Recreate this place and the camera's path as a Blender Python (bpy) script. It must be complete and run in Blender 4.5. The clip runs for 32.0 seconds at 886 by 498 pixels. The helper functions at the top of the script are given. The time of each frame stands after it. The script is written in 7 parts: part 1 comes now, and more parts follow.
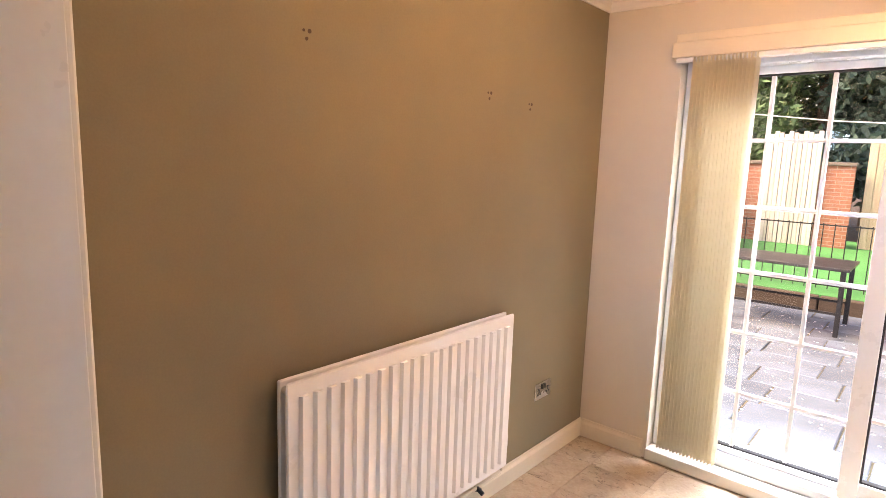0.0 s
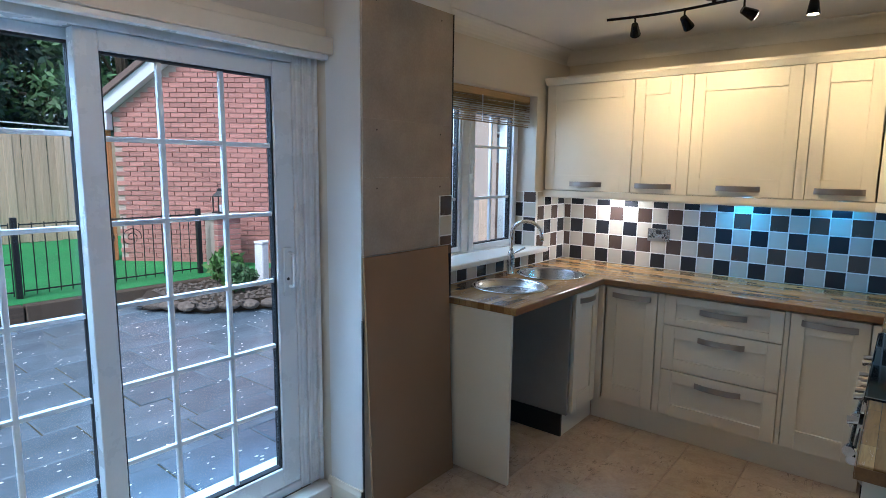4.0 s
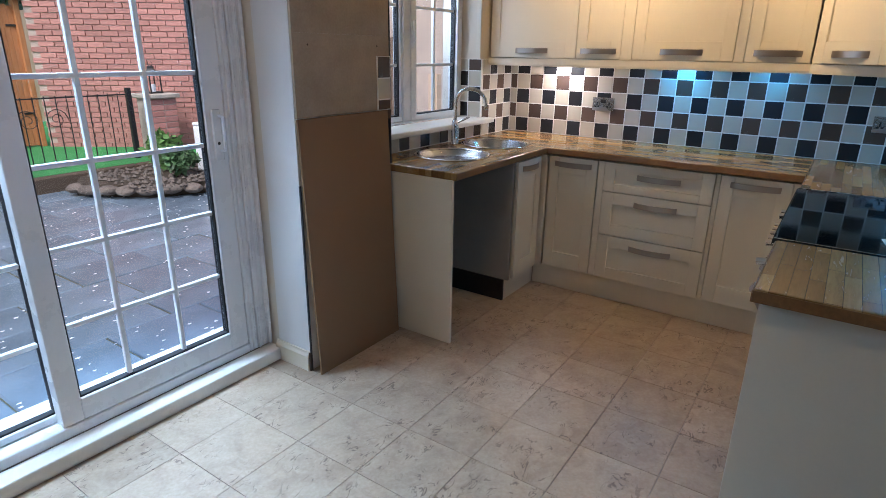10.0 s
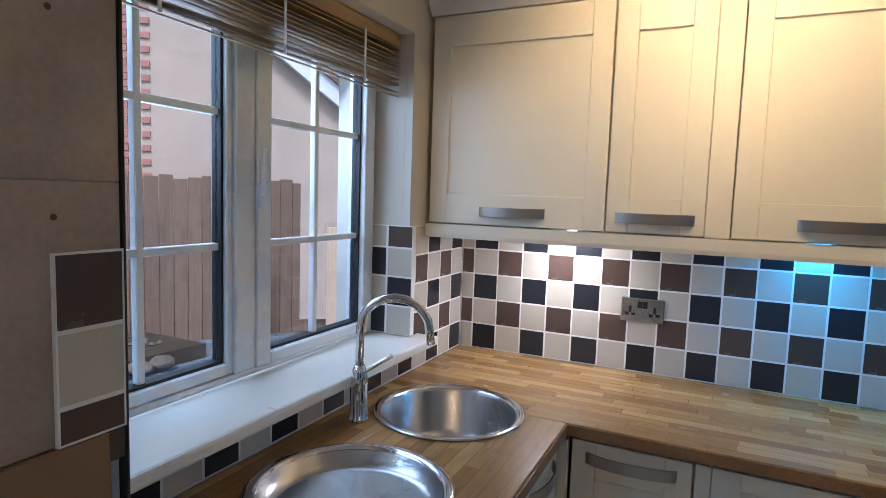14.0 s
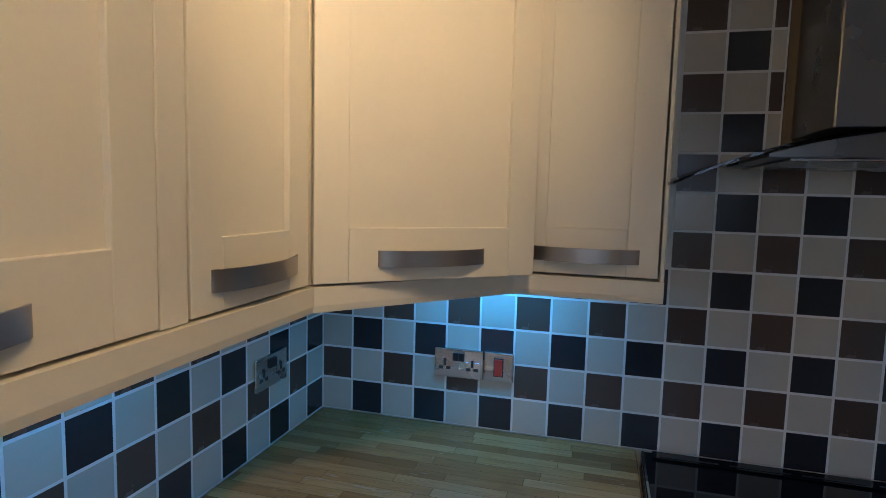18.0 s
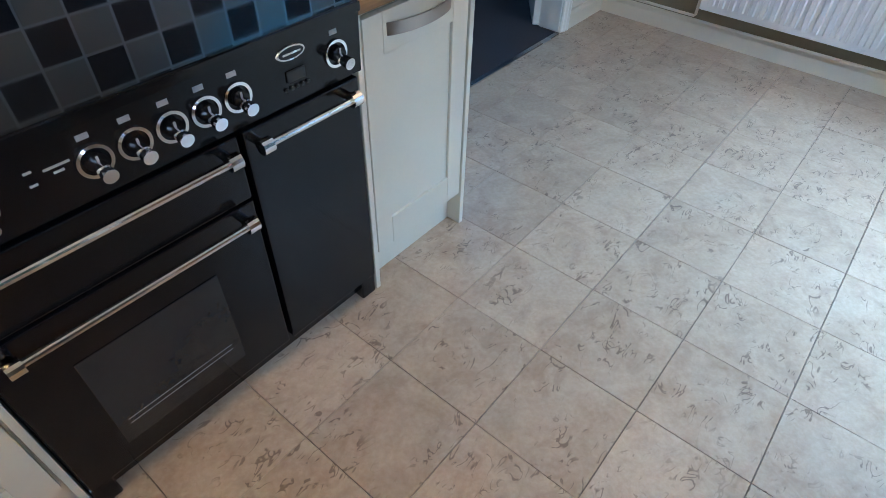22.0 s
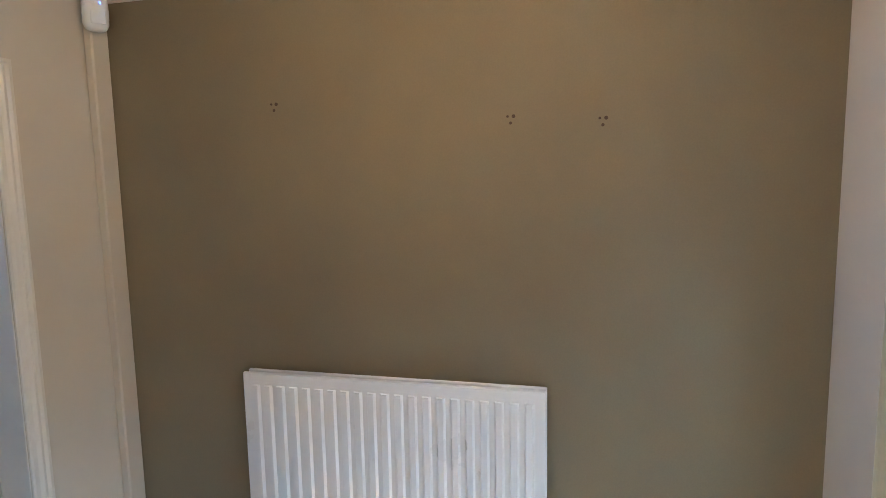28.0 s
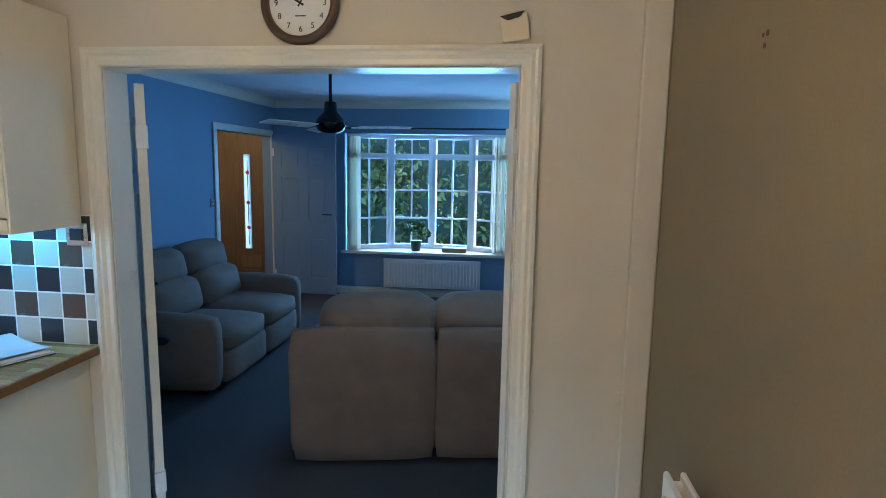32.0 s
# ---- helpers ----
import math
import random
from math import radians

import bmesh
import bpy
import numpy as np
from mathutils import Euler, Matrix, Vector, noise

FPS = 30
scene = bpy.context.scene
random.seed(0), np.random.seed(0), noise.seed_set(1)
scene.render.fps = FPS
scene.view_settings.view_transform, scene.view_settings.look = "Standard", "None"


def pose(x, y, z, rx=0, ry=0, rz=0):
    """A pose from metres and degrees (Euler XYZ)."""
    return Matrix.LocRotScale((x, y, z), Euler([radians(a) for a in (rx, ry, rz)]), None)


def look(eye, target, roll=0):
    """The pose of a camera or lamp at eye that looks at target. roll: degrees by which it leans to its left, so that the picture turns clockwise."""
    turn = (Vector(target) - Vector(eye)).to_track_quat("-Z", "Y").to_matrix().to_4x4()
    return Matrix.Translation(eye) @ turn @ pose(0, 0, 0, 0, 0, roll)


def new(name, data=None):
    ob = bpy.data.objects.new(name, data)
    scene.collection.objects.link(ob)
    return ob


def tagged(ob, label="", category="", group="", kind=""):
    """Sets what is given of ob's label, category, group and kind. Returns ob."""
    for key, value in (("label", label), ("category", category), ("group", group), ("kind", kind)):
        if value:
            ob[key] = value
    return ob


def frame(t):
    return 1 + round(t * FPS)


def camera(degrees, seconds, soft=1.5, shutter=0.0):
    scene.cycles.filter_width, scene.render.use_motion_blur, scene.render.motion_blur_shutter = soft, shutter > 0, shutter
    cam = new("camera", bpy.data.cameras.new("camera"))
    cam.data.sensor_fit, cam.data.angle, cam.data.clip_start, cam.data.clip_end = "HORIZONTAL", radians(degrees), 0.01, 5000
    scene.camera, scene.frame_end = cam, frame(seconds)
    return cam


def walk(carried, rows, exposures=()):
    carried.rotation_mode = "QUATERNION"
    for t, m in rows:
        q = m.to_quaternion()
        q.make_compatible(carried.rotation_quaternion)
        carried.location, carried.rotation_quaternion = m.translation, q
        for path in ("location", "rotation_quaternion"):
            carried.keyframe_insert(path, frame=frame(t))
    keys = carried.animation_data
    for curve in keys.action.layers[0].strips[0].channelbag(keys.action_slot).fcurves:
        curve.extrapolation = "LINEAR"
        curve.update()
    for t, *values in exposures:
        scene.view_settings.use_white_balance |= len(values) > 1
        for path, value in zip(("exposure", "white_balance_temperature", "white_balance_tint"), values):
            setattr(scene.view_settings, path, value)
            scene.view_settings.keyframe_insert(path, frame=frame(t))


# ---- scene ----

cam = camera(75.0, 32.0, 0.7)
PATH = [
    (0, (-2.944, -0.293, 1.534), (-4.243, 1.195, 1.224), 1.9),
    (0.5, (-3.193, -0.079, 1.514), (-4.329, 1.534, 1.184), 2.0),
    (1, (-3.416, 0.168, 1.501), (-4.296, 1.938, 1.192), 1.6),
    (1.5, (-3.685, 0.402, 1.499), (-4.214, 2.308, 1.202), 1.1),
    (2, (-3.828, 0.592, 1.483), (-3.903, 2.57, 1.195), 1.1),
    (3, (-3.913, 0.652, 1.534), (-2.931, 2.367, 1.228), 1.7),
    (3.5, (-3.917, 0.599, 1.571), (-2.595, 2.067, 1.26), 1.5),
    (4, (-3.901, 0.562, 1.572), (-2.36, 1.804, 1.289), 0.7),
    (4.5, (-3.889, 0.508, 1.569), (-2.201, 1.546, 1.298), -0.2),
    (6.5, (-3.852, 0.461, 1.492), (-2.098, 1.084, 0.761), -0.6),
    (7, (-3.828, 0.5, 1.433), (-2.249, 1.073, 0.347), 1.1),
    (7.5, (-3.842, 0.484, 1.355), (-2.437, 1.015, 0.034), 1.9),
    (8, (-3.863, 0.479, 1.302), (-2.623, 0.94, -0.198), 5.7),
    (8.5, (-3.885, 0.502, 1.28), (-2.791, 1.065, -0.297), 5.5),
    (9, (-3.894, 0.526, 1.311), (-2.733, 1.292, -0.126), 2.7),
    (9.5, (-3.882, 0.515, 1.39), (-2.461, 1.425, 0.317), 1.9),
    (10, (-3.871, 0.49, 1.457), (-2.308, 1.556, 0.808), 0.8),
    (10.5, (-3.845, 0.487, 1.498), (-2.229, 1.617, 1.167), 0.9),
    (11, (-3.799, 0.528, 1.525), (-2.19, 1.694, 1.303), 1.4),
    (11.5, (-3.688, 0.707, 1.525), (-2.03, 1.819, 1.409), 2.3),
    (12, (-3.515, 0.923, 1.532), (-1.824, 1.982, 1.391), 1.6),
    (12.5, (-3.212, 1.096, 1.529), (-1.485, 2.098, 1.406), 0.8),
    (13, (-2.855, 1.285, 1.518), (-1.065, 2.159, 1.343), 2.1),
    (13.5, (-2.485, 1.482, 1.516), (-0.691, 2.346, 1.332), 1.9),
    (15.5, (-1.206, 1.757, 1.523), (0.72, 2.241, 1.288), 2.7),
    (16, (-0.945, 1.694, 1.53), (1.037, 1.547, 1.308), 2.5),
    (16.5, (-0.741, 1.648, 1.534), (0.987, 0.659, 1.351), 1.5),
    (17, (-0.678, 1.61, 1.549), (0.472, -0.017, 1.377), 0.8),
    (17.5, (-0.752, 1.601, 1.573), (0.064, -0.216, 1.397), 1.6),
    (18, (-0.827, 1.608, 1.592), (-0.296, -0.31, 1.399), 1.5),
    (18.5, (-0.858, 1.592, 1.58), (-0.653, -0.388, 1.393), 1.7),
    (19, (-0.872, 1.599, 1.584), (-0.964, -0.382, 1.329), 1.1),
    (19.5, (-0.859, 1.566, 1.556), (-1.233, -0.349, 1.118), 0.5),
    (20, (-0.842, 1.527, 1.481), (-1.387, -0.228, 0.692), 0.1),
    (20.5, (-0.859, 1.534, 1.385), (-1.43, -0.016, 0.257), 0.0),
    (21, (-0.84, 1.52, 1.335), (-1.46, 0.19, -0.024), 1.2),
    (21.5, (-0.905, 1.482, 1.351), (-1.742, 0.32, -0.045), 2.6),
    (22, (-1.023, 1.512, 1.371), (-2.147, 0.614, -0.018), 1.7),
    (22.5, (-1.0, 1.557, 1.364), (-2.378, 1.019, 0.018), 2.0),
    (23, (-0.967, 1.608, 1.389), (-2.511, 1.328, 0.15), 1.7),
    (23.5, (-0.95, 1.656, 1.439), (-2.691, 1.407, 0.487), -0.9),
    (24, (-0.971, 1.646, 1.479), (-2.877, 1.369, 0.941), 0.0),
    (24.5, (-0.969, 1.683, 1.555), (-2.931, 1.365, 1.333), -0.3),
    (26.5, (-1.364, 1.667, 1.514), (-3.308, 1.236, 1.328), -1.3),
    (27, (-1.697, 1.659, 1.5), (-3.642, 1.23, 1.32), -1.2),
    (27.5, (-2.081, 1.722, 1.515), (-4.031, 1.327, 1.313), -2.2),
    (28, (-2.414, 1.844, 1.585), (-4.343, 1.371, 1.354), -1.1),
    (28.5, (-2.785, 1.921, 1.537), (-4.685, 1.327, 1.336), 0.2),
    (29, (-3.11, 2.008, 1.545), (-4.902, 1.146, 1.329), -0.4),
    (29.5, (-3.38, 2.071, 1.562), (-4.92, 0.817, 1.324), 0.3),
    (30, (-3.548, 2.017, 1.547), (-4.727, 0.42, 1.304), 1.0),
    (30.5, (-3.696, 1.953, 1.524), (-4.522, 0.145, 1.305), 1.5),
    (31, (-3.846, 1.956, 1.548), (-4.335, 0.034, 1.292), 1.5),
    (31.5, (-3.906, 1.956, 1.602), (-4.03, -0.021, 1.321), 1.4),
    (32, (-3.896, 1.975, 1.611), (-3.667, 0.008, 1.33), 1.0),
]
EXPOSURES = [
    (0, 2.46, 9100, 34),
    (1, 1.62, 6700, 18),
    (2, 1.20, 5100, 11),
    (3, 1.06, 4950, 8),
    (4, 0.92, 5250, 7),
    (7, 0.82, 5500, 20),
    (8, 0.76, 5900, 20),
    (9, 0.84, 6050, 18),
    (11.5, 0.99, 5750, 13),
    (13, 1.02, 5500, 14),
    (16, 0.06, 5150, 8),
    (17, 0.10, 5400, 12),
    (18, 0.26, 5500, 14),
    (19, 0.80, 5950, 5),
    (20, 1.44, 6350, 8),
    (21, 1.56, 5850, 10),
    (22, 1.62, 5350, 8),
    (23, 1.48, 5400, 8),
    (24, 1.22, 5200, 6),
    (24.5, 1.22, 5350, 6),
    (27, 1.48, 5950, 11),
    (28, 1.80, 6050, 12),
    (30, 1.80, 6250, 8),
    (31, 1.82, 5780, 3),
    (32, 1.70, 5950, 5),
]
walk(cam, [(t, look(eye, target, roll)) for t, eye, target, roll in PATH], EXPOSURES)

# ---- sky, sun and lamps ----
SUN_EL, SUN_AZ = 50, 242
world = bpy.data.worlds.new("sky")
scene.world = world
world.use_nodes = True
sky = world.node_tree.nodes.new("ShaderNodeTexSky")
sky.sky_type = "NISHITA"
sky.sun_disc = False
sky.sun_elevation, sky.sun_rotation = radians(SUN_EL), radians(SUN_AZ)
sky.dust_density = 3.0
back = world.node_tree.nodes["Background"]
world.node_tree.links.new(sky.outputs[0], back.inputs[0])
back.inputs[1].default_value = 0.108


def lamp(name, kind, power, colour, m, size=0.1, size_y=None, spot=None, blend=0.5, spread=None):
    data = bpy.data.lights.new(name, kind)
    data.energy, data.color = power, colour
    if kind == "AREA":
        data.size = size
        if size_y:
            data.shape, data.size_y = "RECTANGLE", size_y
    elif kind == "SUN":
        data.angle = radians(size)
    else:
        data.shadow_soft_size = size
    if spread:
        data.spread = radians(spread)
    if spot:
        data.spot_size, data.spot_blend = radians(spot), blend
    ob = new(name, data)
    ob.matrix_world = m
    return ob


a, e = radians(SUN_AZ), radians(SUN_EL)
to_sun = Vector((math.sin(a) * math.cos(e), math.cos(a) * math.cos(e), math.sin(e)))
lamp("overcast_sun", "SUN", 1.3, (1.0, 0.96, 0.9), look(to_sun * 50, (0, 0, 0)), 14)
WARM, CYAN = (1.0, 0.66, 0.30), (0.08, 0.48, 1.0)
# daylight through the openings
lamp("patio_daylight", "AREA", 58, (0.52, 0.76, 1.0), look((-3.1, 3.2, 2.5), (-3.2, 2.10, 0.6)), 2.0, 1.0, spread=95)
lamp("window_daylight", "AREA", 5, (0.62, 0.80, 1.0), look((-0.95, 2.95, 1.75), (-0.95, 2.0, 0.9)), 0.9, 0.5)
lamp("bay_daylight", "AREA", 72, (0.20, 0.50, 1.0), look((-2.75, -6.3, 1.35), (-2.75, 0, 1.0)), 2.0, 1.3)
# under-cabinet strips: one warm white, the others cyan
for y, c, p in ((2.12, (1.0, 0.90, 0.84), 2.6), (1.34, CYAN, 1.4), (0.86, CYAN, 0.7)):
    lamp("strip_light", "AREA", p, c, look((-0.12, y, 1.41), (-0.08, y, 0)), 0.03, 0.34)
for x, p in ((-0.55, 1.3), (-2.05, 0.9)):
    lamp("strip_light", "AREA", p, CYAN, look((x, 0.12, 1.41), (x, 0.08, 0)), 0.34, 0.03)

# ---- materials ----


def principled(name):
    m = bpy.data.materials.new(name)
    m.use_nodes = True
    t = m.node_tree
    return m, t, t.nodes["Principled BSDF"]


def coords(t, scale):
    c, mp = t.nodes.new("ShaderNodeTexCoord"), t.nodes.new("ShaderNodeMapping")
    mp.inputs["Scale"].default_value = scale if isinstance(scale, tuple) else (scale,) * 3
    t.links.new(c.outputs["Object"], mp.inputs[0])
    return mp.outputs[0]


def noisy(t, scale, detail=4, rough=0.6, dist=0.0):
    n = t.nodes.new("ShaderNodeTexNoise")
    n.inputs["Scale"].default_value, n.inputs["Detail"].default_value = 1.0, detail
    n.inputs["Roughness"].default_value, n.inputs["Distortion"].default_value = rough, dist
    t.links.new(coords(t, scale), n.inputs["Vector"])
    return n.outputs[0]


def ramp(t, fac, stops):
    r = t.nodes.new("ShaderNodeValToRGB")
    r.color_ramp.elements[0].position, r.color_ramp.elements[0].color = stops[0][0], (*stops[0][1], 1)
    r.color_ramp.elements[1].position, r.color_ramp.elements[1].color = stops[-1][0], (*stops[-1][1], 1)
    for p, c in stops[1:-1]:
        r.color_ramp.elements.new(p).color = (*c, 1)
    t.links.new(fac, r.inputs[0])
    return r.outputs[0]


def mixed(t, fac, a, b, kind="MIX"):
    n = t.nodes.new("ShaderNodeMix")
    n.data_type, n.blend_type = "RGBA", kind
    for s, v in ((n.inputs[0], fac), (n.inputs[6], a), (n.inputs[7], b)):
        if isinstance(v, (int, float)):
            s.default_value = v
        elif isinstance(v, tuple):
            s.default_value = (*v, 1)
        else:
            t.links.new(v, s)
    return n.outputs[2]


def bumped(t, p, height, strength, dist=0.002):
    b = t.nodes.new("ShaderNodeBump")
    b.inputs["Strength"].default_value, b.inputs["Distance"].default_value = strength, dist
    t.links.new(height, b.inputs["Height"])
    t.links.new(b.outputs[0], p.inputs["Normal"])


def per_object(t, low, high):
    i, m = t.nodes.new("ShaderNodeObjectInfo"), t.nodes.new("ShaderNodeMapRange")
    m.inputs[3].default_value, m.inputs[4].default_value = low, high
    t.links.new(i.outputs["Random"], m.inputs[0])
    return m.outputs[0]


def shade(c, f):
    return tuple(min(1, v * f) for v in c)


def mat(name, c, rough=0.5, metal=0.0, var=0.12, scale=3.0, fine=60.0, bump=0.1, each=0.0, dist=0.001):
    """A surface of one colour with broad stains, fine grain and relief."""
    m, t, p = principled(name)
    big, small = noisy(t, scale, 5), noisy(t, fine, 3)
    col = ramp(t, big, [(0.3, shade(c, 1 - var)), (0.7, shade(c, 1 + var))])
    col = mixed(t, 0.25, col, ramp(t, small, [(0.3, shade(c, 1 - var)), (0.7, shade(c, 1 + var))]))
    if each:
        h = t.nodes.new("ShaderNodeHueSaturation")
        t.links.new(per_object(t, 1 - each, 1 + each), h.inputs["Value"])
        t.links.new(col, h.inputs["Color"])
        col = h.outputs[0]
    t.links.new(col, p.inputs["Base Color"])
    r = ramp(t, big, [(0.3, (max(0, rough - 0.06),) * 3), (0.7, (min(1, rough + 0.06),) * 3)])
    t.links.new(r, p.inputs["Roughness"])
    p.inputs["Metallic"].default_value = metal
    if bump:
        bumped(t, p, small, bump, dist)
    return m


def glow(name, c, strength):
    m, t, p = principled(name)
    p.inputs["Base Color"].default_value = (*c, 1)
    p.inputs["Emission Color"].default_value = (*c, 1)
    p.inputs["Emission Strength"].default_value = strength
    return m


def glass(name, tint=(1, 1, 1), rough=0.0):
    """Thin pane: clear, with a Fresnel reflection."""
    m = bpy.data.materials.new(name)
    m.use_nodes = True
    t = m.node_tree
    t.nodes.remove(t.nodes["Principled BSDF"])
    tr, gl, f, mx, pw, sc_ = (t.nodes.new("ShaderNode" + k) for k in ("BsdfTransparent", "BsdfGlossy", "LayerWeight", "MixShader", "Math", "Math"))
    pw.operation, sc_.operation = "POWER", "MULTIPLY_ADD"
    pw.inputs[1].default_value, sc_.inputs[1].default_value, sc_.inputs[2].default_value = 4.0, 0.7, 0.02
    tr.inputs[0].default_value = (*tint, 1)
    gl.inputs["Roughness"].default_value = rough
    f.inputs[0].default_value = 0.5
    for a, b in ((f.outputs["Facing"], pw.inputs[0]), (pw.outputs[0], sc_.inputs[0]), (sc_.outputs[0], mx.inputs[0]), (tr.outputs[0], mx.inputs[1]), (gl.outputs[0], mx.inputs[2]), (mx.outputs[0], t.nodes["Material Output"].inputs[0])):
        t.links.new(a, b)
    return m


def frosted(name, c):
    """Obscured glass: lets light through without a view."""
    m, t, p = principled(name)
    t.nodes.remove(p)
    tl, gl, mx = (t.nodes.new("ShaderNode" + k) for k in ("BsdfTranslucent", "BsdfGlossy", "MixShader"))
    tl.inputs[0].default_value, gl.inputs["Roughness"].default_value, mx.inputs[0].default_value = (*c, 1), 0.3, 0.08
    for a, b in ((tl.outputs[0], mx.inputs[1]), (gl.outputs[0], mx.inputs[2]), (mx.outputs[0], t.nodes["Material Output"].inputs[0])):
        t.links.new(a, b)
    return m


def number(t, op, a, b=None):
    n = t.nodes.new("ShaderNodeMath")
    n.operation = op
    for k, v in enumerate((a, b)):
        if v is None:
            continue
        if isinstance(v, (int, float)):
            n.inputs[k].default_value = v
        else:
            t.links.new(v, n.inputs[k])
    return n.outputs[0]


def stave_wood(name, along, stops, length=0.27, width=0.038, rough=0.22):
    """Block worktop of glued staves of uneven length that run along x or y."""
    m, t, p = principled(name)
    c, sep = t.nodes.new("ShaderNodeTexCoord"), t.nodes.new("ShaderNodeSeparateXYZ")
    t.links.new(c.outputs["Object"], sep.inputs[0])
    u, v = (sep.outputs[0], sep.outputs[1]) if along == "x" else (sep.outputs[1], sep.outputs[0])
    v = number(t, "ADD", number(t, "DIVIDE", v, width), 100.0)
    row = number(t, "FLOOR", v)
    w1 = t.nodes.new("ShaderNodeTexWhiteNoise")
    w1.noise_dimensions = "1D"
    t.links.new(row, w1.inputs["W"])
    u = number(t, "ADD", number(t, "DIVIDE", u, length), number(t, "MULTIPLY", w1.outputs[0], 9.0))
    cell = number(t, "FLOOR", u)
    both = t.nodes.new("ShaderNodeCombineXYZ")
    t.links.new(row, both.inputs[0]), t.links.new(cell, both.inputs[1])
    w2 = t.nodes.new("ShaderNodeTexWhiteNoise")
    w2.noise_dimensions = "2D"
    t.links.new(both.outputs[0], w2.inputs["Vector"])
    st = ramp(t, w2.outputs[0], stops)
    n = t.nodes.new("ShaderNodeTexNoise")
    n.noise_dimensions = "4D"
    n.inputs["Scale"].default_value, n.inputs["Detail"].default_value, n.inputs["Roughness"].default_value, n.inputs["Distortion"].default_value = 1.0, 6, 0.68, 0.9
    t.links.new(coords(t, (9, 80, 60) if along == "x" else (80, 9, 60)), n.inputs["Vector"])
    t.links.new(number(t, "MULTIPLY", w2.outputs[0], 37.0), n.inputs["W"])
    col = mixed(t, 0.75, st, ramp(t, n.outputs[0], [(0.28, (0.42, 0.36, 0.30)), (0.5, (0.78, 0.75, 0.71)), (0.75, (1.0, 0.98, 0.94))]), "MULTIPLY")
    joint = number(t, "MINIMUM", number(t, "FRACT", v), number(t, "MULTIPLY", number(t, "FRACT", u), length / width))
    col = mixed(t, number(t, "LESS_THAN", joint, 0.03), col, shade(stops[0][1], 0.5))
    t.links.new(col, p.inputs["Base Color"])
    t.links.new(ramp(t, n.outputs[0], [(0.3, (rough + 0.08,) * 3), (0.7, (rough - 0.06,) * 3)]), p.inputs["Roughness"])
    bumped(t, p, n.outputs[0], 0.10)
    return m


def plank_wood(name, c, axis="z", rough=0.7, each=0.12, var=0.3):
    m, t, p = principled(name)
    s = {"x": (2, 40, 40), "y": (40, 2, 40), "z": (40, 40, 2)}[axis]
    g = noisy(t, s, 6, 0.65, 1.2)
    col = ramp(t, g, [(0.25, shade(c, 1 - var)), (0.55, c), (0.8, shade(c, 1 + var))])
    h = t.nodes.new("ShaderNodeHueSaturation")
    t.links.new(per_object(t, 1 - each, 1 + each), h.inputs["Value"])
    t.links.new(col, h.inputs["Color"])
    t.links.new(h.outputs[0], p.inputs["Base Color"])
    p.inputs["Roughness"].default_value = rough
    bumped(t, p, g, 0.25)
    return m


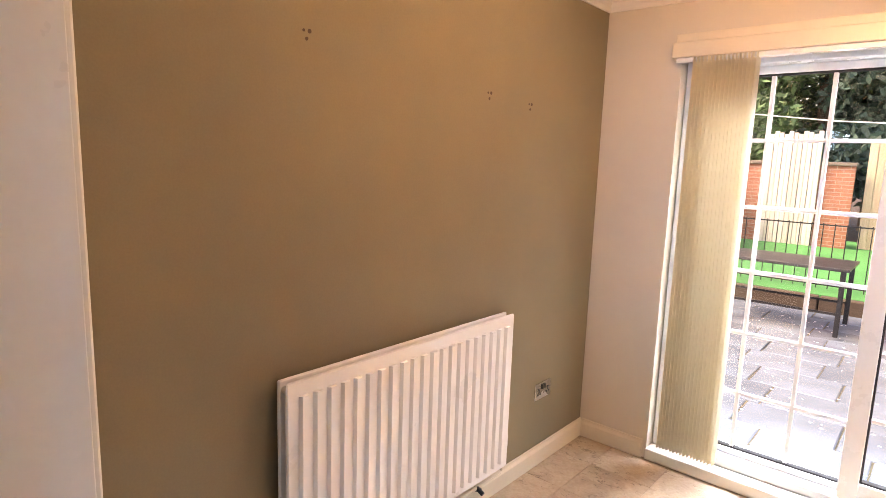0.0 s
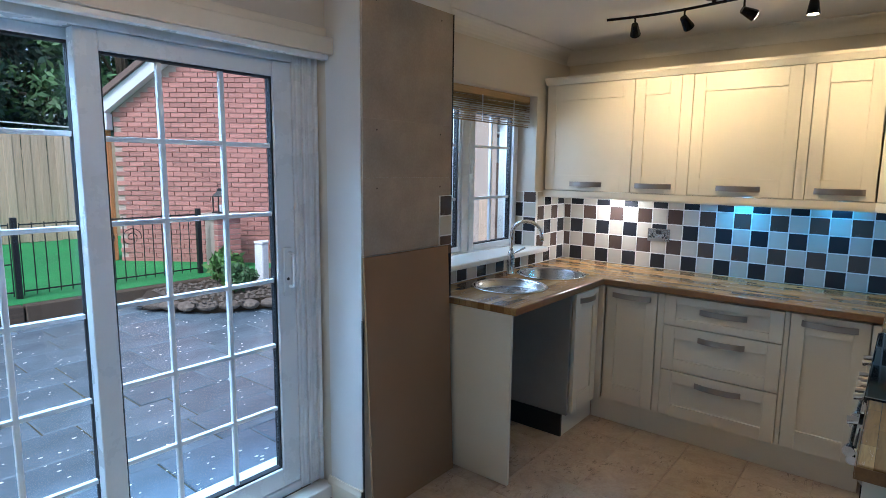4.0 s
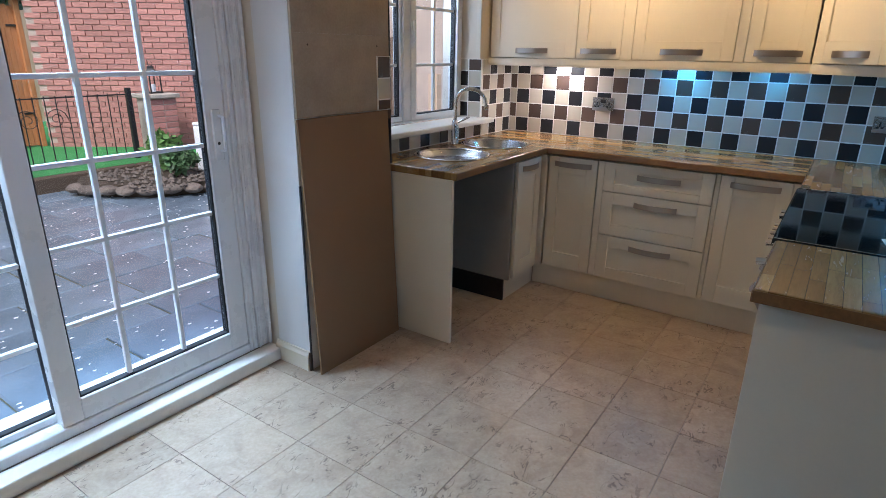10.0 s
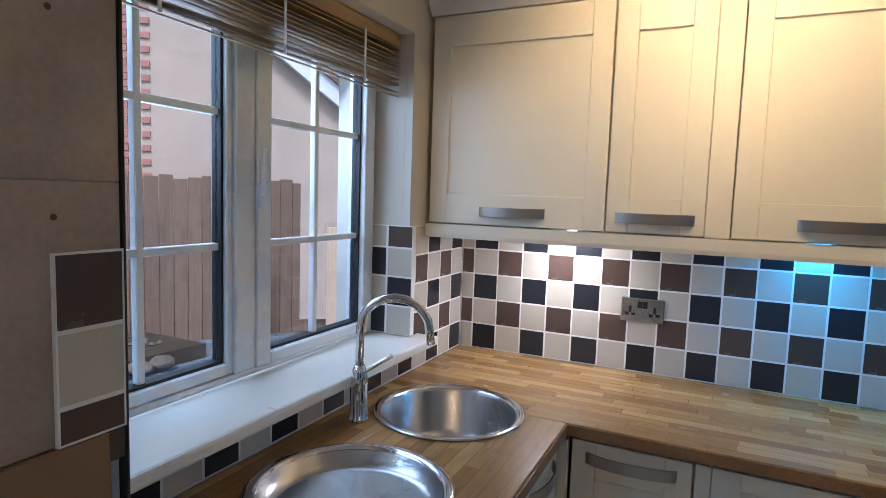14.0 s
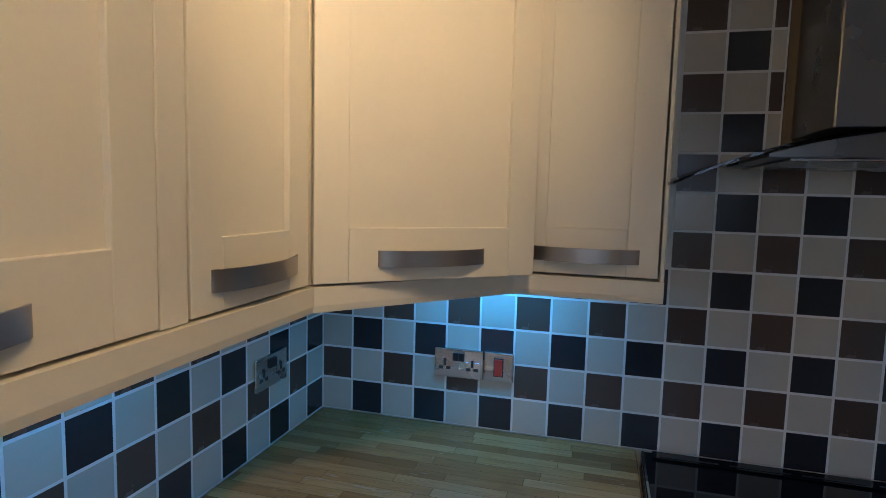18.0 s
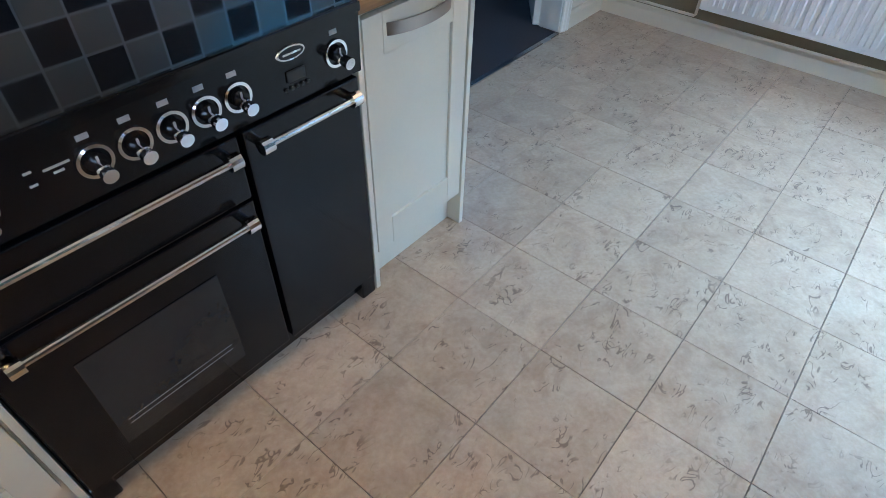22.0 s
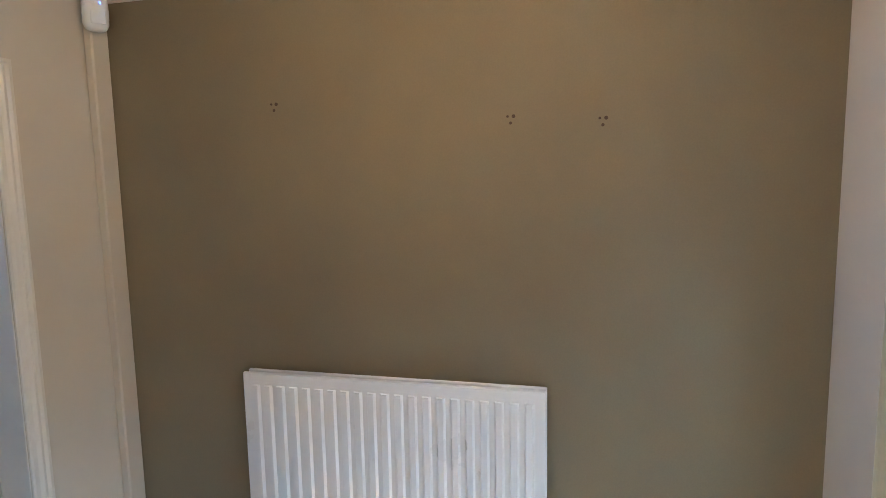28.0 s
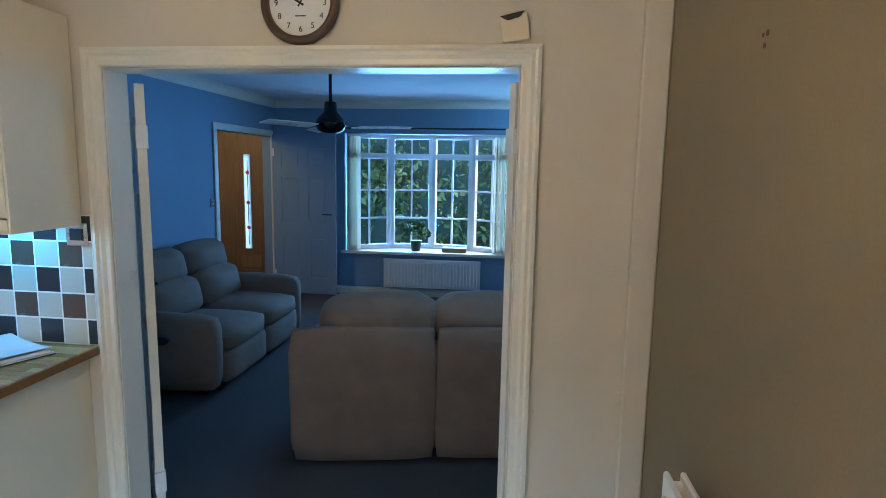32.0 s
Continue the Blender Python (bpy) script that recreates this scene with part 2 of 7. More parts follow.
def stone_tile(name):
    """Beige travertine-look floor tile: cloudy ground with clusters of short dark curled strokes."""
    m, t, p = principled(name)
    info, c, add = t.nodes.new("ShaderNodeObjectInfo"), t.nodes.new("ShaderNodeTexCoord"), t.nodes.new("ShaderNodeVectorMath")
    t.links.new(c.outputs["Object"], add.inputs[0])
    t.links.new(number(t, "MULTIPLY", info.outputs["Random"], 61.0), add.inputs[1])

    def cloud(scale, detail, rough, dist):
        mp, n = t.nodes.new("ShaderNodeMapping"), t.nodes.new("ShaderNodeTexNoise")
        mp.inputs["Scale"].default_value = scale
        mp.inputs["Rotation"].default_value = (0, 0, 0.6)
        t.links.new(add.outputs[0], mp.inputs[0])
        t.links.new(mp.outputs[0], n.inputs["Vector"])
        n.inputs["Scale"].default_value, n.inputs["Detail"].default_value, n.inputs["Roughness"].default_value, n.inputs["Distortion"].default_value = 1.0, detail, rough, dist
        return n.outputs[0]

    big, fine = cloud((8, 8, 8), 5, 0.62, 0.7), cloud((70, 70, 70), 3, 0.6, 0.2)
    base = ramp(t, big, [(0.28, (0.36, 0.248, 0.16)), (0.5, (0.48, 0.355, 0.245)), (0.72, (0.57, 0.45, 0.325))])
    base = mixed(t, 0.22, base, ramp(t, fine, [(0.3, (0.36, 0.27, 0.20)), (0.7, (0.66, 0.58, 0.49))]))
    stroke = number(t, "ABSOLUTE", number(t, "SUBTRACT", cloud((10, 20, 12), 2, 0.55, 1.4), 0.5))
    stroke = ramp(t, stroke, [(0.012, (1, 1, 1)), (0.030, (0, 0, 0))])
    breaks = ramp(t, cloud((17, 24, 20), 2, 0.5, 0.3), [(0.50, (0, 0, 0)), (0.56, (1, 1, 1))])
    patch = ramp(t, cloud((4.5, 5, 5), 2, 0.5, 0.4), [(0.43, (0, 0, 0)), (0.56, (1, 1, 1))])
    mask = mixed(t, 1.0, mixed(t, 1.0, stroke, breaks, "MULTIPLY"), patch, "MULTIPLY")
    halo = mixed(t, 1.0, ramp(t, cloud((11, 17, 12), 3, 0.6, 1.0), [(0.50, (0, 0, 0)), (0.70, (1, 1, 1))]), patch, "MULTIPLY")
    col = mixed(t, number(t, "MULTIPLY", halo, 0.6), base, (0.36, 0.25, 0.175))
    col = mixed(t, number(t, "MULTIPLY", mask, 0.75), col, (0.15, 0.10, 0.07))
    h = t.nodes.new("ShaderNodeHueSaturation")
    t.links.new(per_object(t, 0.90, 1.06), h.inputs["Value"])
    t.links.new(col, h.inputs["Color"])
    t.links.new(h.outputs[0], p.inputs["Base Color"])
    t.links.new(ramp(t, big, [(0.3, (0.30,) * 3), (0.7, (0.40,) * 3)]), p.inputs["Roughness"])
    bumped(t, p, mask, -0.15, 0.001)
    return m


def brick_wall_mat(name):
    m, t, p = principled(name)
    b = t.nodes.new("ShaderNodeTexBrick")
    b.inputs["Scale"].default_value, b.inputs["Brick Width"].default_value, b.inputs["Row Height"].default_value = 1.0, 0.225, 0.075
    b.inputs["Mortar Size"].default_value = 0.006
    b.inputs["Color1"].default_value, b.inputs["Color2"].default_value = (0.36, 0.13, 0.08, 1), (0.46, 0.19, 0.12, 1)
    b.inputs["Mortar"].default_value = (0.45, 0.36, 0.30, 1)
    r = t.nodes.new("ShaderNodeMapping")
    r.inputs["Rotation"].default_value = (radians(-90), 0, 0)
    t.links.new(coords(t, 1.0), r.inputs[0])
    t.links.new(r.outputs[0], b.inputs["Vector"])
    t.links.new(mixed(t, 0.3, b.outputs[0], ramp(t, noisy(t, 9, 4), [(0.3, (0.25, 0.09, 0.05)), (0.7, (0.52, 0.26, 0.18))])), p.inputs["Base Color"])
    p.inputs["Roughness"].default_value = 0.85
    return m


WALL = mat("magnolia_wall_paint", (0.66, 0.60, 0.51), 0.75, var=0.05, scale=1.2, fine=180, bump=0.12)
GREEN = mat("sage_wall_paint", (0.230, 0.192, 0.122), 0.72, var=0.14, scale=1.1, fine=170, bump=0.15)
WHITE = mat("white_plaster", (0.72, 0.71, 0.70), 0.7, var=0.05, scale=2, fine=120, bump=0.12)
CEIL = mat("ceiling_paint", (0.74, 0.71, 0.66), 0.85, var=0.04, scale=1.0, fine=140, bump=0.1)
GLOSS = mat("cream_gloss_paint", (0.74, 0.66, 0.53), 0.35, var=0.06, scale=4, fine=50, bump=0.06)
TRIM = mat("white_gloss_paint", (0.78, 0.75, 0.68), 0.32, var=0.05, scale=4, fine=50, bump=0.05)
UPVC = mat("white_upvc", (0.80, 0.81, 0.82), 0.28, var=0.03, scale=5, fine=80, bump=0.03)
GASKET = mat("black_rubber_gasket", (0.015, 0.015, 0.017), 0.6, var=0.2)
CREAM = mat("cream_cabinet_paint", (0.74, 0.685, 0.565), 0.42, var=0.04, scale=3, fine=90, bump=0.05)
CARCASS = mat("cabinet_board", (0.70, 0.64, 0.52), 0.5, var=0.04)
# board of the appliance gap: its shade is put into this grey
SHADEDBOARD = mat("shaded_board", (0.32, 0.30, 0.27), 0.7, var=0.1)
STEEL = mat("brushed_steel", (0.56, 0.55, 0.54), 0.26, 1.0, var=0.02, scale=2, fine=300, bump=0.0)
DARKSTEEL = mat("dark_brushed_steel", (0.27, 0.27, 0.275), 0.30, 1.0, var=0.04, scale=2, fine=300, bump=0.0)
HANDLE = mat("brushed_handle_steel", (0.43, 0.375, 0.33), 0.32, 1.0, var=0.015, scale=3, fine=260, bump=0)
CHROME = mat("chrome", (0.78, 0.78, 0.79), 0.08, 1.0, var=0.03, bump=0)
BLACKSTEEL = mat("black_enamel", (0.005, 0.005, 0.006), 0.16, var=0.2, bump=0.02)
OVENGLASS = mat("smoky_oven_glass", (0.02, 0.021, 0.022), 0.08, var=0.1, bump=0)
CERAMIC = mat("black_glass_ceramic", (0.008, 0.008, 0.009), 0.05, var=0.1, bump=0)
for m_ in (BLACKSTEEL, CERAMIC):
    m_.node_tree.nodes["Principled BSDF"].inputs["Specular IOR Level"].default_value = 0.3
BLACKPLASTIC = mat("black_plastic", (0.015, 0.015, 0.015), 0.4, var=0.2)
RED = mat("red_switch", (0.6, 0.05, 0.03), 0.4)
T_CREAM = mat("cream_tile", (0.58, 0.53, 0.44), 0.22, var=0.04, scale=9, fine=120, bump=0.05, each=0.05)
T_BROWN = mat("brown_tile", (0.095, 0.062, 0.048), 0.24, var=0.05, scale=4, fine=120, bump=0.02, each=0.14)
T_BLACK = mat("black_tile", (0.026, 0.027, 0.032), 0.22, var=0.05, scale=4, fine=120, bump=0.02, each=0.14)
GROUT = mat("pale_grout", (0.84, 0.82, 0.78), 0.85, var=0.08, fine=200)
FLOORGROUT = mat("grey_floor_grout", (0.17, 0.135, 0.105), 0.9, var=0.15)
FLOORTILE = stone_tile("beige_stone_tile")
EDGEWOOD = plank_wood("worktop_edging", (0.25, 0.125, 0.046), "x", 0.35)
STAVES = [(0.0, (0.23, 0.122, 0.040)), (0.35, (0.32, 0.182, 0.062)), (0.7, (0.40, 0.24, 0.090)), (1.0, (0.49, 0.32, 0.135))]
WT_X = stave_wood("stave_worktop_x", "x", STAVES)
WT_Y = stave_wood("stave_worktop_y", "y", STAVES)
MDF = mat("bare_mdf", (0.27, 0.160, 0.085), 0.8, var=0.06, scale=2.5, fine=220, bump=0.1)
SKIM = mat("stained_plaster_skim", (0.40, 0.325, 0.255), 0.8, var=0.30, scale=3.0, fine=90, bump=0.2)
GLASS = glass("window_glass")
SMOKED = glass("hood_glass", (0.35, 0.36, 0.36))
BAMBOO = plank_wood("bamboo_slat", (0.42, 0.28, 0.13), "x", 0.6)
BLINDFABRIC = mat("cream_blind_fabric", (0.86, 0.82, 0.73), 0.85, var=0.06, scale=6, fine=250, bump=0.2)
t_ = BLINDFABRIC.node_tree
tl_, mx_ = t_.nodes.new("ShaderNodeBsdfTranslucent"), t_.nodes.new("ShaderNodeMixShader")
tl_.inputs[0].default_value, mx_.inputs[0].default_value = (0.92, 0.88, 0.78, 1), 0.68
t_.links.new(t_.nodes["Principled BSDF"].outputs[0], mx_.inputs[1])
t_.links.new(tl_.outputs[0], mx_.inputs[2])
t_.links.new(mx_.outputs[0], t_.nodes["Material Output"].inputs[0])
PAPER = mat("white_paper", (0.78, 0.80, 0.83), 0.7, var=0.03)
FILM = mat("clear_plastic_film", (0.7, 0.73, 0.76), 0.15, var=0.05)

# ---- building blocks ----
ROOT = {}


def thing(name, x, y, z, rz=0, label="", category="", group="", kind=""):
    ob = new(name)
    ob.empty_display_size = 0.1
    ob.matrix_world = pose(x, y, z, 0, 0, rz)
    ROOT[ob] = pose(x, y, z, 0, 0, rz)
    return tagged(ob, label, category, group, kind)


def part(name, bm, material, parent=None, label="", world_space=False, smooth=False, **tags):
    """One mesh object from a bmesh, in its thing's own axes, or in the world's with world_space."""
    base = ROOT.get(parent)
    if world_space and base is not None:
        bmesh.ops.transform(bm, matrix=base.inverted(), verts=bm.verts)
    me = bpy.data.meshes.new(name)
    bm.normal_update()
    bm.to_mesh(me)
    bm.free()
    me.materials.append(material)
    if smooth:
        for f in me.polygons:
            f.use_smooth = True
    ob = new(name, me)
    if parent:
        ob.parent = parent
        ROOT[ob] = base
    return tagged(ob, label, **tags)


def solid(name, bm, material, label, category, kind="", group=""):
    """A thing of one mesh, with its origin where the mesh stands."""
    lo = Vector((min(v.co.x for v in bm.verts), min(v.co.y for v in bm.verts), min(v.co.z for v in bm.verts)))
    hi = Vector((max(v.co.x for v in bm.verts), max(v.co.y for v in bm.verts), lo.z))
    at = (lo + hi) / 2
    bmesh.ops.translate(bm, vec=-at, verts=bm.verts)
    ob = part(name, bm, material)
    ob.location = at
    ROOT[ob] = Matrix.Translation(at)
    return tagged(ob, label, category, group, kind)


def box(x0, y0, z0, x1, y1, z1, bev=0.0, bm=None, seg=1):
    own = bmesh.new()
    bmesh.ops.create_cube(own, size=1)
    for v in own.verts:
        v.co = ((x0 + x1) / 2 + v.co.x * abs(x1 - x0), (y0 + y1) / 2 + v.co.y * abs(y1 - y0), (z0 + z1) / 2 + v.co.z * abs(z1 - z0))
    if bev:
        bmesh.ops.bevel(own, geom=own.edges[:], offset=bev, segments=seg, affect="EDGES", profile=0.5)
    return own if bm is None else merge(bm, own)


def merge(bm, *others):
    for o in others:
        me = bpy.data.meshes.new("tmp")
        o.to_mesh(me)
        o.free()
        bm.from_mesh(me)
        bpy.data.meshes.remove(me)
    return bm


def turned(bm, m):
    bmesh.ops.transform(bm, matrix=m, verts=bm.verts)
    return bm


def prism(points, a0, a1, axis="y"):
    """A polygon pushed from a0 to a1 along an axis; its points give the other two axes in order."""
    bm = bmesh.new()

    def at(p, a):
        return {"x": (a, p[0], p[1]), "y": (p[0], a, p[1]), "z": (p[0], p[1], a)}[axis]

    lo, hi = [bm.verts.new(at(p, a0)) for p in points], [bm.verts.new(at(p, a1)) for p in points]
    bm.faces.new(lo), bm.faces.new(hi[::-1])
    n = len(points)
    for i in range(n):
        bm.faces.new((lo[i], hi[i], hi[(i + 1) % n], lo[(i + 1) % n]))
    bmesh.ops.recalc_face_normals(bm, faces=bm.faces[:])
    return bm


def rod(p, q, r, seg=12, r2=None, bm=None):
    p, q = Vector(p), Vector(q)
    own = bmesh.new()
    bmesh.ops.create_cone(own, cap_ends=True, segments=seg, radius1=r, radius2=r if r2 is None else r2, depth=(q - p).length)
    turned(own, Matrix.Translation((p + q) / 2) @ (q - p).to_track_quat("Z", "Y").to_matrix().to_4x4())
    return own if bm is None else merge(bm, own)


def tube(points, r, seg=10):
    """A round bar swept along points."""
    bm, pts, rings = bmesh.new(), [Vector(p) for p in points], []
    for i, p in enumerate(pts):
        d = (pts[min(i + 1, len(pts) - 1)] - pts[max(i - 1, 0)]).normalized()
        q = d.to_track_quat("Z", "Y")
        rings.append([bm.verts.new(p + q @ Vector((r * math.cos(2 * math.pi * k / seg), r * math.sin(2 * math.pi * k / seg), 0))) for k in range(seg)])
    for a, b in zip(rings, rings[1:]):
        best = min(range(seg), key=lambda s: (a[0].co - b[s].co).length)
        for k in range(seg):
            bm.faces.new((a[k], a[(k + 1) % seg], b[(k + 1 + best) % seg], b[(k + best) % seg]))
    bm.faces.new(rings[0][::-1]), bm.faces.new(rings[-1])
    bmesh.ops.recalc_face_normals(bm, faces=bm.faces[:])
    return bm


def lathe(profile, seg=32):
    """A turned shape about z from (radius, height) pairs."""
    bm, rings = bmesh.new(), []
    for r, z in profile:
        rings.append([bm.verts.new((r * math.cos(2 * math.pi * k / seg), r * math.sin(2 * math.pi * k / seg), z)) for k in range(seg)] if r > 1e-6 else [bm.verts.new((0, 0, z))])
    for a, b in zip(rings, rings[1:]):
        for k in range(seg):
            j = (k + 1) % seg
            if len(a) == 1 and len(b) > 1:
                bm.faces.new((a[0], b[j], b[k]))
            elif len(b) == 1 and len(a) > 1:
                bm.faces.new((a[k], a[j], b[0]))
            elif len(a) > 1:
                bm.faces.new((a[k], a[j], b[j], b[k]))
    bmesh.ops.recalc_face_normals(bm, faces=bm.faces[:])
    return bm


def wall_with_holes(x0, x1, z0, z1, y0, y1, holes):
    """A wall in the xz plane between y0 and y1, with rectangular holes (x0, x1, z0, z1)."""
    bm = bmesh.new()
    xs = sorted({x0, x1, *(h[0] for h in holes), *(h[1] for h in holes)})
    zs = sorted({z0, z1, *(h[2] for h in holes), *(h[3] for h in holes)})
    for a, b in zip(xs, xs[1:]):
        for c, d in zip(zs, zs[1:]):
            if not any(h[0] <= (a + b) / 2 <= h[1] and h[2] <= (c + d) / 2 <= h[3] for h in holes):
                box(a, y0, c, b, y1, d, bm=bm)
    bmesh.ops.remove_doubles(bm, verts=bm.verts, dist=1e-5)
    inner = [f for f in bm.faces if any(g is not f and (g.calc_center_median() - f.calc_center_median()).length < 1e-5 for e in f.edges for g in e.link_faces)]
    bmesh.ops.delete(bm, geom=inner, context="FACES_ONLY")
    return bm


# ---- plan of the kitchen diner ----
XG, YP, ZC = -4.38, 2.59, 2.385          # green wall, patio wall, ceiling
PD = (-3.99, -2.21, 0.0, 2.06)           # patio opening
WN = (-1.62, -0.43, 1.00, 2.04)          # kitchen window opening
DW = (-3.914, -2.420, 0.0, 1.945)          # doorway to the living room
YO = 2.86                                # outer face of the patio wall
LIV_Y, LIV_X0, LIV_X1 = -5.35, -4.95, -0.9

# shell
solid("wall_green", box(XG - 0.12, -0.14, 0, XG, YP, ZC), GREEN, "sage green painted end wall of the dining area", "wall", "structure")
solid("wall_patio", wall_with_holes(XG, 0.13, 0, ZC, YP, YO, [PD, WN]), WALL, "magnolia outer wall with patio door and window", "wall", "structure")
solid("wall_kitchen", box(0.008, -0.14, 0, 0.13, YP, ZC), WALL, "magnolia painted kitchen end wall", "wall", "structure")
solid("wall_doorway", wall_with_holes(XG, 0.008, 0, ZC, -0.14, -0.008, [DW]), WALL, "magnolia wall with a wide doorway to the living room", "wall", "structure")
solid("ceiling", box(XG - 0.12, -0.14, ZC, 0.13, YO, ZC + 0.12), CEIL, "white painted plaster ceiling", "ceiling", "structure")
pier = solid("pier", box(-2.214, 2.373, 0, -1.612, YP, ZC), WHITE, "white boxed pier between patio door and window", "wall", "structure")

solid("floor_screed", box(XG - 0.12, -0.14, -0.12, 0.13, YO, -0.012), FLOORGROUT, "grey grouted screed under the floor tiles", "floor", "structure")

# coving: a hollow curve between wall and ceiling
cove = [(0.0006, 0), (0.009, 0), (0.009, 0.008)] + [(0.085 * (1 - math.cos(k * math.pi / 12)) + 0.008, 0.085 * math.sin(k * math.pi / 12)) for k in range(1, 6)] + [(0.10, 0.085), (0.10, 0.0895), (0.0006, 0.0895)]


def coving(name, p, q, inward):
    """Coving along a wall from p to q; inward: the way into the room."""
    p, q = Vector((*p, 0)), Vector((*q, 0))
    d, n = (q - p).normalized(), Vector((*inward, 0))
    bm = bmesh.new()
    ring = [[bm.verts.new(e + n * a + Vector((0, 0, ZC - 0.09 + b)) + d * (a * s)) for a, b in cove] for e, s in ((p, 1), (q, -1))]
    k = len(cove)
    for i in range(k):
        bm.faces.new((ring[0][i], ring[0][(i + 1) % k], ring[1][(i + 1) % k], ring[1][i]))
    bm.faces.new(ring[0]), bm.faces.new(ring[1][::-1])
    bmesh.ops.recalc_face_normals(bm, faces=bm.faces[:])
    return solid(name, bm, CEIL, "white plaster coving below the ceiling", "coving", "structure")


coving("trim", (XG, -0.008), (XG, YP), (1, 0))
coving("trim", (XG, -0.008), (0.008, -0.008), (0, 1))
coving("trim", (0.008, -0.008), (0.008, YP), (-1, 0))
coving("trim", (-1.611, YP), (0.008, YP), (0, -1))
coving("trim", (XG, YP), (-2.2145, YP), (0, -1))


def skirting(x0, y0, x1, y1, face, h=0.10, d=0.016, label="cream gloss skirting board"):
    """A moulded board along a wall; face: the way it faces."""
    prof = [(0, 0), (d, 0), (d, h - 0.025), (d * 0.6, h - 0.012), (d * 0.45, h), (0, h)]
    p, q, n = Vector((x0, y0, 0)), Vector((x1, y1, 0)), Vector((*face, 0))
    bm = bmesh.new()
    ring = [[bm.verts.new(e + n * a + Vector((0, 0, b))) for a, b in prof] for e in (p, q)]
    k = len(prof)
    for i in range(k):
        bm.faces.new((ring[0][i], ring[0][(i + 1) % k], ring[1][(i + 1) % k], ring[1][i]))
    bm.faces.new(ring[0]), bm.faces.new(ring[1][::-1])
    bmesh.ops.recalc_face_normals(bm, faces=bm.faces[:])
    return solid("baseboard", bm, GLOSS, label, "skirting", "structure")


skirting(XG, -0.008, XG, YP, (1, 0))
skirting(XG + 0.016, YP, PD[0] - 0.02, YP, (0, -1))
skirting(-2.2145, 2.376, -2.2145, 2.60, (-1, 0), label="white gloss skirting on the pier")
skirting(XG + 0.016, -0.008, -3.985, -0.008, (0, 1))

# corner pipe boxing and architrave of the doorway
solid("trim", box(XG + 0.0005, -0.0075, 0.1, XG + 0.085, 0.033, ZC - 0.09, 0.006), WALL, "painted pipe boxing in the wall corner", "boxing", "structure")


def architrave(y, out, label, w=0.066):
    """Moulded door surround on one face of the doorway wall."""
    prof = [(0, 0), (w, 0), (w, 0.020), (w - 0.012, 0.022), (w - 0.02, 0.014), (w - 0.032, 0.018), (w - 0.045, 0.011), (0.006, 0.011), (0, 0.006)]
    x0, x1, z1 = DW[0], DW[1], DW[3]
    root = thing("trim", (x0 + x1) / 2, y, 0, 0, label, "architrave", kind="structure")
    for path, side in ((((x0, 0), (x0, z1)), (-1, 0)), (((x1, 0), (x1, z1)), (1, 0)), (((x0, z1), (x1, z1)), (0, 1))):
        bm = bmesh.new()
        rings = []
        for i, (px, pz) in enumerate(path):
            ring = []
            for a, b in prof:
                dx, dz = side[0] * a, side[1] * a
                if side[1]:
                    dx = (-a if i == 0 else a)
                elif i == 1:
                    dz = a
                ring.append(bm.verts.new((px + dx, y + out * b, pz + dz)))
            rings.append(ring)
        k = len(prof)
        for i in range(k):
            bm.faces.new((rings[0][i], rings[0][(i + 1) % k], rings[1][(i + 1) % k], rings[1][i]))
        bm.faces.new(rings[0]), bm.faces.new(rings[1][::-1])
        bmesh.ops.recalc_face_normals(bm, faces=bm.faces[:])
        part("head" if side[1] else "jamb", bm, TRIM, root, world_space=True)
    return root


architrave(-0.008, 1, "cream gloss moulded architrave around the wide doorway")
architrave(-0.14, -1, "gloss moulded architrave on the living room side")
lining = thing("trim", -3.2, -0.074, 0, 0, "gloss painted door lining of the wide doorway", "door lining", kind="structure")
part("jamb", box(DW[0] + 0.0005, -0.139, 0, DW[0] + 0.005, -0.009, DW[3], 0.002), TRIM, lining, world_space=True)
part("jamb", box(DW[1] - 0.005, -0.139, 0, DW[1] - 0.0005, -0.009, DW[3], 0.002), TRIM, lining, world_space=True)
part("head", box(DW[0] + 0.005, -0.139, DW[3] - 0.005, DW[1] - 0.005, -0.009, DW[3] - 0.0005, 0.002), TRIM, lining, world_space=True)

# ---- fitted kitchen ----
FRONT_Z0, FRONT_Z1, WT0, WT1 = 0.15, 0.862, 0.872, 0.910


def shaker(w, h, stile=0.065, rail=0.102, t=0.02):
    """A framed cupboard front; its face looks along -y and its lower left corner is at the origin."""
    g, d = 0.0012, 0.0095
    field = box(stile - 0.006, -t + d, rail - 0.006, w - stile + 0.006, -0.002, h - rail + 0.006)
    stiles = [box(g, -t, g, stile, 0, h - g, 0.0012), box(w - stile, -t, g, w - g, 0, h - g, 0.0012)]
    rails = [box(stile + 0.0002, -t, g, w - stile - 0.0002, 0, rail, 0.0012), box(stile + 0.0002, -t, h - rail, w - stile - 0.0002, 0, h - g, 0.0012)]
    return field, stiles, rails


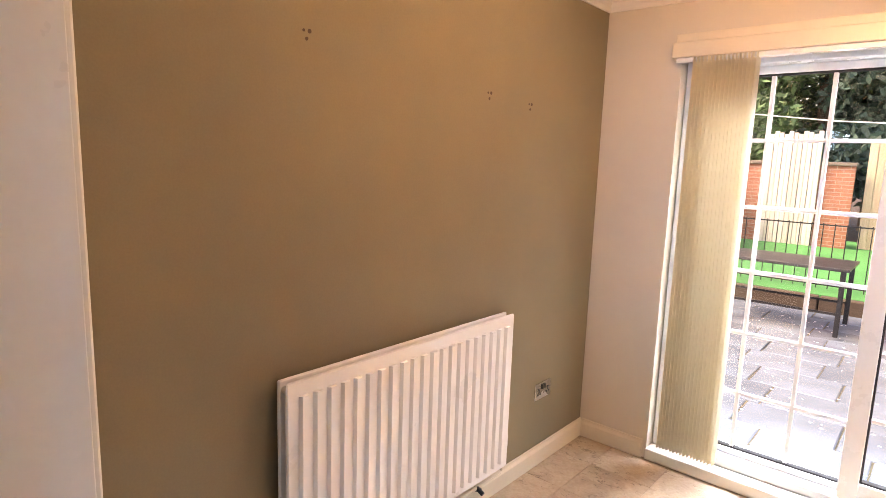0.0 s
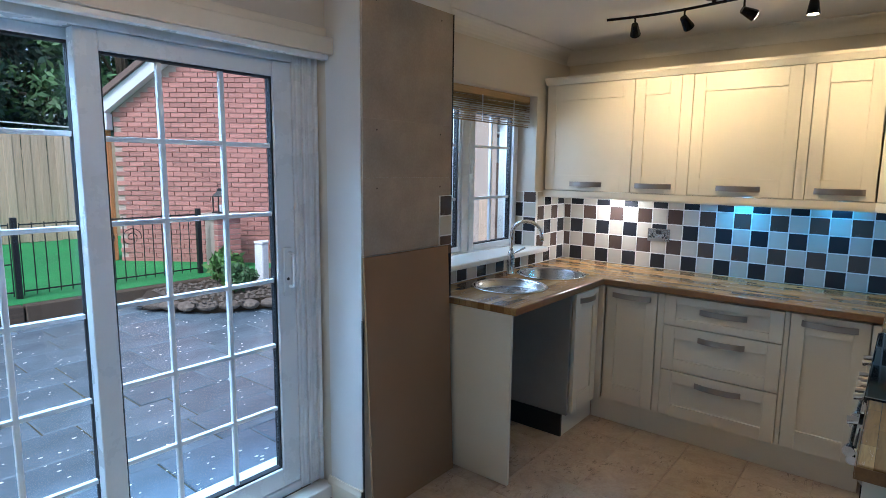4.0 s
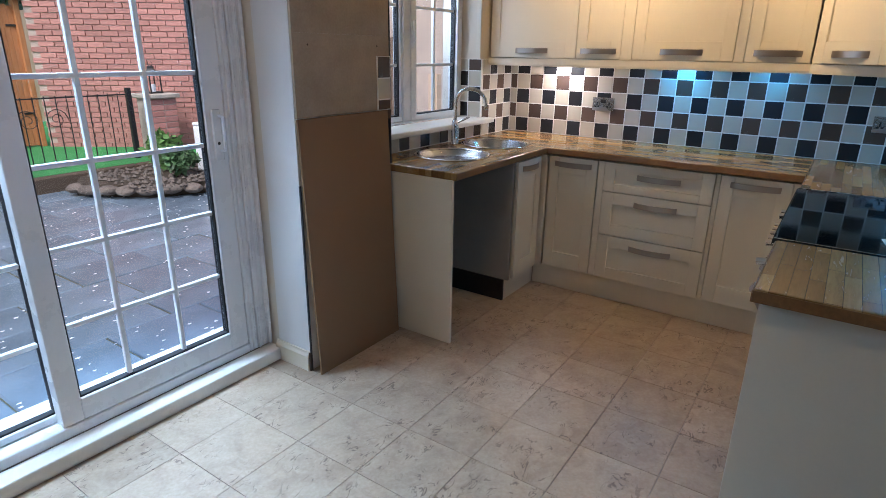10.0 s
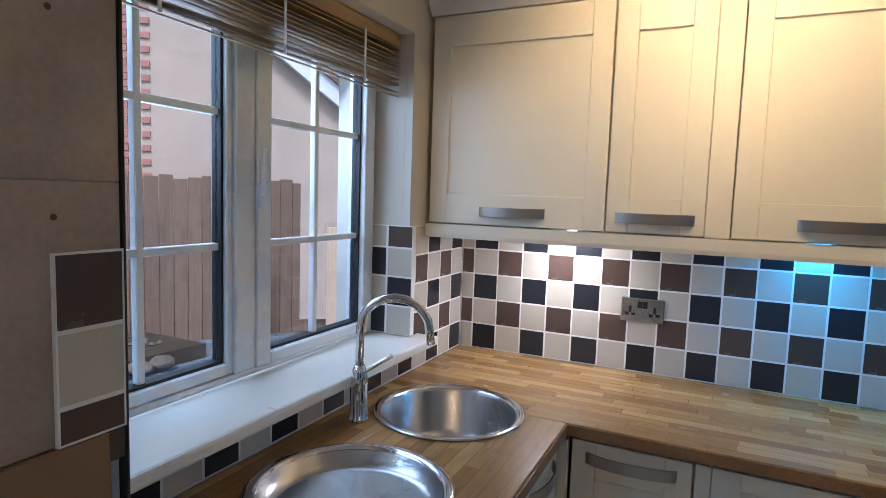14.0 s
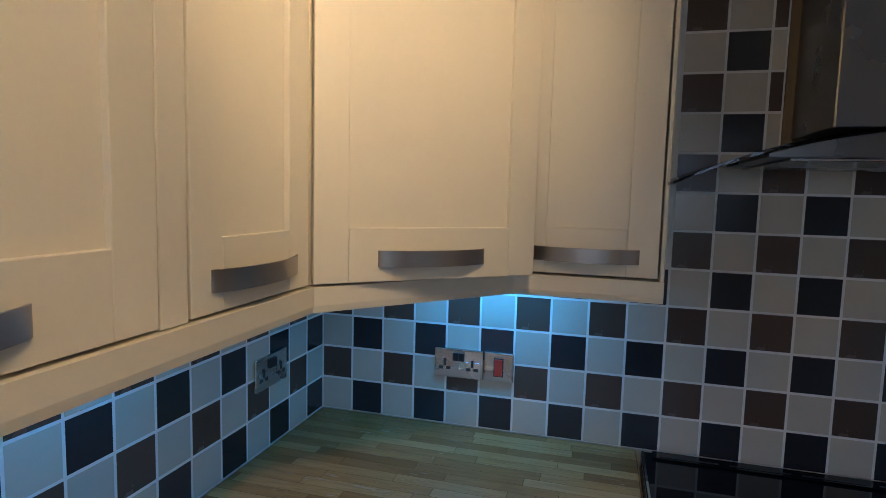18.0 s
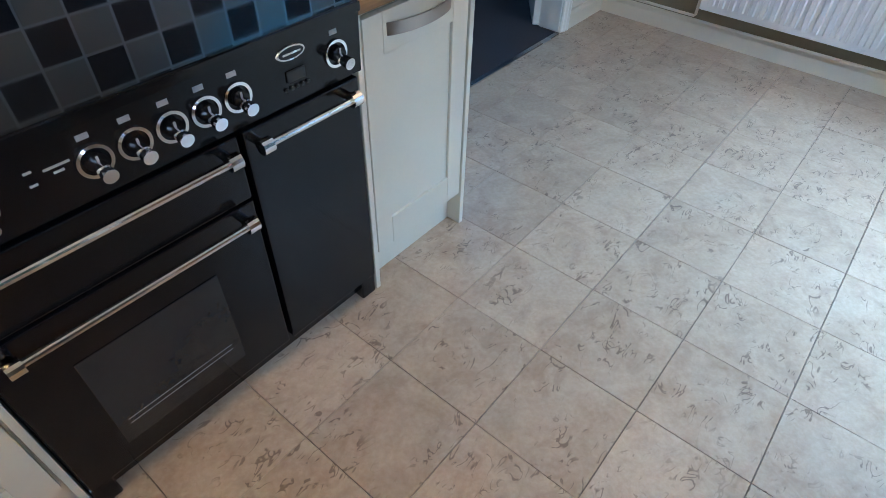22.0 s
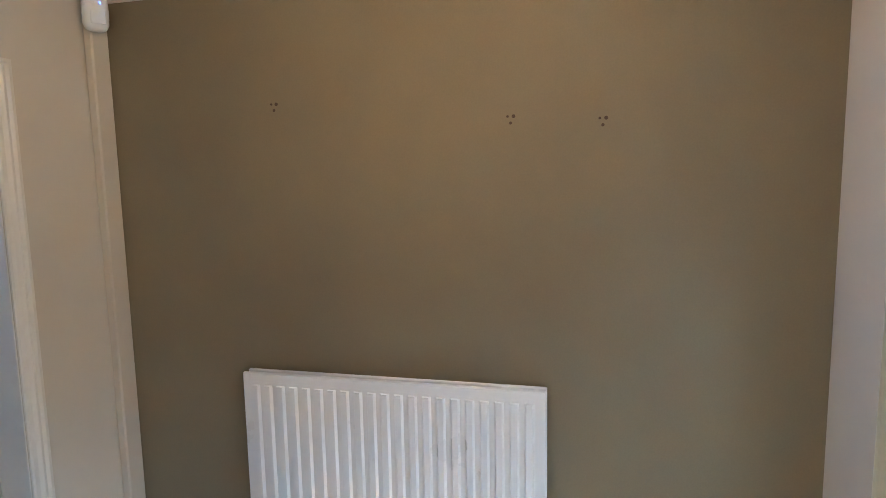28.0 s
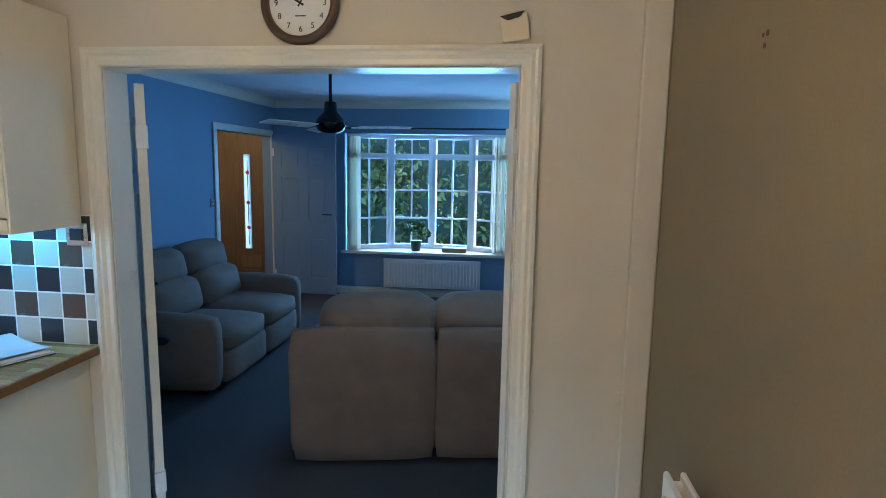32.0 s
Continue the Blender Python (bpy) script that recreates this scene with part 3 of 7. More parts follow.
def bow_handle(length=0.175, h=0.031, bow=0.026):
    """A brushed steel strap bent outward, looking along -y; centred on the origin."""
    bm, n = bmesh.new(), 24
    rings = []
    for i in range(n + 1):
        u = -math.cos(math.pi * i / n)
        y = -bow * (1 - u * u) ** 0.8 - 0.001
        hh = h * 0.5
        x = u * length / 2
        rings.append([bm.verts.new((x, y, -hh)), bm.verts.new((x, y, hh)), bm.verts.new((x, y + 0.004, hh)), bm.verts.new((x, y + 0.004, -hh))])
    for a, b in zip(rings, rings[1:]):
        for k in range(4):
            bm.faces.new((a[k], a[(k + 1) % 4], b[(k + 1) % 4], b[k]))
    bm.faces.new(rings[0]), bm.faces.new(rings[-1][::-1])
    bmesh.ops.recalc_face_normals(bm, faces=bm.faces[:])
    for ed in bm.edges:
        ed.smooth = abs(ed.verts[0].co.x - ed.verts[1].co.x) < 1e-6 and abs(ed.verts[0].co.x) < length * 0.499
    return bm


def front(parent, name, x, z, w, h, handle, rail=0.102, y=0.0):
    """A cupboard or drawer front on a unit, with its handle; handle: centre (x, z) from the front's corner and length."""
    at = Matrix.Translation((x, y, z))
    field, stiles, rails = shaker(w, h, 0.065, min(rail, 0.102))
    door = part(name, turned(field, at), CREAM, parent)
    for b in stiles:
        part("stile", turned(b, at), CREAM, door)
    for b in rails:
        part("rail", turned(b, at), CREAM, door)
    hx, hz, hl = handle
    part("handle", turned(bow_handle(hl), Matrix.Translation((x + hx, y - 0.02, z + hz))), HANDLE, door, "brushed steel bow handle", smooth=True)
    return door


def base_unit(x, y, rz, w, fronts, depth=0.56, label="cream shaker base cabinet with a steel bow handle", open_box=False):
    unit = thing("base_cabinet", x, y, 0, rz, label, "cabinet", "fitted base units")
    part("body", box(0.001, 0.014, 0.14, w - 0.001, depth, 0.70 if open_box else WT0 - 0.001, 0.001), CARCASS, unit)
    for f in fronts:
        front(unit, *f)
    return unit


H = FRONT_Z1 - FRONT_Z0
# end wall, looking along -x: x runs towards the range
EX = -0.562
base_unit(EX, 1.955, -90, 0.318, [("door", 0.005, FRONT_Z0, 0.308, H, (0.155, H - 0.045, 0.232))], label="narrow cream shaker base cabinet in the corner")
base_unit(EX, 1.600, -90, 0.602, [("drawer_front", 0.001, 0.690, 0.600, 0.172, (0.31, 0.10, 0.238), 0.0452), ("drawer_front", 0.001, 0.425, 0.600, 0.262, (0.31, 0.205, 0.238), 0.07), ("drawer_front", 0.001, FRONT_Z0, 0.600, 0.272, (0.31, 0.215, 0.238), 0.07)], label="cream shaker drawer unit with three steel handles")
base_unit(EX, 0.975, -90, 0.335, [("door", 0.002, FRONT_Z0, 0.330, H, (0.165, H - 0.045, 0.235))])
# range wall, looking along +y
base_unit(-0.600, 0.562, 180, 0.335, [("door", 0.003, FRONT_Z0, 0.328, H, (0.165, H - 0.045, 0.235))])
base_unit(-1.874, 0.562, 180, 0.395, [("door", 0.003, FRONT_Z0 - 0.01, 0.389, H, (0.195, H - 0.045, 0.235))], label="cream shaker base cabinet at the end of the run")
# sink run, looking along -y
base_unit(-0.935, 1.998, 0, 0.335, [("door", 0.003, FRONT_Z0, 0.300, H, (0.155, H - 0.045, 0.21))], depth=0.50, label="narrow cream shaker sink cabinet beside the appliance gap", open_box=True)


def panel(name, x0, y0, z0, x1, y1, z1, m, label, category="panel", bev=0.0015):
    return solid(name, box(x0, y0, z0, x1, y1, z1, bev), m, label, category)


panel("filler_strip", EX - 0.018, 1.600, FRONT_Z0, EX, 1.637, FRONT_Z1, CREAM, "cream filler strip between cabinets")
panel("filler_strip", EX - 0.014, 0.976, FRONT_Z0, EX + 0.002, 0.997, FRONT_Z1, CREAM, "cream filler strip between cabinets")
panel("corner_post", EX - 0.018, 1.957, FRONT_Z0, -0.602, 1.996, FRONT_Z1, CREAM, "cream corner post between cabinet runs")
panel("corner_post", -0.598, 0.565, FRONT_Z0, EX - 0.001, 0.638, FRONT_Z1, CREAM, "cream corner post between cabinet runs")
panel("end_panel", -1.608, 1.985, 0.0005, -1.590, 2.357, WT0 - 0.001, CREAM, "cream end panel of the sink run, standing on the floor")
# greyed below to carry the shade inside the appliance gap
panel("end_panel", -0.955, 2.0, 0.14, -0.937, 2.54, WT0 - 0.001, SHADEDBOARD, "side panel inside the appliance gap, its shade put into the grey")
panel("end_panel", -2.290, -0.0075, 0.0005, -2.271, 0.585, WT0 - 0.001, CREAM, "large cream end panel of the range run")
panel("end_panel", -1.872, 0.012, 0.0005, -1.854, 0.585, WT0 - 0.001, CREAM, "cream side panel beside the range cooker")
panel("end_panel", -0.953, 0.012, 0.0005, -0.937, 0.585, WT0 - 0.001, CREAM, "cream side panel beside the range cooker")
panel("back_panel", -1.588, 2.545, 0.0005, -0.956, 2.56, WT0 - 0.001, SHADEDBOARD, "back panel of the appliance gap, greyed for the shade there")
panel("plinth", -0.545, 0.63, 0.0005, -0.53, 2.03, 0.139, CREAM, "cream plinth below the base cabinets", "plinth")
panel("plinth", -0.937, 2.034, 0.0005, -0.546, 2.05, 0.139, CREAM, "cream plinth below the sink cabinet", "plinth")
panel("plinth", -0.936, 0.515, 0.0005, -0.53, 0.53, 0.139, CREAM, "cream plinth below the corner cabinet", "plinth")
panel("plinth", -2.270, 0.515, 0.0005, -1.873, 0.53, 0.139, CREAM, "cream plinth below the end cabinet", "plinth")
# black in place of cream: the shade low in the gap, as colour
panel("gable_block", -0.955, 2.035, 0.0005, -0.938, 2.54, 0.135, BLACKPLASTIC, "black block at the foot of the appliance gap, coloured for its shade", "plinth")

# worktops: three lengths butted together, with a rounded front edge
def worktop(x0, y0, x1, y1, m, label):
    return solid("worktop", box(x0, y0, WT0, x1, y1, WT1, 0.006, seg=2), m, label, "worktop")


WTE = -0.600


def round_hole_top(x0, y0, x1, y1, z0, z1, circles, m, label):
    """A worktop with round cut-outs for the sink bowls."""
    ob = solid("worktop", box(x0, y0, z0, x1, y1, z1, 0.005, seg=2), m, label, "worktop")
    for cx, cy, r in circles:
        cut = part("cutter", rod((cx, cy, z0 - 0.1), (cx, cy, z1 + 0.1), r, 48), m)
        md = ob.modifiers.new("cut", "BOOLEAN")
        md.operation, md.object, md.solver = "DIFFERENCE", cut, "EXACT"
        dg = bpy.context.evaluated_depsgraph_get()
        me = bpy.data.meshes.new_from_object(ob.evaluated_get(dg))
        ob.modifiers.clear()
        ob.data = me
        bpy.data.objects.remove(cut)
    return ob


BOWLS = [(-1.185, 2.268, 0.205), (-0.682, 2.280, 0.205)]
round_hole_top(-1.6095, 1.962, WTE - 0.0005, 2.554, WT0, WT1, BOWLS, WT_X, "brown block-wood worktop of the sink run")
round_hole_top(WTE, 0.6005, 0.0, 2.554, WT0, WT1, BOWLS[1:], WT_Y, "brown block-wood worktop along the kitchen end wall")
worktop(-0.944, 0.0, 0.0, 0.600, WT_X, "brown block-wood worktop in the corner beside the range")
worktop(-2.342, 0.0, -1.852, 0.600, WT_X, "brown block-wood worktop at the end of the range run")

# dark edging along the visible worktop edges
edged = {o.name: o for o in bpy.data.objects if o.name.startswith("worktop")}
for key, (x0, y0, x1, y1) in (("worktop", (-1.6094, 1.9595, WTE - 0.002, 1.9618)), ("worktop.001", (WTE - 0.0025, 0.604, WTE - 0.0003, 1.958)), ("worktop.002", (-0.943, 0.6002, WTE - 0.003, 0.6025)), ("worktop.003", (-2.3444, 0.001, -2.3422, 0.600)), ("worktop.003", (-2.3444, 0.6002, -1.8525, 0.6025))):
    part("edge_strip", box(x0, y0, WT0 + 0.003, x1, y1, WT1 - 0.004, 0.0005), EDGEWOOD, edged[key], "dark brown edging strip", True)

# wall cabinets
UZ0, UZ1 = 1.420, 2.118
UH = UZ1 - UZ0


def wall_unit(x, y, rz, w, label, handle_len=0.222, depth=0.305, fx0=0.002, fw=None):
    unit = thing("wall_cabinet", x, y, UZ0, rz, label, "cabinet", "fitted wall units")
    part("body", box(0.0005, 0.016, 0.0, w - 0.0005, depth, UH, 0.001), CARCASS, unit)
    fw = fw or w - 0.004
    front(unit, "door", fx0, 0.0025, fw, UH - 0.004, (fw / 2, 0.0445, handle_len))
    return unit


UX = -0.31
wall_unit(UX, 2.545, -90, 0.604, "wide cream shaker wall cabinet beside the window", 0.225)
wall_unit(UX, 1.941, -90, 0.280, "narrow cream shaker wall cabinet")
panel("filler_strip", UX - 0.019, 1.5975, UZ0, UX + 0.3, 1.6627, UZ1, CREAM, "cream filler strip between wall cabinets")
wall_unit(UX, 1.597, -90, 0.546, "wide cream shaker wall cabinet with a bow handle", 0.228)
panel("filler_strip", UX - 0.019, 1.0025, UZ0, UX + 0.3, 1.0508, UZ1, CREAM, "cream filler strip between wall cabinets")
wall_unit(UX, 1.002, -90, 0.306, "narrow cream shaker wall cabinet beside the corner")
wall_unit(-0.640, 0.31, 180, 0.305, "narrow cream shaker wall cabinet beside the cooker hood")
wall_unit(-1.850, 0.288, 180, 0.446, "cream shaker wall cabinet at the end of the run", depth=0.284)
corner = thing("wall_cabinet", -0.33, 0.692, UZ0, -90 - 49.3, "cream diagonal corner wall cabinet", "cabinet", "fitted wall units")
part("body", prism([(-0.311, 0.692), (-0.001, 0.692), (-0.001, 0.001), (-0.638, 0.001), (-0.638, 0.311)], UZ0, UZ1, "z"), CARCASS, corner, world_space=True)
front(corner, "door", 0.004, 0.0025, 0.468, UH - 0.004, (0.234, 0.0445, 0.225), 0.102, 0.018)


def run_strip(name, pts, prof, label):
    """A moulding that follows a line of points in plan; prof: (outward, height) pairs, outward to the left of the way."""
    bm = bmesh.new()
    P = [Vector((*p, 0)) for p in pts]
    rings = []
    for i, p in enumerate(P):
        d1 = (P[i] - P[i - 1]).normalized() if i else (P[1] - P[0]).normalized()
        d2 = (P[i + 1] - P[i]).normalized() if i + 1 < len(P) else d1
        n1, n2 = Vector((-d1.y, d1.x, 0)), Vector((-d2.y, d2.x, 0))
        n = (n1 + n2).normalized()
        n /= max(0.3, n.dot(n1))
        rings.append([bm.verts.new(p + n * a + Vector((0, 0, b))) for a, b in prof])
    k = len(prof)
    for a, b in zip(rings, rings[1:]):
        for i in range(k):
            bm.faces.new((a[i], a[(i + 1) % k], b[(i + 1) % k], b[i]))
    bm.faces.new(rings[0]), bm.faces.new(rings[-1][::-1])
    bmesh.ops.recalc_face_normals(bm, faces=bm.faces[:])
    return solid(name, bm, CREAM, label, name.replace("_", " "))


line = [(-0.955, 0.335), (-0.640, 0.335), (-0.335, 0.692), (-0.335, 2.552)]
pel = [(-0.02, 1.372), (0.0, 1.372), (0.003, 1.385), (0.003, 1.4185), (-0.055, 1.4185), (-0.055, 1.4145), (-0.02, 1.4145)]
cor = [(-0.03, 2.1185), (0.0, 2.1185), (0.006, 2.128), (0.022, 2.150), (0.024, 2.165), (-0.03, 2.165)]
run_strip("pelmet", line, pel, "cream light pelmet below the wall cabinets")
run_strip("cornice", line, cor, "cream moulded cornice on top of the wall cabinets")
line2 = [(-2.300, 0.313), (-1.845, 0.313)]
run_strip("pelmet", line2, pel, "cream light pelmet below the end wall cabinet")
run_strip("cornice", line2, cor, "cream moulded cornice on the end wall cabinet")
for x0, x1, y1, lab in ((-0.955, -0.946, 0.333, "cream end panel of the wall cabinets beside the hood"), (-1.849, -1.838, 0.311, "cream side panel of the end wall cabinet"), (-2.307, -2.297, 0.311, "cream end panel of the last wall cabinet")):
    panel("end_panel", x0, 0.001, 1.372, x1, y1, 2.118, CREAM, lab)

# ---- range cooker ----
RX0, RX1, RY = -1.850, -0.9545, 0.60
rc = thing("range_cooker", (RX0 + RX1) / 2, 0.3, 0, 180, "black electric range cooker with chrome rails and knobs", "cooker")


part("body", box(-0.447, -0.262, 0.02, 0.447, 0.285, 0.893, 0.003), BLACKSTEEL, rc)
part("hob", box(-0.447, -0.31, 0.894, 0.447, 0.288, 0.912, 0.004, seg=2), CERAMIC, rc, "black glass ceramic hob")
part("hob_trim", box(-0.4475, -0.312, 0.889, 0.4475, -0.3105, 0.909, 0.0005), BLACKSTEEL, rc, "black front lip")
for sx in (-1, 1):
    part("hob_trim", box(sx * 0.4425 - 0.0025, -0.309, 0.9122, sx * 0.4425 + 0.0025, 0.284, 0.9142, 0.0005), STEEL, rc, "slim steel edge trim")
part("rear_vent", box(-0.42, 0.24, 0.9125, 0.42, 0.285, 0.918, 0.002), BLACKSTEEL, rc)
for k in range(5):
    part("vent_slot", box(-0.40 + 0.165 * k, 0.25, 0.9182, -0.26 + 0.165 * k, 0.256, 0.9192), BLACKPLASTIC, rc)
fascia = part("control_panel", prism([(-0.262, 0.745), (-0.300, 0.752), (-0.305, 0.888), (-0.262, 0.892)], -0.447, 0.447, "x"), BLACKSTEEL, rc)


GREYRACK = mat("dim_oven_rack", (0.16, 0.16, 0.16), 0.4, var=0.05, bump=0)


def range_door(name, x0, x1, z0, z1, window=False):
    d = part(name, box(x0, -0.295, z0, x1, -0.263, z1, 0.004, seg=2), BLACKSTEEL, rc)
    if window:
        part("window", box(x0 + 0.11, -0.298, z0 + 0.07, x1 - 0.13, -0.2952, z1 - 0.13, 0.001), OVENGLASS, d, "smoky grey oven glass")
        for zr in (z0 + 0.125, z0 + 0.140):
            part("rack_bar", rod((x0 + 0.135, -0.2982, zr), (x1 - 0.155, -0.2982, zr), 0.0012, 6), GREYRACK, d, "dim oven rack behind the glass")
    a, b, z = x0 + (0.04 if x1 - x0 > 0.4 else 0.022), x1 - (0.04 if x1 - x0 > 0.4 else 0.05), z1 - 0.022
    part("rail", rod((a, -0.335, z), (b, -0.335, z), 0.008, 14), CHROME, d, "chrome towel rail")
    for x in (a, b):
        part("rail_end", rod((x - 0.013, -0.335, z), (x + 0.013, -0.335, z), 0.0165, 14, bm=rod((x, -0.294, z), (x, -0.335, z), 0.010, 10)), CHROME, d, "chrome rail end")
    return d


range_door("grill_door", -0.440, 0.112, 0.585, 0.738)
range_door("oven_door", -0.440, 0.112, 0.085, 0.578, True)
range_door("tall_oven_door", 0.125, 0.440, 0.085, 0.738)
part("plinth_panel", box(-0.36, -0.255, 0.02, 0.36, -0.245, 0.08, 0.002), BLACKSTEEL, rc)
for x in (-0.42, 0.42):
    part("foot", box(x - 0.027, -0.285, 0.0005, x + 0.027, -0.2, 0.082, 0.004), BLACKSTEEL, rc)
GREYPRINT = mat("grey_print", (0.35, 0.35, 0.36), 0.5, var=0.02, bump=0)
for x in (-0.390, -0.318, -0.142, -0.074, -0.006, 0.062, 0.130, 0.376):
    k = part("knob", rod((x, -0.303, 0.818), (x, -0.318, 0.819), 0.017, 20), BLACKSTEEL, rc)
    part("bezel", turned(lathe([(0.024, 0), (0.030, 0), (0.030, 0.004), (0.024, 0.004), (0.024, 0)], 24), Matrix.Translation((x, -0.3035, 0.818)) @ Matrix.Rotation(radians(90), 4, "X")), CHROME, k, "chrome ring")
    part("grip", rod((x, -0.317, 0.812), (x, -0.348, 0.808), 0.011, 14, 0.013), CHROME, k, "chrome knob grip")
    part("symbol", box(x - 0.013, -0.3056, 0.860, x + 0.007, -0.3042, 0.870), GREYPRINT, fascia, "grey printed symbol")
    part("pointer_mark", box(x - 0.002, -0.3195, 0.823, x + 0.002, -0.3178, 0.833), GREYPRINT, k, "white pointer mark")
badge = part("badge", turned(lathe([(0, 0), (0.034, 0), (0.036, 0.002), (0.034, 0.004), (0, 0.004)], 28), Matrix.Translation((0.262, -0.3035, 0.86)) @ Matrix.Rotation(radians(90), 4, "X") @ Matrix.Diagonal((1, 0.42, 1, 1))), STEEL, rc, "oval steel badge")
for x in (-0.370, -0.298):
    part("indicator_lamp", rod((x, -0.3040, 0.866), (x, -0.3062, 0.866), 0.004, 10), RED, rc, "small red indicator lamp")
for x, z, w in ((-0.235, 0.845, 0.006), (-0.235, 0.822, 0.006), (-0.195, 0.838, 0.02), (-0.195, 0.828, 0.008)):
    part("print", box(x - w, -0.3056, z - 0.002, x + w, -0.3042, z + 0.002), GREYPRINT, fascia, "grey printed line")
for k in range(5):
    part("clock_button", rod((0.240 + 0.014 * k, -0.3030, 0.786), (0.240 + 0.014 * k, -0.3060, 0.786), 0.004, 10), BLACKPLASTIC, rc, "small black button")
part("badge_field", turned(lathe([(0, 0.004), (0.030, 0.004), (0.030, 0.0048), (0, 0.0048)], 28), Matrix.Translation((0.262, -0.3035, 0.86)) @ Matrix.Rotation(radians(90), 4, "X") @ Matrix.Diagonal((1, 0.36, 1, 1))), BLACKSTEEL, badge, "black badge field")
part("badge_bar", box(0.240, -0.3092, 0.858, 0.284, -0.3084, 0.862), STEEL, badge, "pale lettering bar")
part("clock_display", box(0.245, -0.306, 0.800, 0.290, -0.303, 0.823), BLACKPLASTIC, rc)

# ---- cooker hood ----
hood = thing("cooker_hood", -1.397, 0.0, 1.60, 180, "steel chimney cooker hood with a curved glass canopy", "hood")
part("chimney", box(-0.142, -0.285, 0.14, 0.142, -0.012, 0.775, 0.003), DARKSTEEL, hood)
arc = [(-0.447 + 0.894 * i / 24, 0.125 - 0.105 * ((i - 12) / 12) ** 2) for i in range(25)]
bm = bmesh.new()
rows = []
for x, z in arc:
    ins = 0.03 * abs(x / 0.447) ** 3
    rows.append([bm.verts.new((x, -0.46 + ins, z)), bm.verts.new((x, -0.012, z)), bm.verts.new((x, -0.012, z + 0.006)), bm.verts.new((x, -0.46 + ins, z + 0.006))])
for a, b in zip(rows, rows[1:]):
    for k in range(4):
        bm.faces.new((a[k], b[k], b[(k + 1) % 4], a[(k + 1) % 4]))
bm.faces.new(rows[0]), bm.faces.new(rows[-1][::-1])
bmesh.ops.recalc_face_normals(bm, faces=bm.faces[:])
part("canopy", bm, SMOKED, hood, "curved smoked glass canopy")
prof = [(-0.29, 0.072)] + [(-0.29 + 0.58 * i / 16, 0.122 - 0.105 * ((-0.29 + 0.58 * i / 16) / 0.447) ** 2) for i in range(17)] + [(0.29, 0.072)]
part("fan_body", prism(prof, -0.44, -0.012, "y"), DARKSTEEL, hood)
part("filter", box(-0.25, -0.42, 0.066, 0.25, -0.04, 0.0718, 0.001), STEEL, hood, "steel mesh filter")
for k in range(5):
    part("button", rod((-0.036 + 0.018 * k, -0.4395, 0.096), (-0.036 + 0.018 * k, -0.445, 0.096), 0.0045, 14), BLACKPLASTIC, hood, "small round push button")

# ---- patio door ----
GATEDARK = mat("rust_brown", (0.075, 0.045, 0.03), 0.7, var=0.3)
def glazing(parent, x0, x1, y, zs, bars_x, bars_z, bar=0.018):
    """Clear pane with glazing bars; zs: bottom and top."""
    part("pane", box(x0, y - 0.003, zs[0], x1, y + 0.003, zs[1]), GLASS, parent, "clear glass", True).visible_shadow = False
    for x in bars_x:
        part("glazing_bar", box(x - bar / 2, y - 0.010, zs[0], x + bar / 2, y + 0.010, zs[1], 0.002), UPVC, parent, "", True)
    for z in bars_z:
        part("glazing_bar", box(x0, y - 0.0095, z - bar / 2, x1, y + 0.0095, z + bar / 2, 0.002), UPVC, parent, "", True)


def sash(parent, name, x0, x1, z0, z1, y0, y1, left, right, bottom, top, bars_x, bars_z):
    """A frame of four members about a pane."""
    f = part(name, box(x0, y0, z0, x0 + left, y1, z1, 0.003), UPVC, parent, "", True)
    box_args = ((x1 - right, z0, x1, z1), (x0 + left, z0, x1 - right, z0 + bottom), (x0 + left, z1 - top, x1 - right, z1))
    for k, (a, b, c, d) in enumerate(box_args):
        part("stile" if k == 0 else "rail", box(a, y0, b, c, y1, d, 0.003), UPVC, f, "", True)
    ym = (y0 + y1) / 2
    gx0, gx1, gz0, gz1, g = x0 + left, x1 - right, z0 + bottom, z1 - top, 0.008
    for a, b, c, d in ((gx0, gz0, gx0 + g, gz1), (gx1 - g, gz0, gx1, gz1), (gx0 + g, gz0, gx1 - g, gz0 + g), (gx0 + g, gz1 - g, gx1 - g, gz1)):
        part("gasket", box(a, ym - 0.015, b, c, ym + 0.015, d), GASKET, f, "black rubber gasket", True)
    glazing(f, gx0 + g, gx1 - g, ym, (gz0 + g, gz1 - g), bars_x, bars_z)
    return f


pdoor = thing("door_1", -3.10, 2.72, 0, 0, "white upvc sliding patio door with georgian glazing bars", "patio door", kind="structure")
for a, b, c, d in ((-3.985, 0.062, -3.93, 2.05), (-2.335, 0.062, -2.215, 2.05), (-3.93, 2.0, -2.335, 2.05), (-3.93, 0.062, -2.335, 0.105)):
    part("frame", box(a, 2.66, b, c, 2.80, d, 0.004), UPVC, pdoor, "", True)
for x, d_, w_ in ((-2.322, 0.010, 0.016), (-2.296, 0.018, 0.012), (-2.262, 0.008, 0.018), (-2.236, 0.024, 0.016)):
    part("frame_bead", box(x, 2.6595 - d_, 0.07, x + w_, 2.6595, 2.04, 0.003), UPVC, pdoor, "", True)
sash(pdoor, "fixed_panel", -3.929, -3.105, 0.106, 1.999, 2.735, 2.785, 0.05, 0.045, 0.03, 0.035, (-3.624, -3.385), (1.665, 1.350, 1.040, 0.732, 0.425))
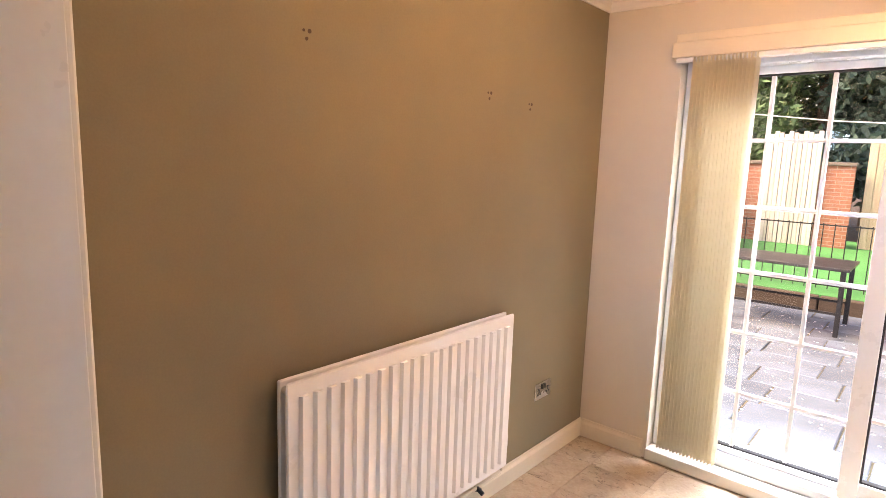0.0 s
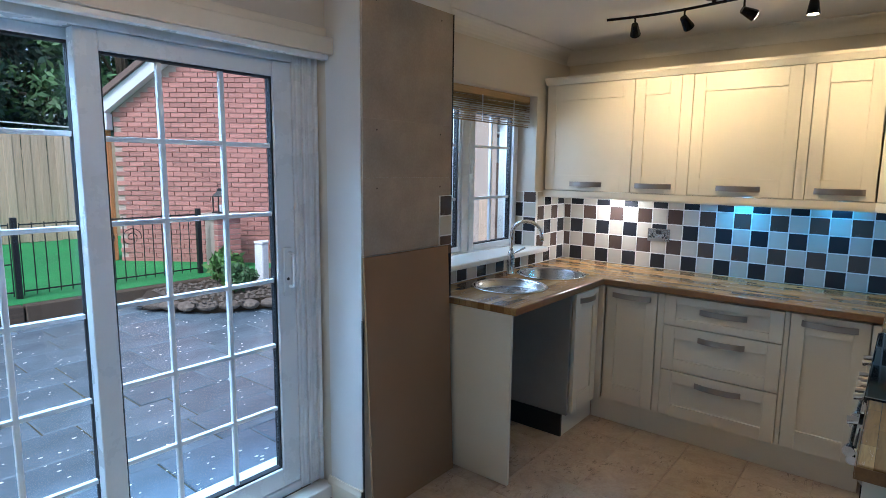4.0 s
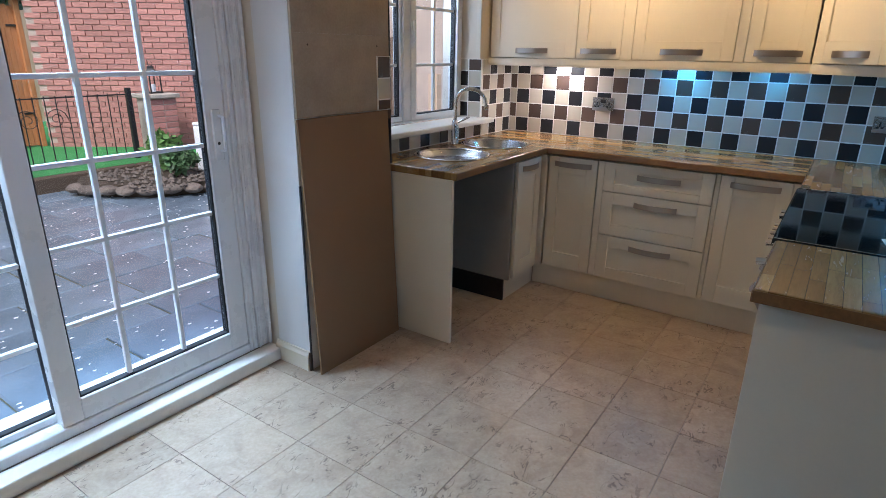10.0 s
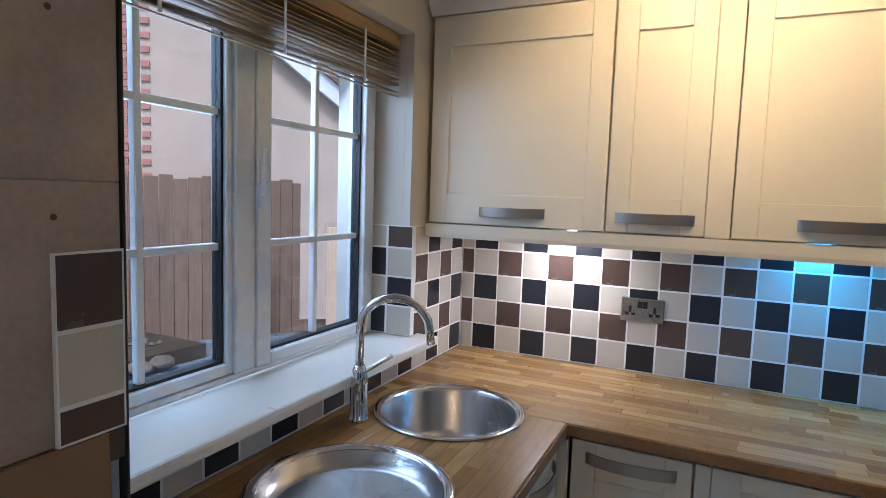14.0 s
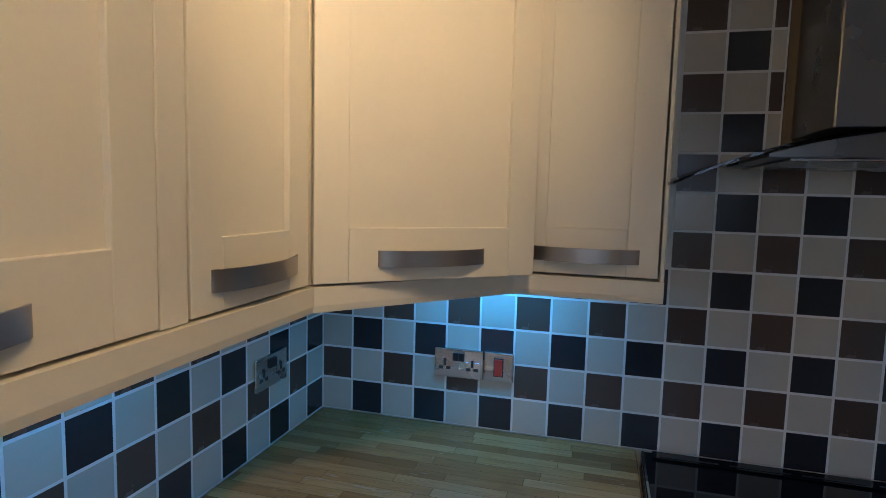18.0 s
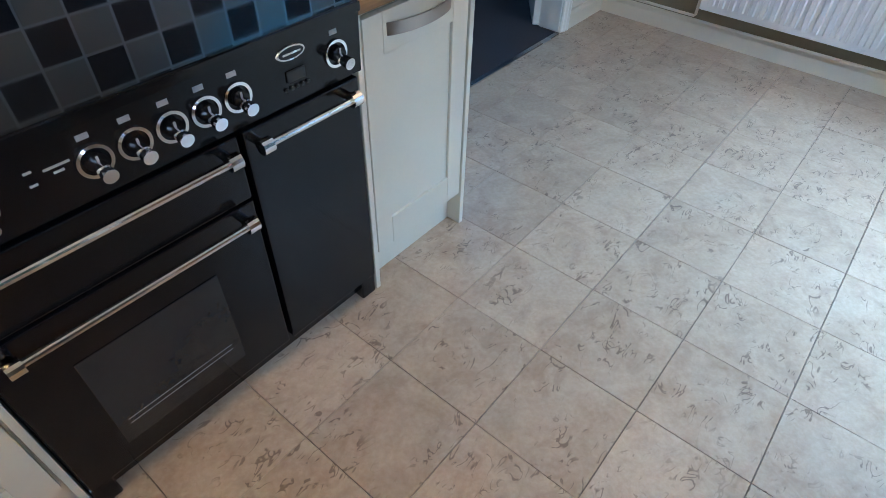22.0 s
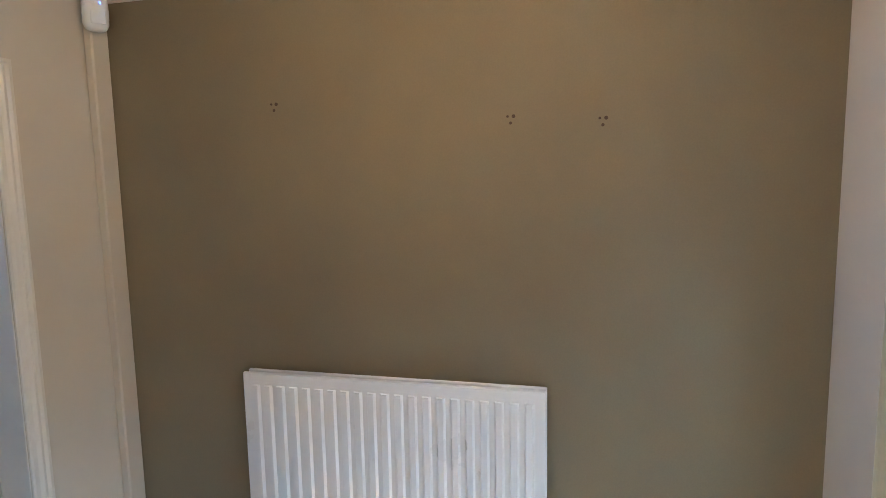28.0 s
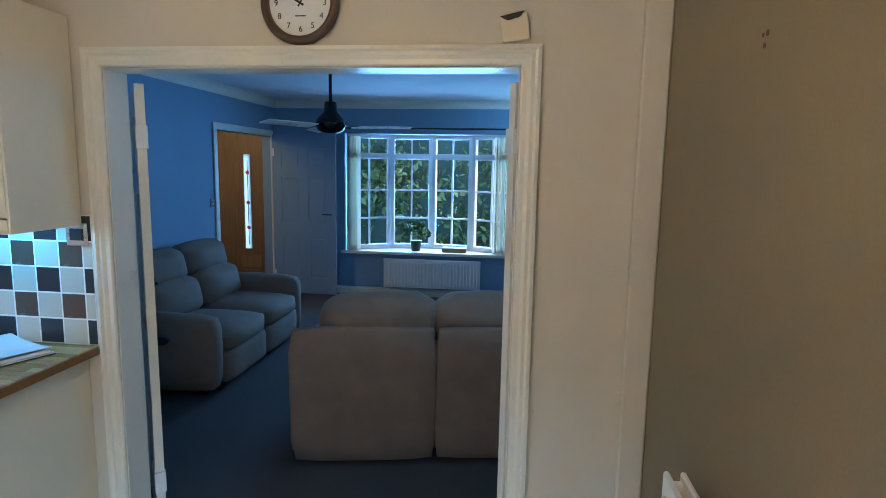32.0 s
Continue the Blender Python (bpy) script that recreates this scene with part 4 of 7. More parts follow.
sl = sash(pdoor, "sliding_panel", -3.165, -2.336, 0.106, 1.999, 2.668, 2.722, 0.075, 0.092, 0.09, 0.065, (-2.888, -2.648), (1.650, 1.362, 1.069, 0.775, 0.483))
part("handle", box(-2.405, 2.655, 1.00, -2.365, 2.668, 1.215, 0.003), UPVC, sl, "white handle plate with a key hole", True)
part("grip", tube([(-2.375, 2.655, 1.19), (-2.375, 2.625, 1.185), (-2.375, 2.622, 1.11), (-2.375, 2.625, 1.045), (-2.375, 2.655, 1.04)], 0.008, 8), UPVC, sl, "white pull grip", True)
part("key_hole", rod((-2.385, 2.6545, 1.075), (-2.385, 2.6555, 1.075), 0.007, 12), BLACKPLASTIC, sl, "dark key hole", True)
sill = solid("door_sill", box(-3.99, 2.572, 0.0005, -2.212, 2.659, 0.062, 0.006, seg=2), TRIM, "white gloss timber sill step below the patio door", "sill", "structure")
solid("door_step", box(-3.99, 2.801, -0.10, -2.212, 3.02, 0.058, 0.01), UPVC, "white threshold outside the patio door", "sill", "structure")
rail = thing("blind_headrail", -3.10, 2.56, 2.04, 0, "cream vertical blind head rail above the patio door", "blind rail")
part("valance", box(-4.02, 2.530, 2.035, -2.215, 2.585, 2.105, 0.004), GLOSS, rail, "", True)
part("track", box(-4.0, 2.540, 2.012, -2.235, 2.575, 2.034, 0.003), UPVC, rail, "", True)
part("cover_strip", box(-4.02, 2.578, 2.106, -2.215, 2.5895, 2.150, 0.003), GLOSS, rail, "", True)
vb = thing("vertical_blind", -3.78, 2.56, 0.1, 0, "gathered cream vertical blind slats hanging beside the patio door", "blind")
slat_me = None
for k in range(17):
    x = -3.915 + 0.0165 * k
    if slat_me is None:
        bm = bmesh.new()
        n = 6
        cols = []
        for i in range(n + 1):
            y = -0.044 + 0.088 * i / n
            xx = 0.004 * math.cos(math.pi * (i / n - 0.5))
            cols.append([bm.verts.new((xx, y, 0)), bm.verts.new((xx, y, 1.92)), bm.verts.new((xx + 0.0012, y, 1.92)), bm.verts.new((xx + 0.0012, y, 0))])
        for a, b in zip(cols, cols[1:]):
            for q in range(4):
                bm.faces.new((a[q], a[(q + 1) % 4], b[(q + 1) % 4], b[q]))
        bm.faces.new(cols[0]), bm.faces.new(cols[-1][::-1])
        bmesh.ops.recalc_face_normals(bm, faces=bm.faces[:])
        slat_me = part("slat", bm, BLINDFABRIC, vb)
        ob = slat_me
    else:
        ob = new("slat", slat_me.data)
        ob.parent = vb
    ob.matrix_local = pose(x + 3.78, 0.0, 0.012, 0, 0, random.uniform(-2.5, 2.5))
for k in range(2):
    part("chain", rod((-3.90 + 0.25 * k, 2.556, 0.118), (-3.66, 2.556, 0.116), 0.002, 6), UPVC, vb, "thin bottom chain", True)

# ---- kitchen window ----
win = thing("window_1", -0.95, 2.73, 1.02, 0, "white upvc kitchen casement window with glazing bars", "window", kind="structure")
for a, b, c, d in ((-1.60, 1.033, -1.545, 2.035), (-0.462, 1.033, -0.4395, 2.035), (-1.545, 1.96, -0.462, 2.035), (-1.545, 1.033, -0.462, 1.048), (-1.068, 1.048, -1.0, 1.96)):
    part("window_frame", box(a, 2.70, b, c, 2.78, d, 0.004), UPVC, win, "", True)
sash(win, "casement", -0.999, -0.463, 1.049, 1.959, 2.695, 2.765, 0.052, 0.040, 0.03, 0.05, (-0.728,), (1.70, 1.373))
sash(win, "fixed_light", -1.544, -1.069, 1.049, 1.959, 2.71, 2.765, 0.03, 0.018, 0.03, 0.03, (-1.31,), (1.70, 1.373))
part("window_handle", box(-1.008, 2.675, 1.47, -0.988, 2.6945, 1.53, 0.003, bm=rod((-0.998, 2.672, 1.50), (-1.002, 2.668, 1.62), 0.009, 10)), UPVC, win, "white handle", True)
solid("window_sill", box(-1.6195, 2.475, 1.0005, -0.36, 2.699, 1.032, 0.008, seg=2), TRIM, "white gloss sill board of the kitchen window", "sill", "structure")
rb = thing("bamboo_blind", -0.99, 2.63, 1.84, 0, "raised bamboo slat blind at the kitchen window", "blind")
part("head_rail", box(-1.56, 2.61, 1.995, -0.445, 2.655, 2.038, 0.003), BAMBOO, rb, "", True)
for k in range(12):
    z = 1.845 + 0.0128 * k
    part("slat", turned(box(-0.555, -0.022, -0.0016, 0.555, 0.022, 0.0016, 0.0008), pose(-1.0 + random.uniform(-0.003, 0.003), 2.632, z, random.uniform(-14, 22), random.uniform(-0.5, 0.5), 0)), BAMBOO, rb, "", True)
for x in (-1.35, -1.0, -0.65):
    part("tape", box(x - 0.004, 2.607, 1.845, x + 0.004, 2.6095, 2.0), UPVC, rb, "ladder cord", True)

# boarded face of the pier: bare board below, skimmed above, tiles left at the edge
lean = Matrix.Translation((0, 2.3615, 1.180)) @ Matrix.Rotation(radians(-2.6), 4, "X") @ Matrix.Translation((0, -2.3615, -1.180))
solid("board", turned(box(-2.218, 2.351, -0.0005, -1.640, 2.3615, 1.180, 0.001), lean), MDF, "bare brown board leaning against the lower pier", "board")
solid("trim", box(-2.226, 2.362, 0.0005, -2.2145, 2.374, 0.098, 0.003), GATEDARK, "broken dark end of the pier skirting", "skirting", "structure")
for z0, z1 in ((1.1825, 1.5190), (1.5196, 1.7690), (1.7696, 2.296)):
    bo = thing("board", -1.91, 2.36, z0, 0, "patchy cream painted board with screw heads on the pier", "board", "pier boards")
    part("sheet", box(-2.212, 2.360, z0, -1.613, 2.3725, z1, 0.0008), SKIM, bo, "", True)
    for x in (-2.13, -1.70):
        part("screw_head", rod((x, 2.3605, z1 - 0.045), (x, 2.3592, z1 - 0.045), 0.0042, 10), GATEDARK, bo, "rusty screw head", True)
solid("trim", box(-2.2165, 2.361, 0.001, -2.2125, 2.3725, 0.90, 0.0005), GASKET, "dark torn edge strip of the pier board", "strip", "structure")
solid("trim", box(-1.611, 2.357, WT1 + 0.002, -1.606, 2.40, 2.296, 0.001), GASKET, "dark open joint beside the window wall", "strip", "structure")

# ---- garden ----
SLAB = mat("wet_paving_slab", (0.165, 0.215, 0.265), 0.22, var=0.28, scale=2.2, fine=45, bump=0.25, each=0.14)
MOSS = mat("mossy_joint", (0.085, 0.085, 0.05), 0.95, var=0.4, scale=6)
LAWN = mat("artificial_lawn", (0.045, 0.27, 0.075), 0.85, var=0.25, scale=1.5, fine=300, bump=0.6, dist=0.01)
SOIL = mat("dark_soil", (0.06, 0.045, 0.03), 0.95, var=0.4)
FENCEWOOD = plank_wood("fence_board", (0.60, 0.45, 0.32), "z", 0.8)
GATEWOOD = plank_wood("orange_gate_board", (0.46, 0.19, 0.07), "z", 0.7)
SLEEPER = plank_wood("timber_sleeper", (0.085, 0.06, 0.04), "x", 0.85)
BRICK = mat("red_brick", (0.45, 0.215, 0.18), 0.85, var=0.18, scale=8, fine=90, bump=0.4, each=0.18)
MORTAR = mat("brick_mortar", (0.46, 0.38, 0.32), 0.9, var=0.12)
BRICKFAR = brick_wall_mat("far_brickwork")
IRON = mat("black_iron", (0.012, 0.012, 0.013), 0.45, var=0.2)
FASCIA = mat("white_fascia", (0.72, 0.76, 0.80), 0.4, var=0.05)
ROOFTILE = mat("brown_roof_tile", (0.17, 0.12, 0.10), 0.8, var=0.25, each=0.1)
ROCK = mat("brown_rock", (0.165, 0.135, 0.11), 0.85, var=0.4, scale=9, each=0.25)
PEBBLE = mat("pale_pebbles", (0.52, 0.47, 0.40), 0.8, var=0.25, scale=9, each=0.2)
BARK = mat("bark", (0.11, 0.085, 0.06), 0.95, var=0.3, scale=6, fine=40, bump=0.6, dist=0.01)


def leaf_mat(name, c):
    m, t, p = principled(name)
    g = t.nodes.new("ShaderNodeNewGeometry")
    t.links.new(ramp(t, g.outputs["Random Per Island"], [(0.0, shade(c, 0.45)), (0.5, c), (1.0, shade(c, 1.7))]), p.inputs["Base Color"])
    p.inputs["Roughness"].default_value = 0.6
    return m


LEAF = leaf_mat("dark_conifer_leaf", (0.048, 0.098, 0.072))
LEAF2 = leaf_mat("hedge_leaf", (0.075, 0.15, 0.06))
# hedge green made lighter: the light it lacks is put into the colour
LEAF4 = leaf_mat("lightened_hedge_leaf", (0.15, 0.25, 0.10))
LEAF3 = leaf_mat("bright_shrub_leaf", (0.08, 0.17, 0.04))

solid("ground", box(-60, 2.861, -0.45, 60, 90, -0.19), SOIL, "dark garden soil that reaches the horizon", "ground", "structure")
solid("ground", box(-60, -90, -0.45, 60, -5.75, -0.16), MOSS, "dull front garden ground", "ground", "structure")
lawn = solid("lawn", box(-8, 8.0, -0.19, 8, 15, 0.03), LAWN, "bright green artificial lawn behind the railing", "lawn", "structure")


def foliage(n, spread, size, seed, lobes, squash=1.0):
    """Leaves gathered in uneven clumps; lobes: centres and radii."""
    rng = np.random.default_rng(seed)
    idx = rng.integers(0, len(lobes), n)
    L = np.array(lobes)
    d = rng.normal(size=(n, 3))
    d /= np.linalg.norm(d, axis=1)[:, None]
    r = L[idx, 3] * rng.uniform(0.35, 1.05, n) ** 0.6
    c = L[idx, :3] + d * r[:, None] * [1, 1, squash]
    s = size * rng.uniform(0.6, 1.5, n)
    u = rng.normal(size=(n, 3))
    u /= np.linalg.norm(u, axis=1)[:, None]
    v = np.cross(u, rng.normal(size=(n, 3)))
    v /= np.linalg.norm(v, axis=1)[:, None]
    quad = np.stack([c - u * s[:, None], c - v * s[:, None] * 0.45, c + u * s[:, None], c + v * s[:, None] * 0.45], 1).reshape(-1, 3)
    me = bpy.data.meshes.new("crown")
    me.from_pydata(quad.tolist(), [], [(4 * i, 4 * i + 1, 4 * i + 2, 4 * i + 3) for i in range(n)])
    return me


def tree(x, y, z, h, spread, seed, leaf, label, conifer=False, n=8000, size=0.11):
    root = thing("tree", x, y, z, 0, label, "tree", "trees behind the garden")
    rng = random.Random(seed)
    part("trunk", tube([(0, 0, 0), (0.06, 0.02, h * 0.3), (-0.04, 0.05, h * 0.65), (0.02, 0, h * 0.9)], 0.16, 9), BARK, root)
    lobes = []
    for k in range(26):
        f = rng.uniform(0.18, 1.0)
        reach = spread * ((1.08 - f) if conifer else math.sin(math.pi * min(1, f * 0.9 + 0.12)) ** 0.7)
        a = rng.uniform(0, 2 * math.pi)
        q = reach * rng.uniform(0.3, 0.95)
        p = (q * math.cos(a), q * math.sin(a), h * f)
        lobes.append((*p, spread * rng.uniform(0.22, 0.42)))
        if k % 3 == 0:
            part("limb", tube([(0, 0, h * f * 0.7), tuple(0.55 * p[i] + (0.4 * h * f if i == 2 else 0) for i in range(3)), p], 0.045, 6), BARK, root)
    me = foliage(n, spread, size, seed, lobes, 0.75)
    me.materials.append(leaf)
    cr = new("crown", me)
    cr.parent = root
    return root


for k, (x, y, h, s, con) in enumerate(((-7.5, 17.5, 6.5, 2.4, False), (-4.6, 18.5, 7.5, 2.6, True), (-2.2, 17.2, 8.5, 2.7, True), (0.6, 18.5, 9.0, 2.9, True), (3.2, 17.5, 8.0, 2.6, False), (-0.8, 20.5, 10, 3.0, True), (-6.0, 21, 10, 3.2, False), (-10.5, 19, 8, 3, True), (-3.4, 22.5, 10, 3.2, True), (1.8, 22, 10.5, 3.2, True), (-8.5, 22.5, 10, 3.2, True), (4.6, 20.5, 10, 3.0, True), (-5.8, 18.2, 6.5, 2.4, True), (-3.3, 17.6, 6.0, 2.2, True), (-0.6, 17.8, 6.5, 2.3, True))):
    tree(x, y, 0, h, s, 30 + k, LEAF if con else LEAF2, "tall dark evergreen tree behind the fence" if con else "leafy tree behind the garden fence", con)

# patio slabs
slabs = thing("pavement", -2.0, 5.3, -0.15, 0, "grey concrete patio slabs with mossy joints", "paving", kind="structure")
part("bed", box(-7.5, 2.861, -0.19, 3.6, 7.95, -0.157), MOSS, slabs, "mossy bedding", True)
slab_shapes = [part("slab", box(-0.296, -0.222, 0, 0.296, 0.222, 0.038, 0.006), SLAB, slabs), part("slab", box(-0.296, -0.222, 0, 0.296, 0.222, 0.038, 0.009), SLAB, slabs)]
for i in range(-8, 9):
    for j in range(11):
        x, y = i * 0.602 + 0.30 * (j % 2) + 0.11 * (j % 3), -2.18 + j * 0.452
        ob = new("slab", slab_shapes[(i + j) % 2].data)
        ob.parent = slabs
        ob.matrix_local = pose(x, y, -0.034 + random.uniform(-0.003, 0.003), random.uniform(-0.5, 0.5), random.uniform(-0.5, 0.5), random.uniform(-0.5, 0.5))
for o in slab_shapes:
    bpy.data.objects.remove(o)
for k in range(6):
    solid("sleeper", box(-8 + 2.0 * k + 0.005, 7.86, -0.17, -8 + 2.0 * k + 1.99, 7.99, 0.03, 0.012), SLEEPER, "weathered timber sleeper edging the lawn", "sleeper", group="lawn edging")

# iron railing and gate
def railing(x0, x1, y, posts, label, scroll=False):
    r = thing("iron_gate" if scroll else "iron_railing", (x0 + x1) / 2, y, 0.03, 0, label, "gate" if scroll else "railing")
    for z in (0.10, 0.86) + ((0.42,) if scroll else ()):
        part("rail", box(x0, y - 0.008, z, x1, y + 0.008, z + 0.016), IRON, r, "", True)
    n = max(3, round((x1 - x0) / 0.125))
    for i in range(n + 1):
        x = x0 + (x1 - x0) * i / n
        part("bar", rod((x, y, 0.06), (x, y, 0.89), 0.0065, 6), IRON, r, "", True)
    for x in posts:
        part("post", box(x - 0.03, y - 0.03, 0.03, x + 0.03, y + 0.03, 0.95, 0.004), IRON, r, "", True)
    c = (x0 + x1) / 2
    for sx in ((-1, 1) if (x1 - x0) < 3 else ()):
        pts = []
        for k in range(22):
            a = k / 21 * 3.6 * math.pi
            q = 0.13 * (1 - k / 26)
            pts.append((c + sx * (0.15 + q * math.cos(a)), y - 0.012, 0.62 + q * math.sin(a)))
        part("scroll", tube(pts, 0.005, 5), IRON, r, "curled iron scroll", True)
    return r


railing(-7.9, -3.10, 8.3, (-5.4, -3.05), "low black iron railing at the lawn edge")
railing(-3.0, -1.98, 8.3, (), "low black iron garden gate with scrolls", True)
railing(-1.88, 0.20, 8.3, (-1.93, 0.22), "low black iron railing with curled scrolls")

# timber fence behind the lawn
fence = thing("timber_fence", -3.5, 13.6, 0.0, 0, "pale timber board fence behind the lawn", "fence")
bd = None
for k in range(24, 66):
    if bd is None:
        bd = part("board", box(-0.069, -0.011, 0, 0.069, 0.011, 2.06, 0.004), FENCEWOOD, fence)
        ob = bd
    else:
        ob = new("board", bd.data)
        ob.parent = fence
    ob.matrix_local = pose(-4.0 + 0.139 * k, 0.01 * (k % 2), 0.03 + random.uniform(-0.015, 0.015), 0, random.uniform(-0.4, 0.4), 0)
for z in (0.4, 1.7):
    part("rail", box(-4.2, 13.62, z, 1.7, 13.67, z + 0.08), FENCEWOOD, fence, "", True)
side = thing("timber_fence", -6.9, 10.5, 0.0, 90, "whitened reed fence panel beside a brick garden wall", "fence")
for k in range(24):
    part("board", box(-0.04 + 0.085 * k - 1.0, -0.01, 0.03, 0.035 + 0.085 * k - 1.0, 0.01, 1.85, 0.004), FENCEWOOD, side)
gw = thing("garden_wall", -7.0, 11.5, 0.0, 0, "red brick garden wall with a stone coping", "wall")
part("brickwork", box(-7.12, 8.4, 0.0, -6.95, 13.5, 1.75), BRICKFAR, gw, "", True)
part("coping", box(-7.16, 8.38, 1.751, -6.91, 13.52, 1.82, 0.01), PEBBLE, gw, "pale coping stones", True)

# neighbouring garage: brick gable with white barge boards
gar = thing("garage", 2.9, 10.3, 0.0, 0, "red brick garage gable with white barge board and tiled roof", "garage")
EAVE, APEX, GX0, GX1, GY = 2.36, 4.63, -0.06, 5.84, 10.2
gable = prism([(GX0, 0.0), (GX1, 0.0), (GX1, EAVE), ((GX0 + GX1) / 2, APEX), (GX0, EAVE)], GY + 0.02, GY + 1.6, "y")
part("wall", gable, MORTAR, gar, "mortar of the gable wall", True)
for sx in (-1, 1):
    x0, xm = (GX0 - 0.2, (GX0 + GX1) / 2) if sx < 0 else (GX1 + 0.2, (GX0 + GX1) / 2)
    s_ = (APEX - EAVE) / ((GX1 - GX0) / 2)
    z0 = EAVE - 0.2 * s_
    part("barge_board", prism([(x0, z0 - 0.02), (xm, APEX - 0.02), (xm, APEX + 0.20), (x0, z0 + 0.20)], GY - 0.16, GY - 0.13, "y"), FASCIA, gar, "white barge board", True)
    part("soffit", prism([(x0, z0 - 0.02), (xm, APEX - 0.02), (xm, APEX), (x0, z0)], GY - 0.13, GY, "y"), FASCIA, gar, "white soffit", True)
    part("roof", prism([(x0, z0 + 0.205), (xm, APEX + 0.205), (xm, APEX + 0.30), (x0, z0 + 0.30)], GY - 0.22, GY + 1.7, "y"), ROOFTILE, gar, "brown tiled roof", True)
part("eave_box", box(GX0 - 0.28, GY - 0.16, EAVE - 0.30, GX0, GY, EAVE - 0.05, 0.01), FASCIA, gar, "white boxed eave", True)
gate = thing("garden_gate", -0.50, 10.35, 0.03, 0, "orange timber garden gate with black hinges beside the garage", "gate")
for k in range(6):
    part("board", box(-0.475 + 0.068 * k, 10.34, 0.05, -0.409 + 0.068 * k, 10.36, 2.0 - 0.02 * abs(k - 2.5), 0.004), GATEWOOD, gate, "", True)
for z in (0.5, 1.7):
    part("hinge", box(-0.26, 10.325, z, -0.08, 10.338, z + 0.03, 0.002), IRON, gate, "black iron hinge", True)
for x0 in (-0.55, -0.135):
    solid("gate_pier", box(x0, 10.28, 0.03, x0 + 0.07, 10.42, 2.08, 0.006), GATEWOOD, "orange timber gate post", "pier", group="gate piers")
solid("gate_lintel", box(-0.56, 10.27, 2.081, -0.065, 10.43, 2.16, 0.006), GATEWOOD, "timber head over the garden gate", "lintel")

# brick pillar with lantern, planting bed, pots
pil = thing("brick_pillar", 0.62, 8.35, 0.0, 0, "low red brick pillar with a stone cap", "pillar")
part("core", box(0.44, 8.18, 0.0, 0.80, 8.52, 0.80), MORTAR, pil, "", True)
for c in range(10):
    for k in range(2):
        z = 0.012 + 0.079 * c
        part("brick", box(0.433 + 0.19 * k + (0.0 if c % 2 else -0.003), 8.170, z, 0.433 + 0.19 * k + 0.177, 8.27, z + 0.066, 0.004), BRICK, pil, "", True)
part("cap", box(0.39, 8.13, 0.801, 0.85, 8.57, 0.86, 0.01), PEBBLE, pil, "stone cap", True)
lan = thing("lantern", 0.60, 8.35, 0.861, 0, "small black metal garden lantern on the brick pillar", "lantern")
part("base", box(-0.09, -0.09, 0, 0.09, 0.09, 0.02, 0.004), IRON, lan)
for x in (-0.075, 0.075):
    for y in (-0.075, 0.075):
        part("post", box(x - 0.007, y - 0.007, 0.02, x + 0.007, y + 0.007, 0.24), IRON, lan)
part("candle", rod((0, 0, 0.02), (0, 0, 0.12), 0.035, 14), PAPER, lan, "white candle")
part("roof", lathe([(0.125, 0.24), (0.125, 0.25), (0.05, 0.32), (0.05, 0.345), (0.02, 0.36), (0, 0.36)], 4), IRON, lan)
part("ring", turned(lathe([(0.03, -0.003), (0.036, -0.003), (0.036, 0.003), (0.03, 0.003), (0.03, -0.003)], 16), Matrix.Translation((0, 0, 0.385)) @ Matrix.Rotation(radians(90), 4, "X")), IRON, lan)
bed = thing("planting_bed", 0.3, 6.9, -0.15, 0, "raised stone-edged planting bed with brown slate chips", "planting bed")
part("soil", prism([(-0.95, 7.5), (-0.5, 6.75), (0.5, 6.25), (1.9, 6.1), (1.9, 8.1), (-0.7, 7.9)], -0.16, -0.01, "z"), SOIL, bed, "dark soil", True)
edge = [(-0.97, 7.6), (-0.86, 7.2), (-0.62, 6.85), (-0.25, 6.55), (0.15, 6.33), (0.6, 6.18), (1.05, 6.10), (1.5, 6.06)]
for (x0, y0), (x1, y1) in zip(edge, edge[1:]):
    for k in range(2):
        x, y = x0 + (x1 - x0) * (k + 0.5) / 2, y0 + (y1 - y0) * (k + 0.5) / 2
        rk = bmesh.new()
        bmesh.ops.create_icosphere(rk, subdivisions=2, radius=0.10)
        for v in rk.verts:
            v.co *= 1 + 0.25 * noise.noise(v.co * 9 + Vector((x, y, 0)))
            v.co.x, v.co.z = v.co.x * 1.25, v.co.z * 0.55
        part("edge_stone", turned(rk, Matrix.Translation((x, y, -0.06)) @ Matrix.Rotation(random.uniform(0, 6), 4, "Z")), ROCK, bed, "rough edging stone", True)
rng = np.random.default_rng(5)

pv, pf = [], []
for k in range(700):
    x, y, r = rng.uniform(-0.7, 1.7), rng.uniform(6.45, 7.9), rng.uniform(0.02, 0.045)
    b0 = len(pv)
    for dx, dy, dz in ((1, 0, 0), (0, 1, 0), (-1, 0, 0), (0, -1, 0), (0, 0, 0.7), (0, 0, -0.5)):
        pv.append((x + r * dx * rng.uniform(0.7, 1.2), y + r * dy * rng.uniform(0.7, 1.2), 0.0 + r * dz))
    pf += [(b0 + a, b0 + b, b0 + 4) for a, b in ((0, 1), (1, 2), (2, 3), (3, 0))] + [(b0 + b, b0 + a, b0 + 5) for a, b in ((0, 1), (1, 2), (2, 3), (3, 0))]
me = bpy.data.meshes.new("pebbles")
me.from_pydata(pv, [], pf)
me.materials.append(ROCK)
tagged(new("pebbles", me), "brown slate chips scattered over the planting bed", "pebbles", kind="stuff")


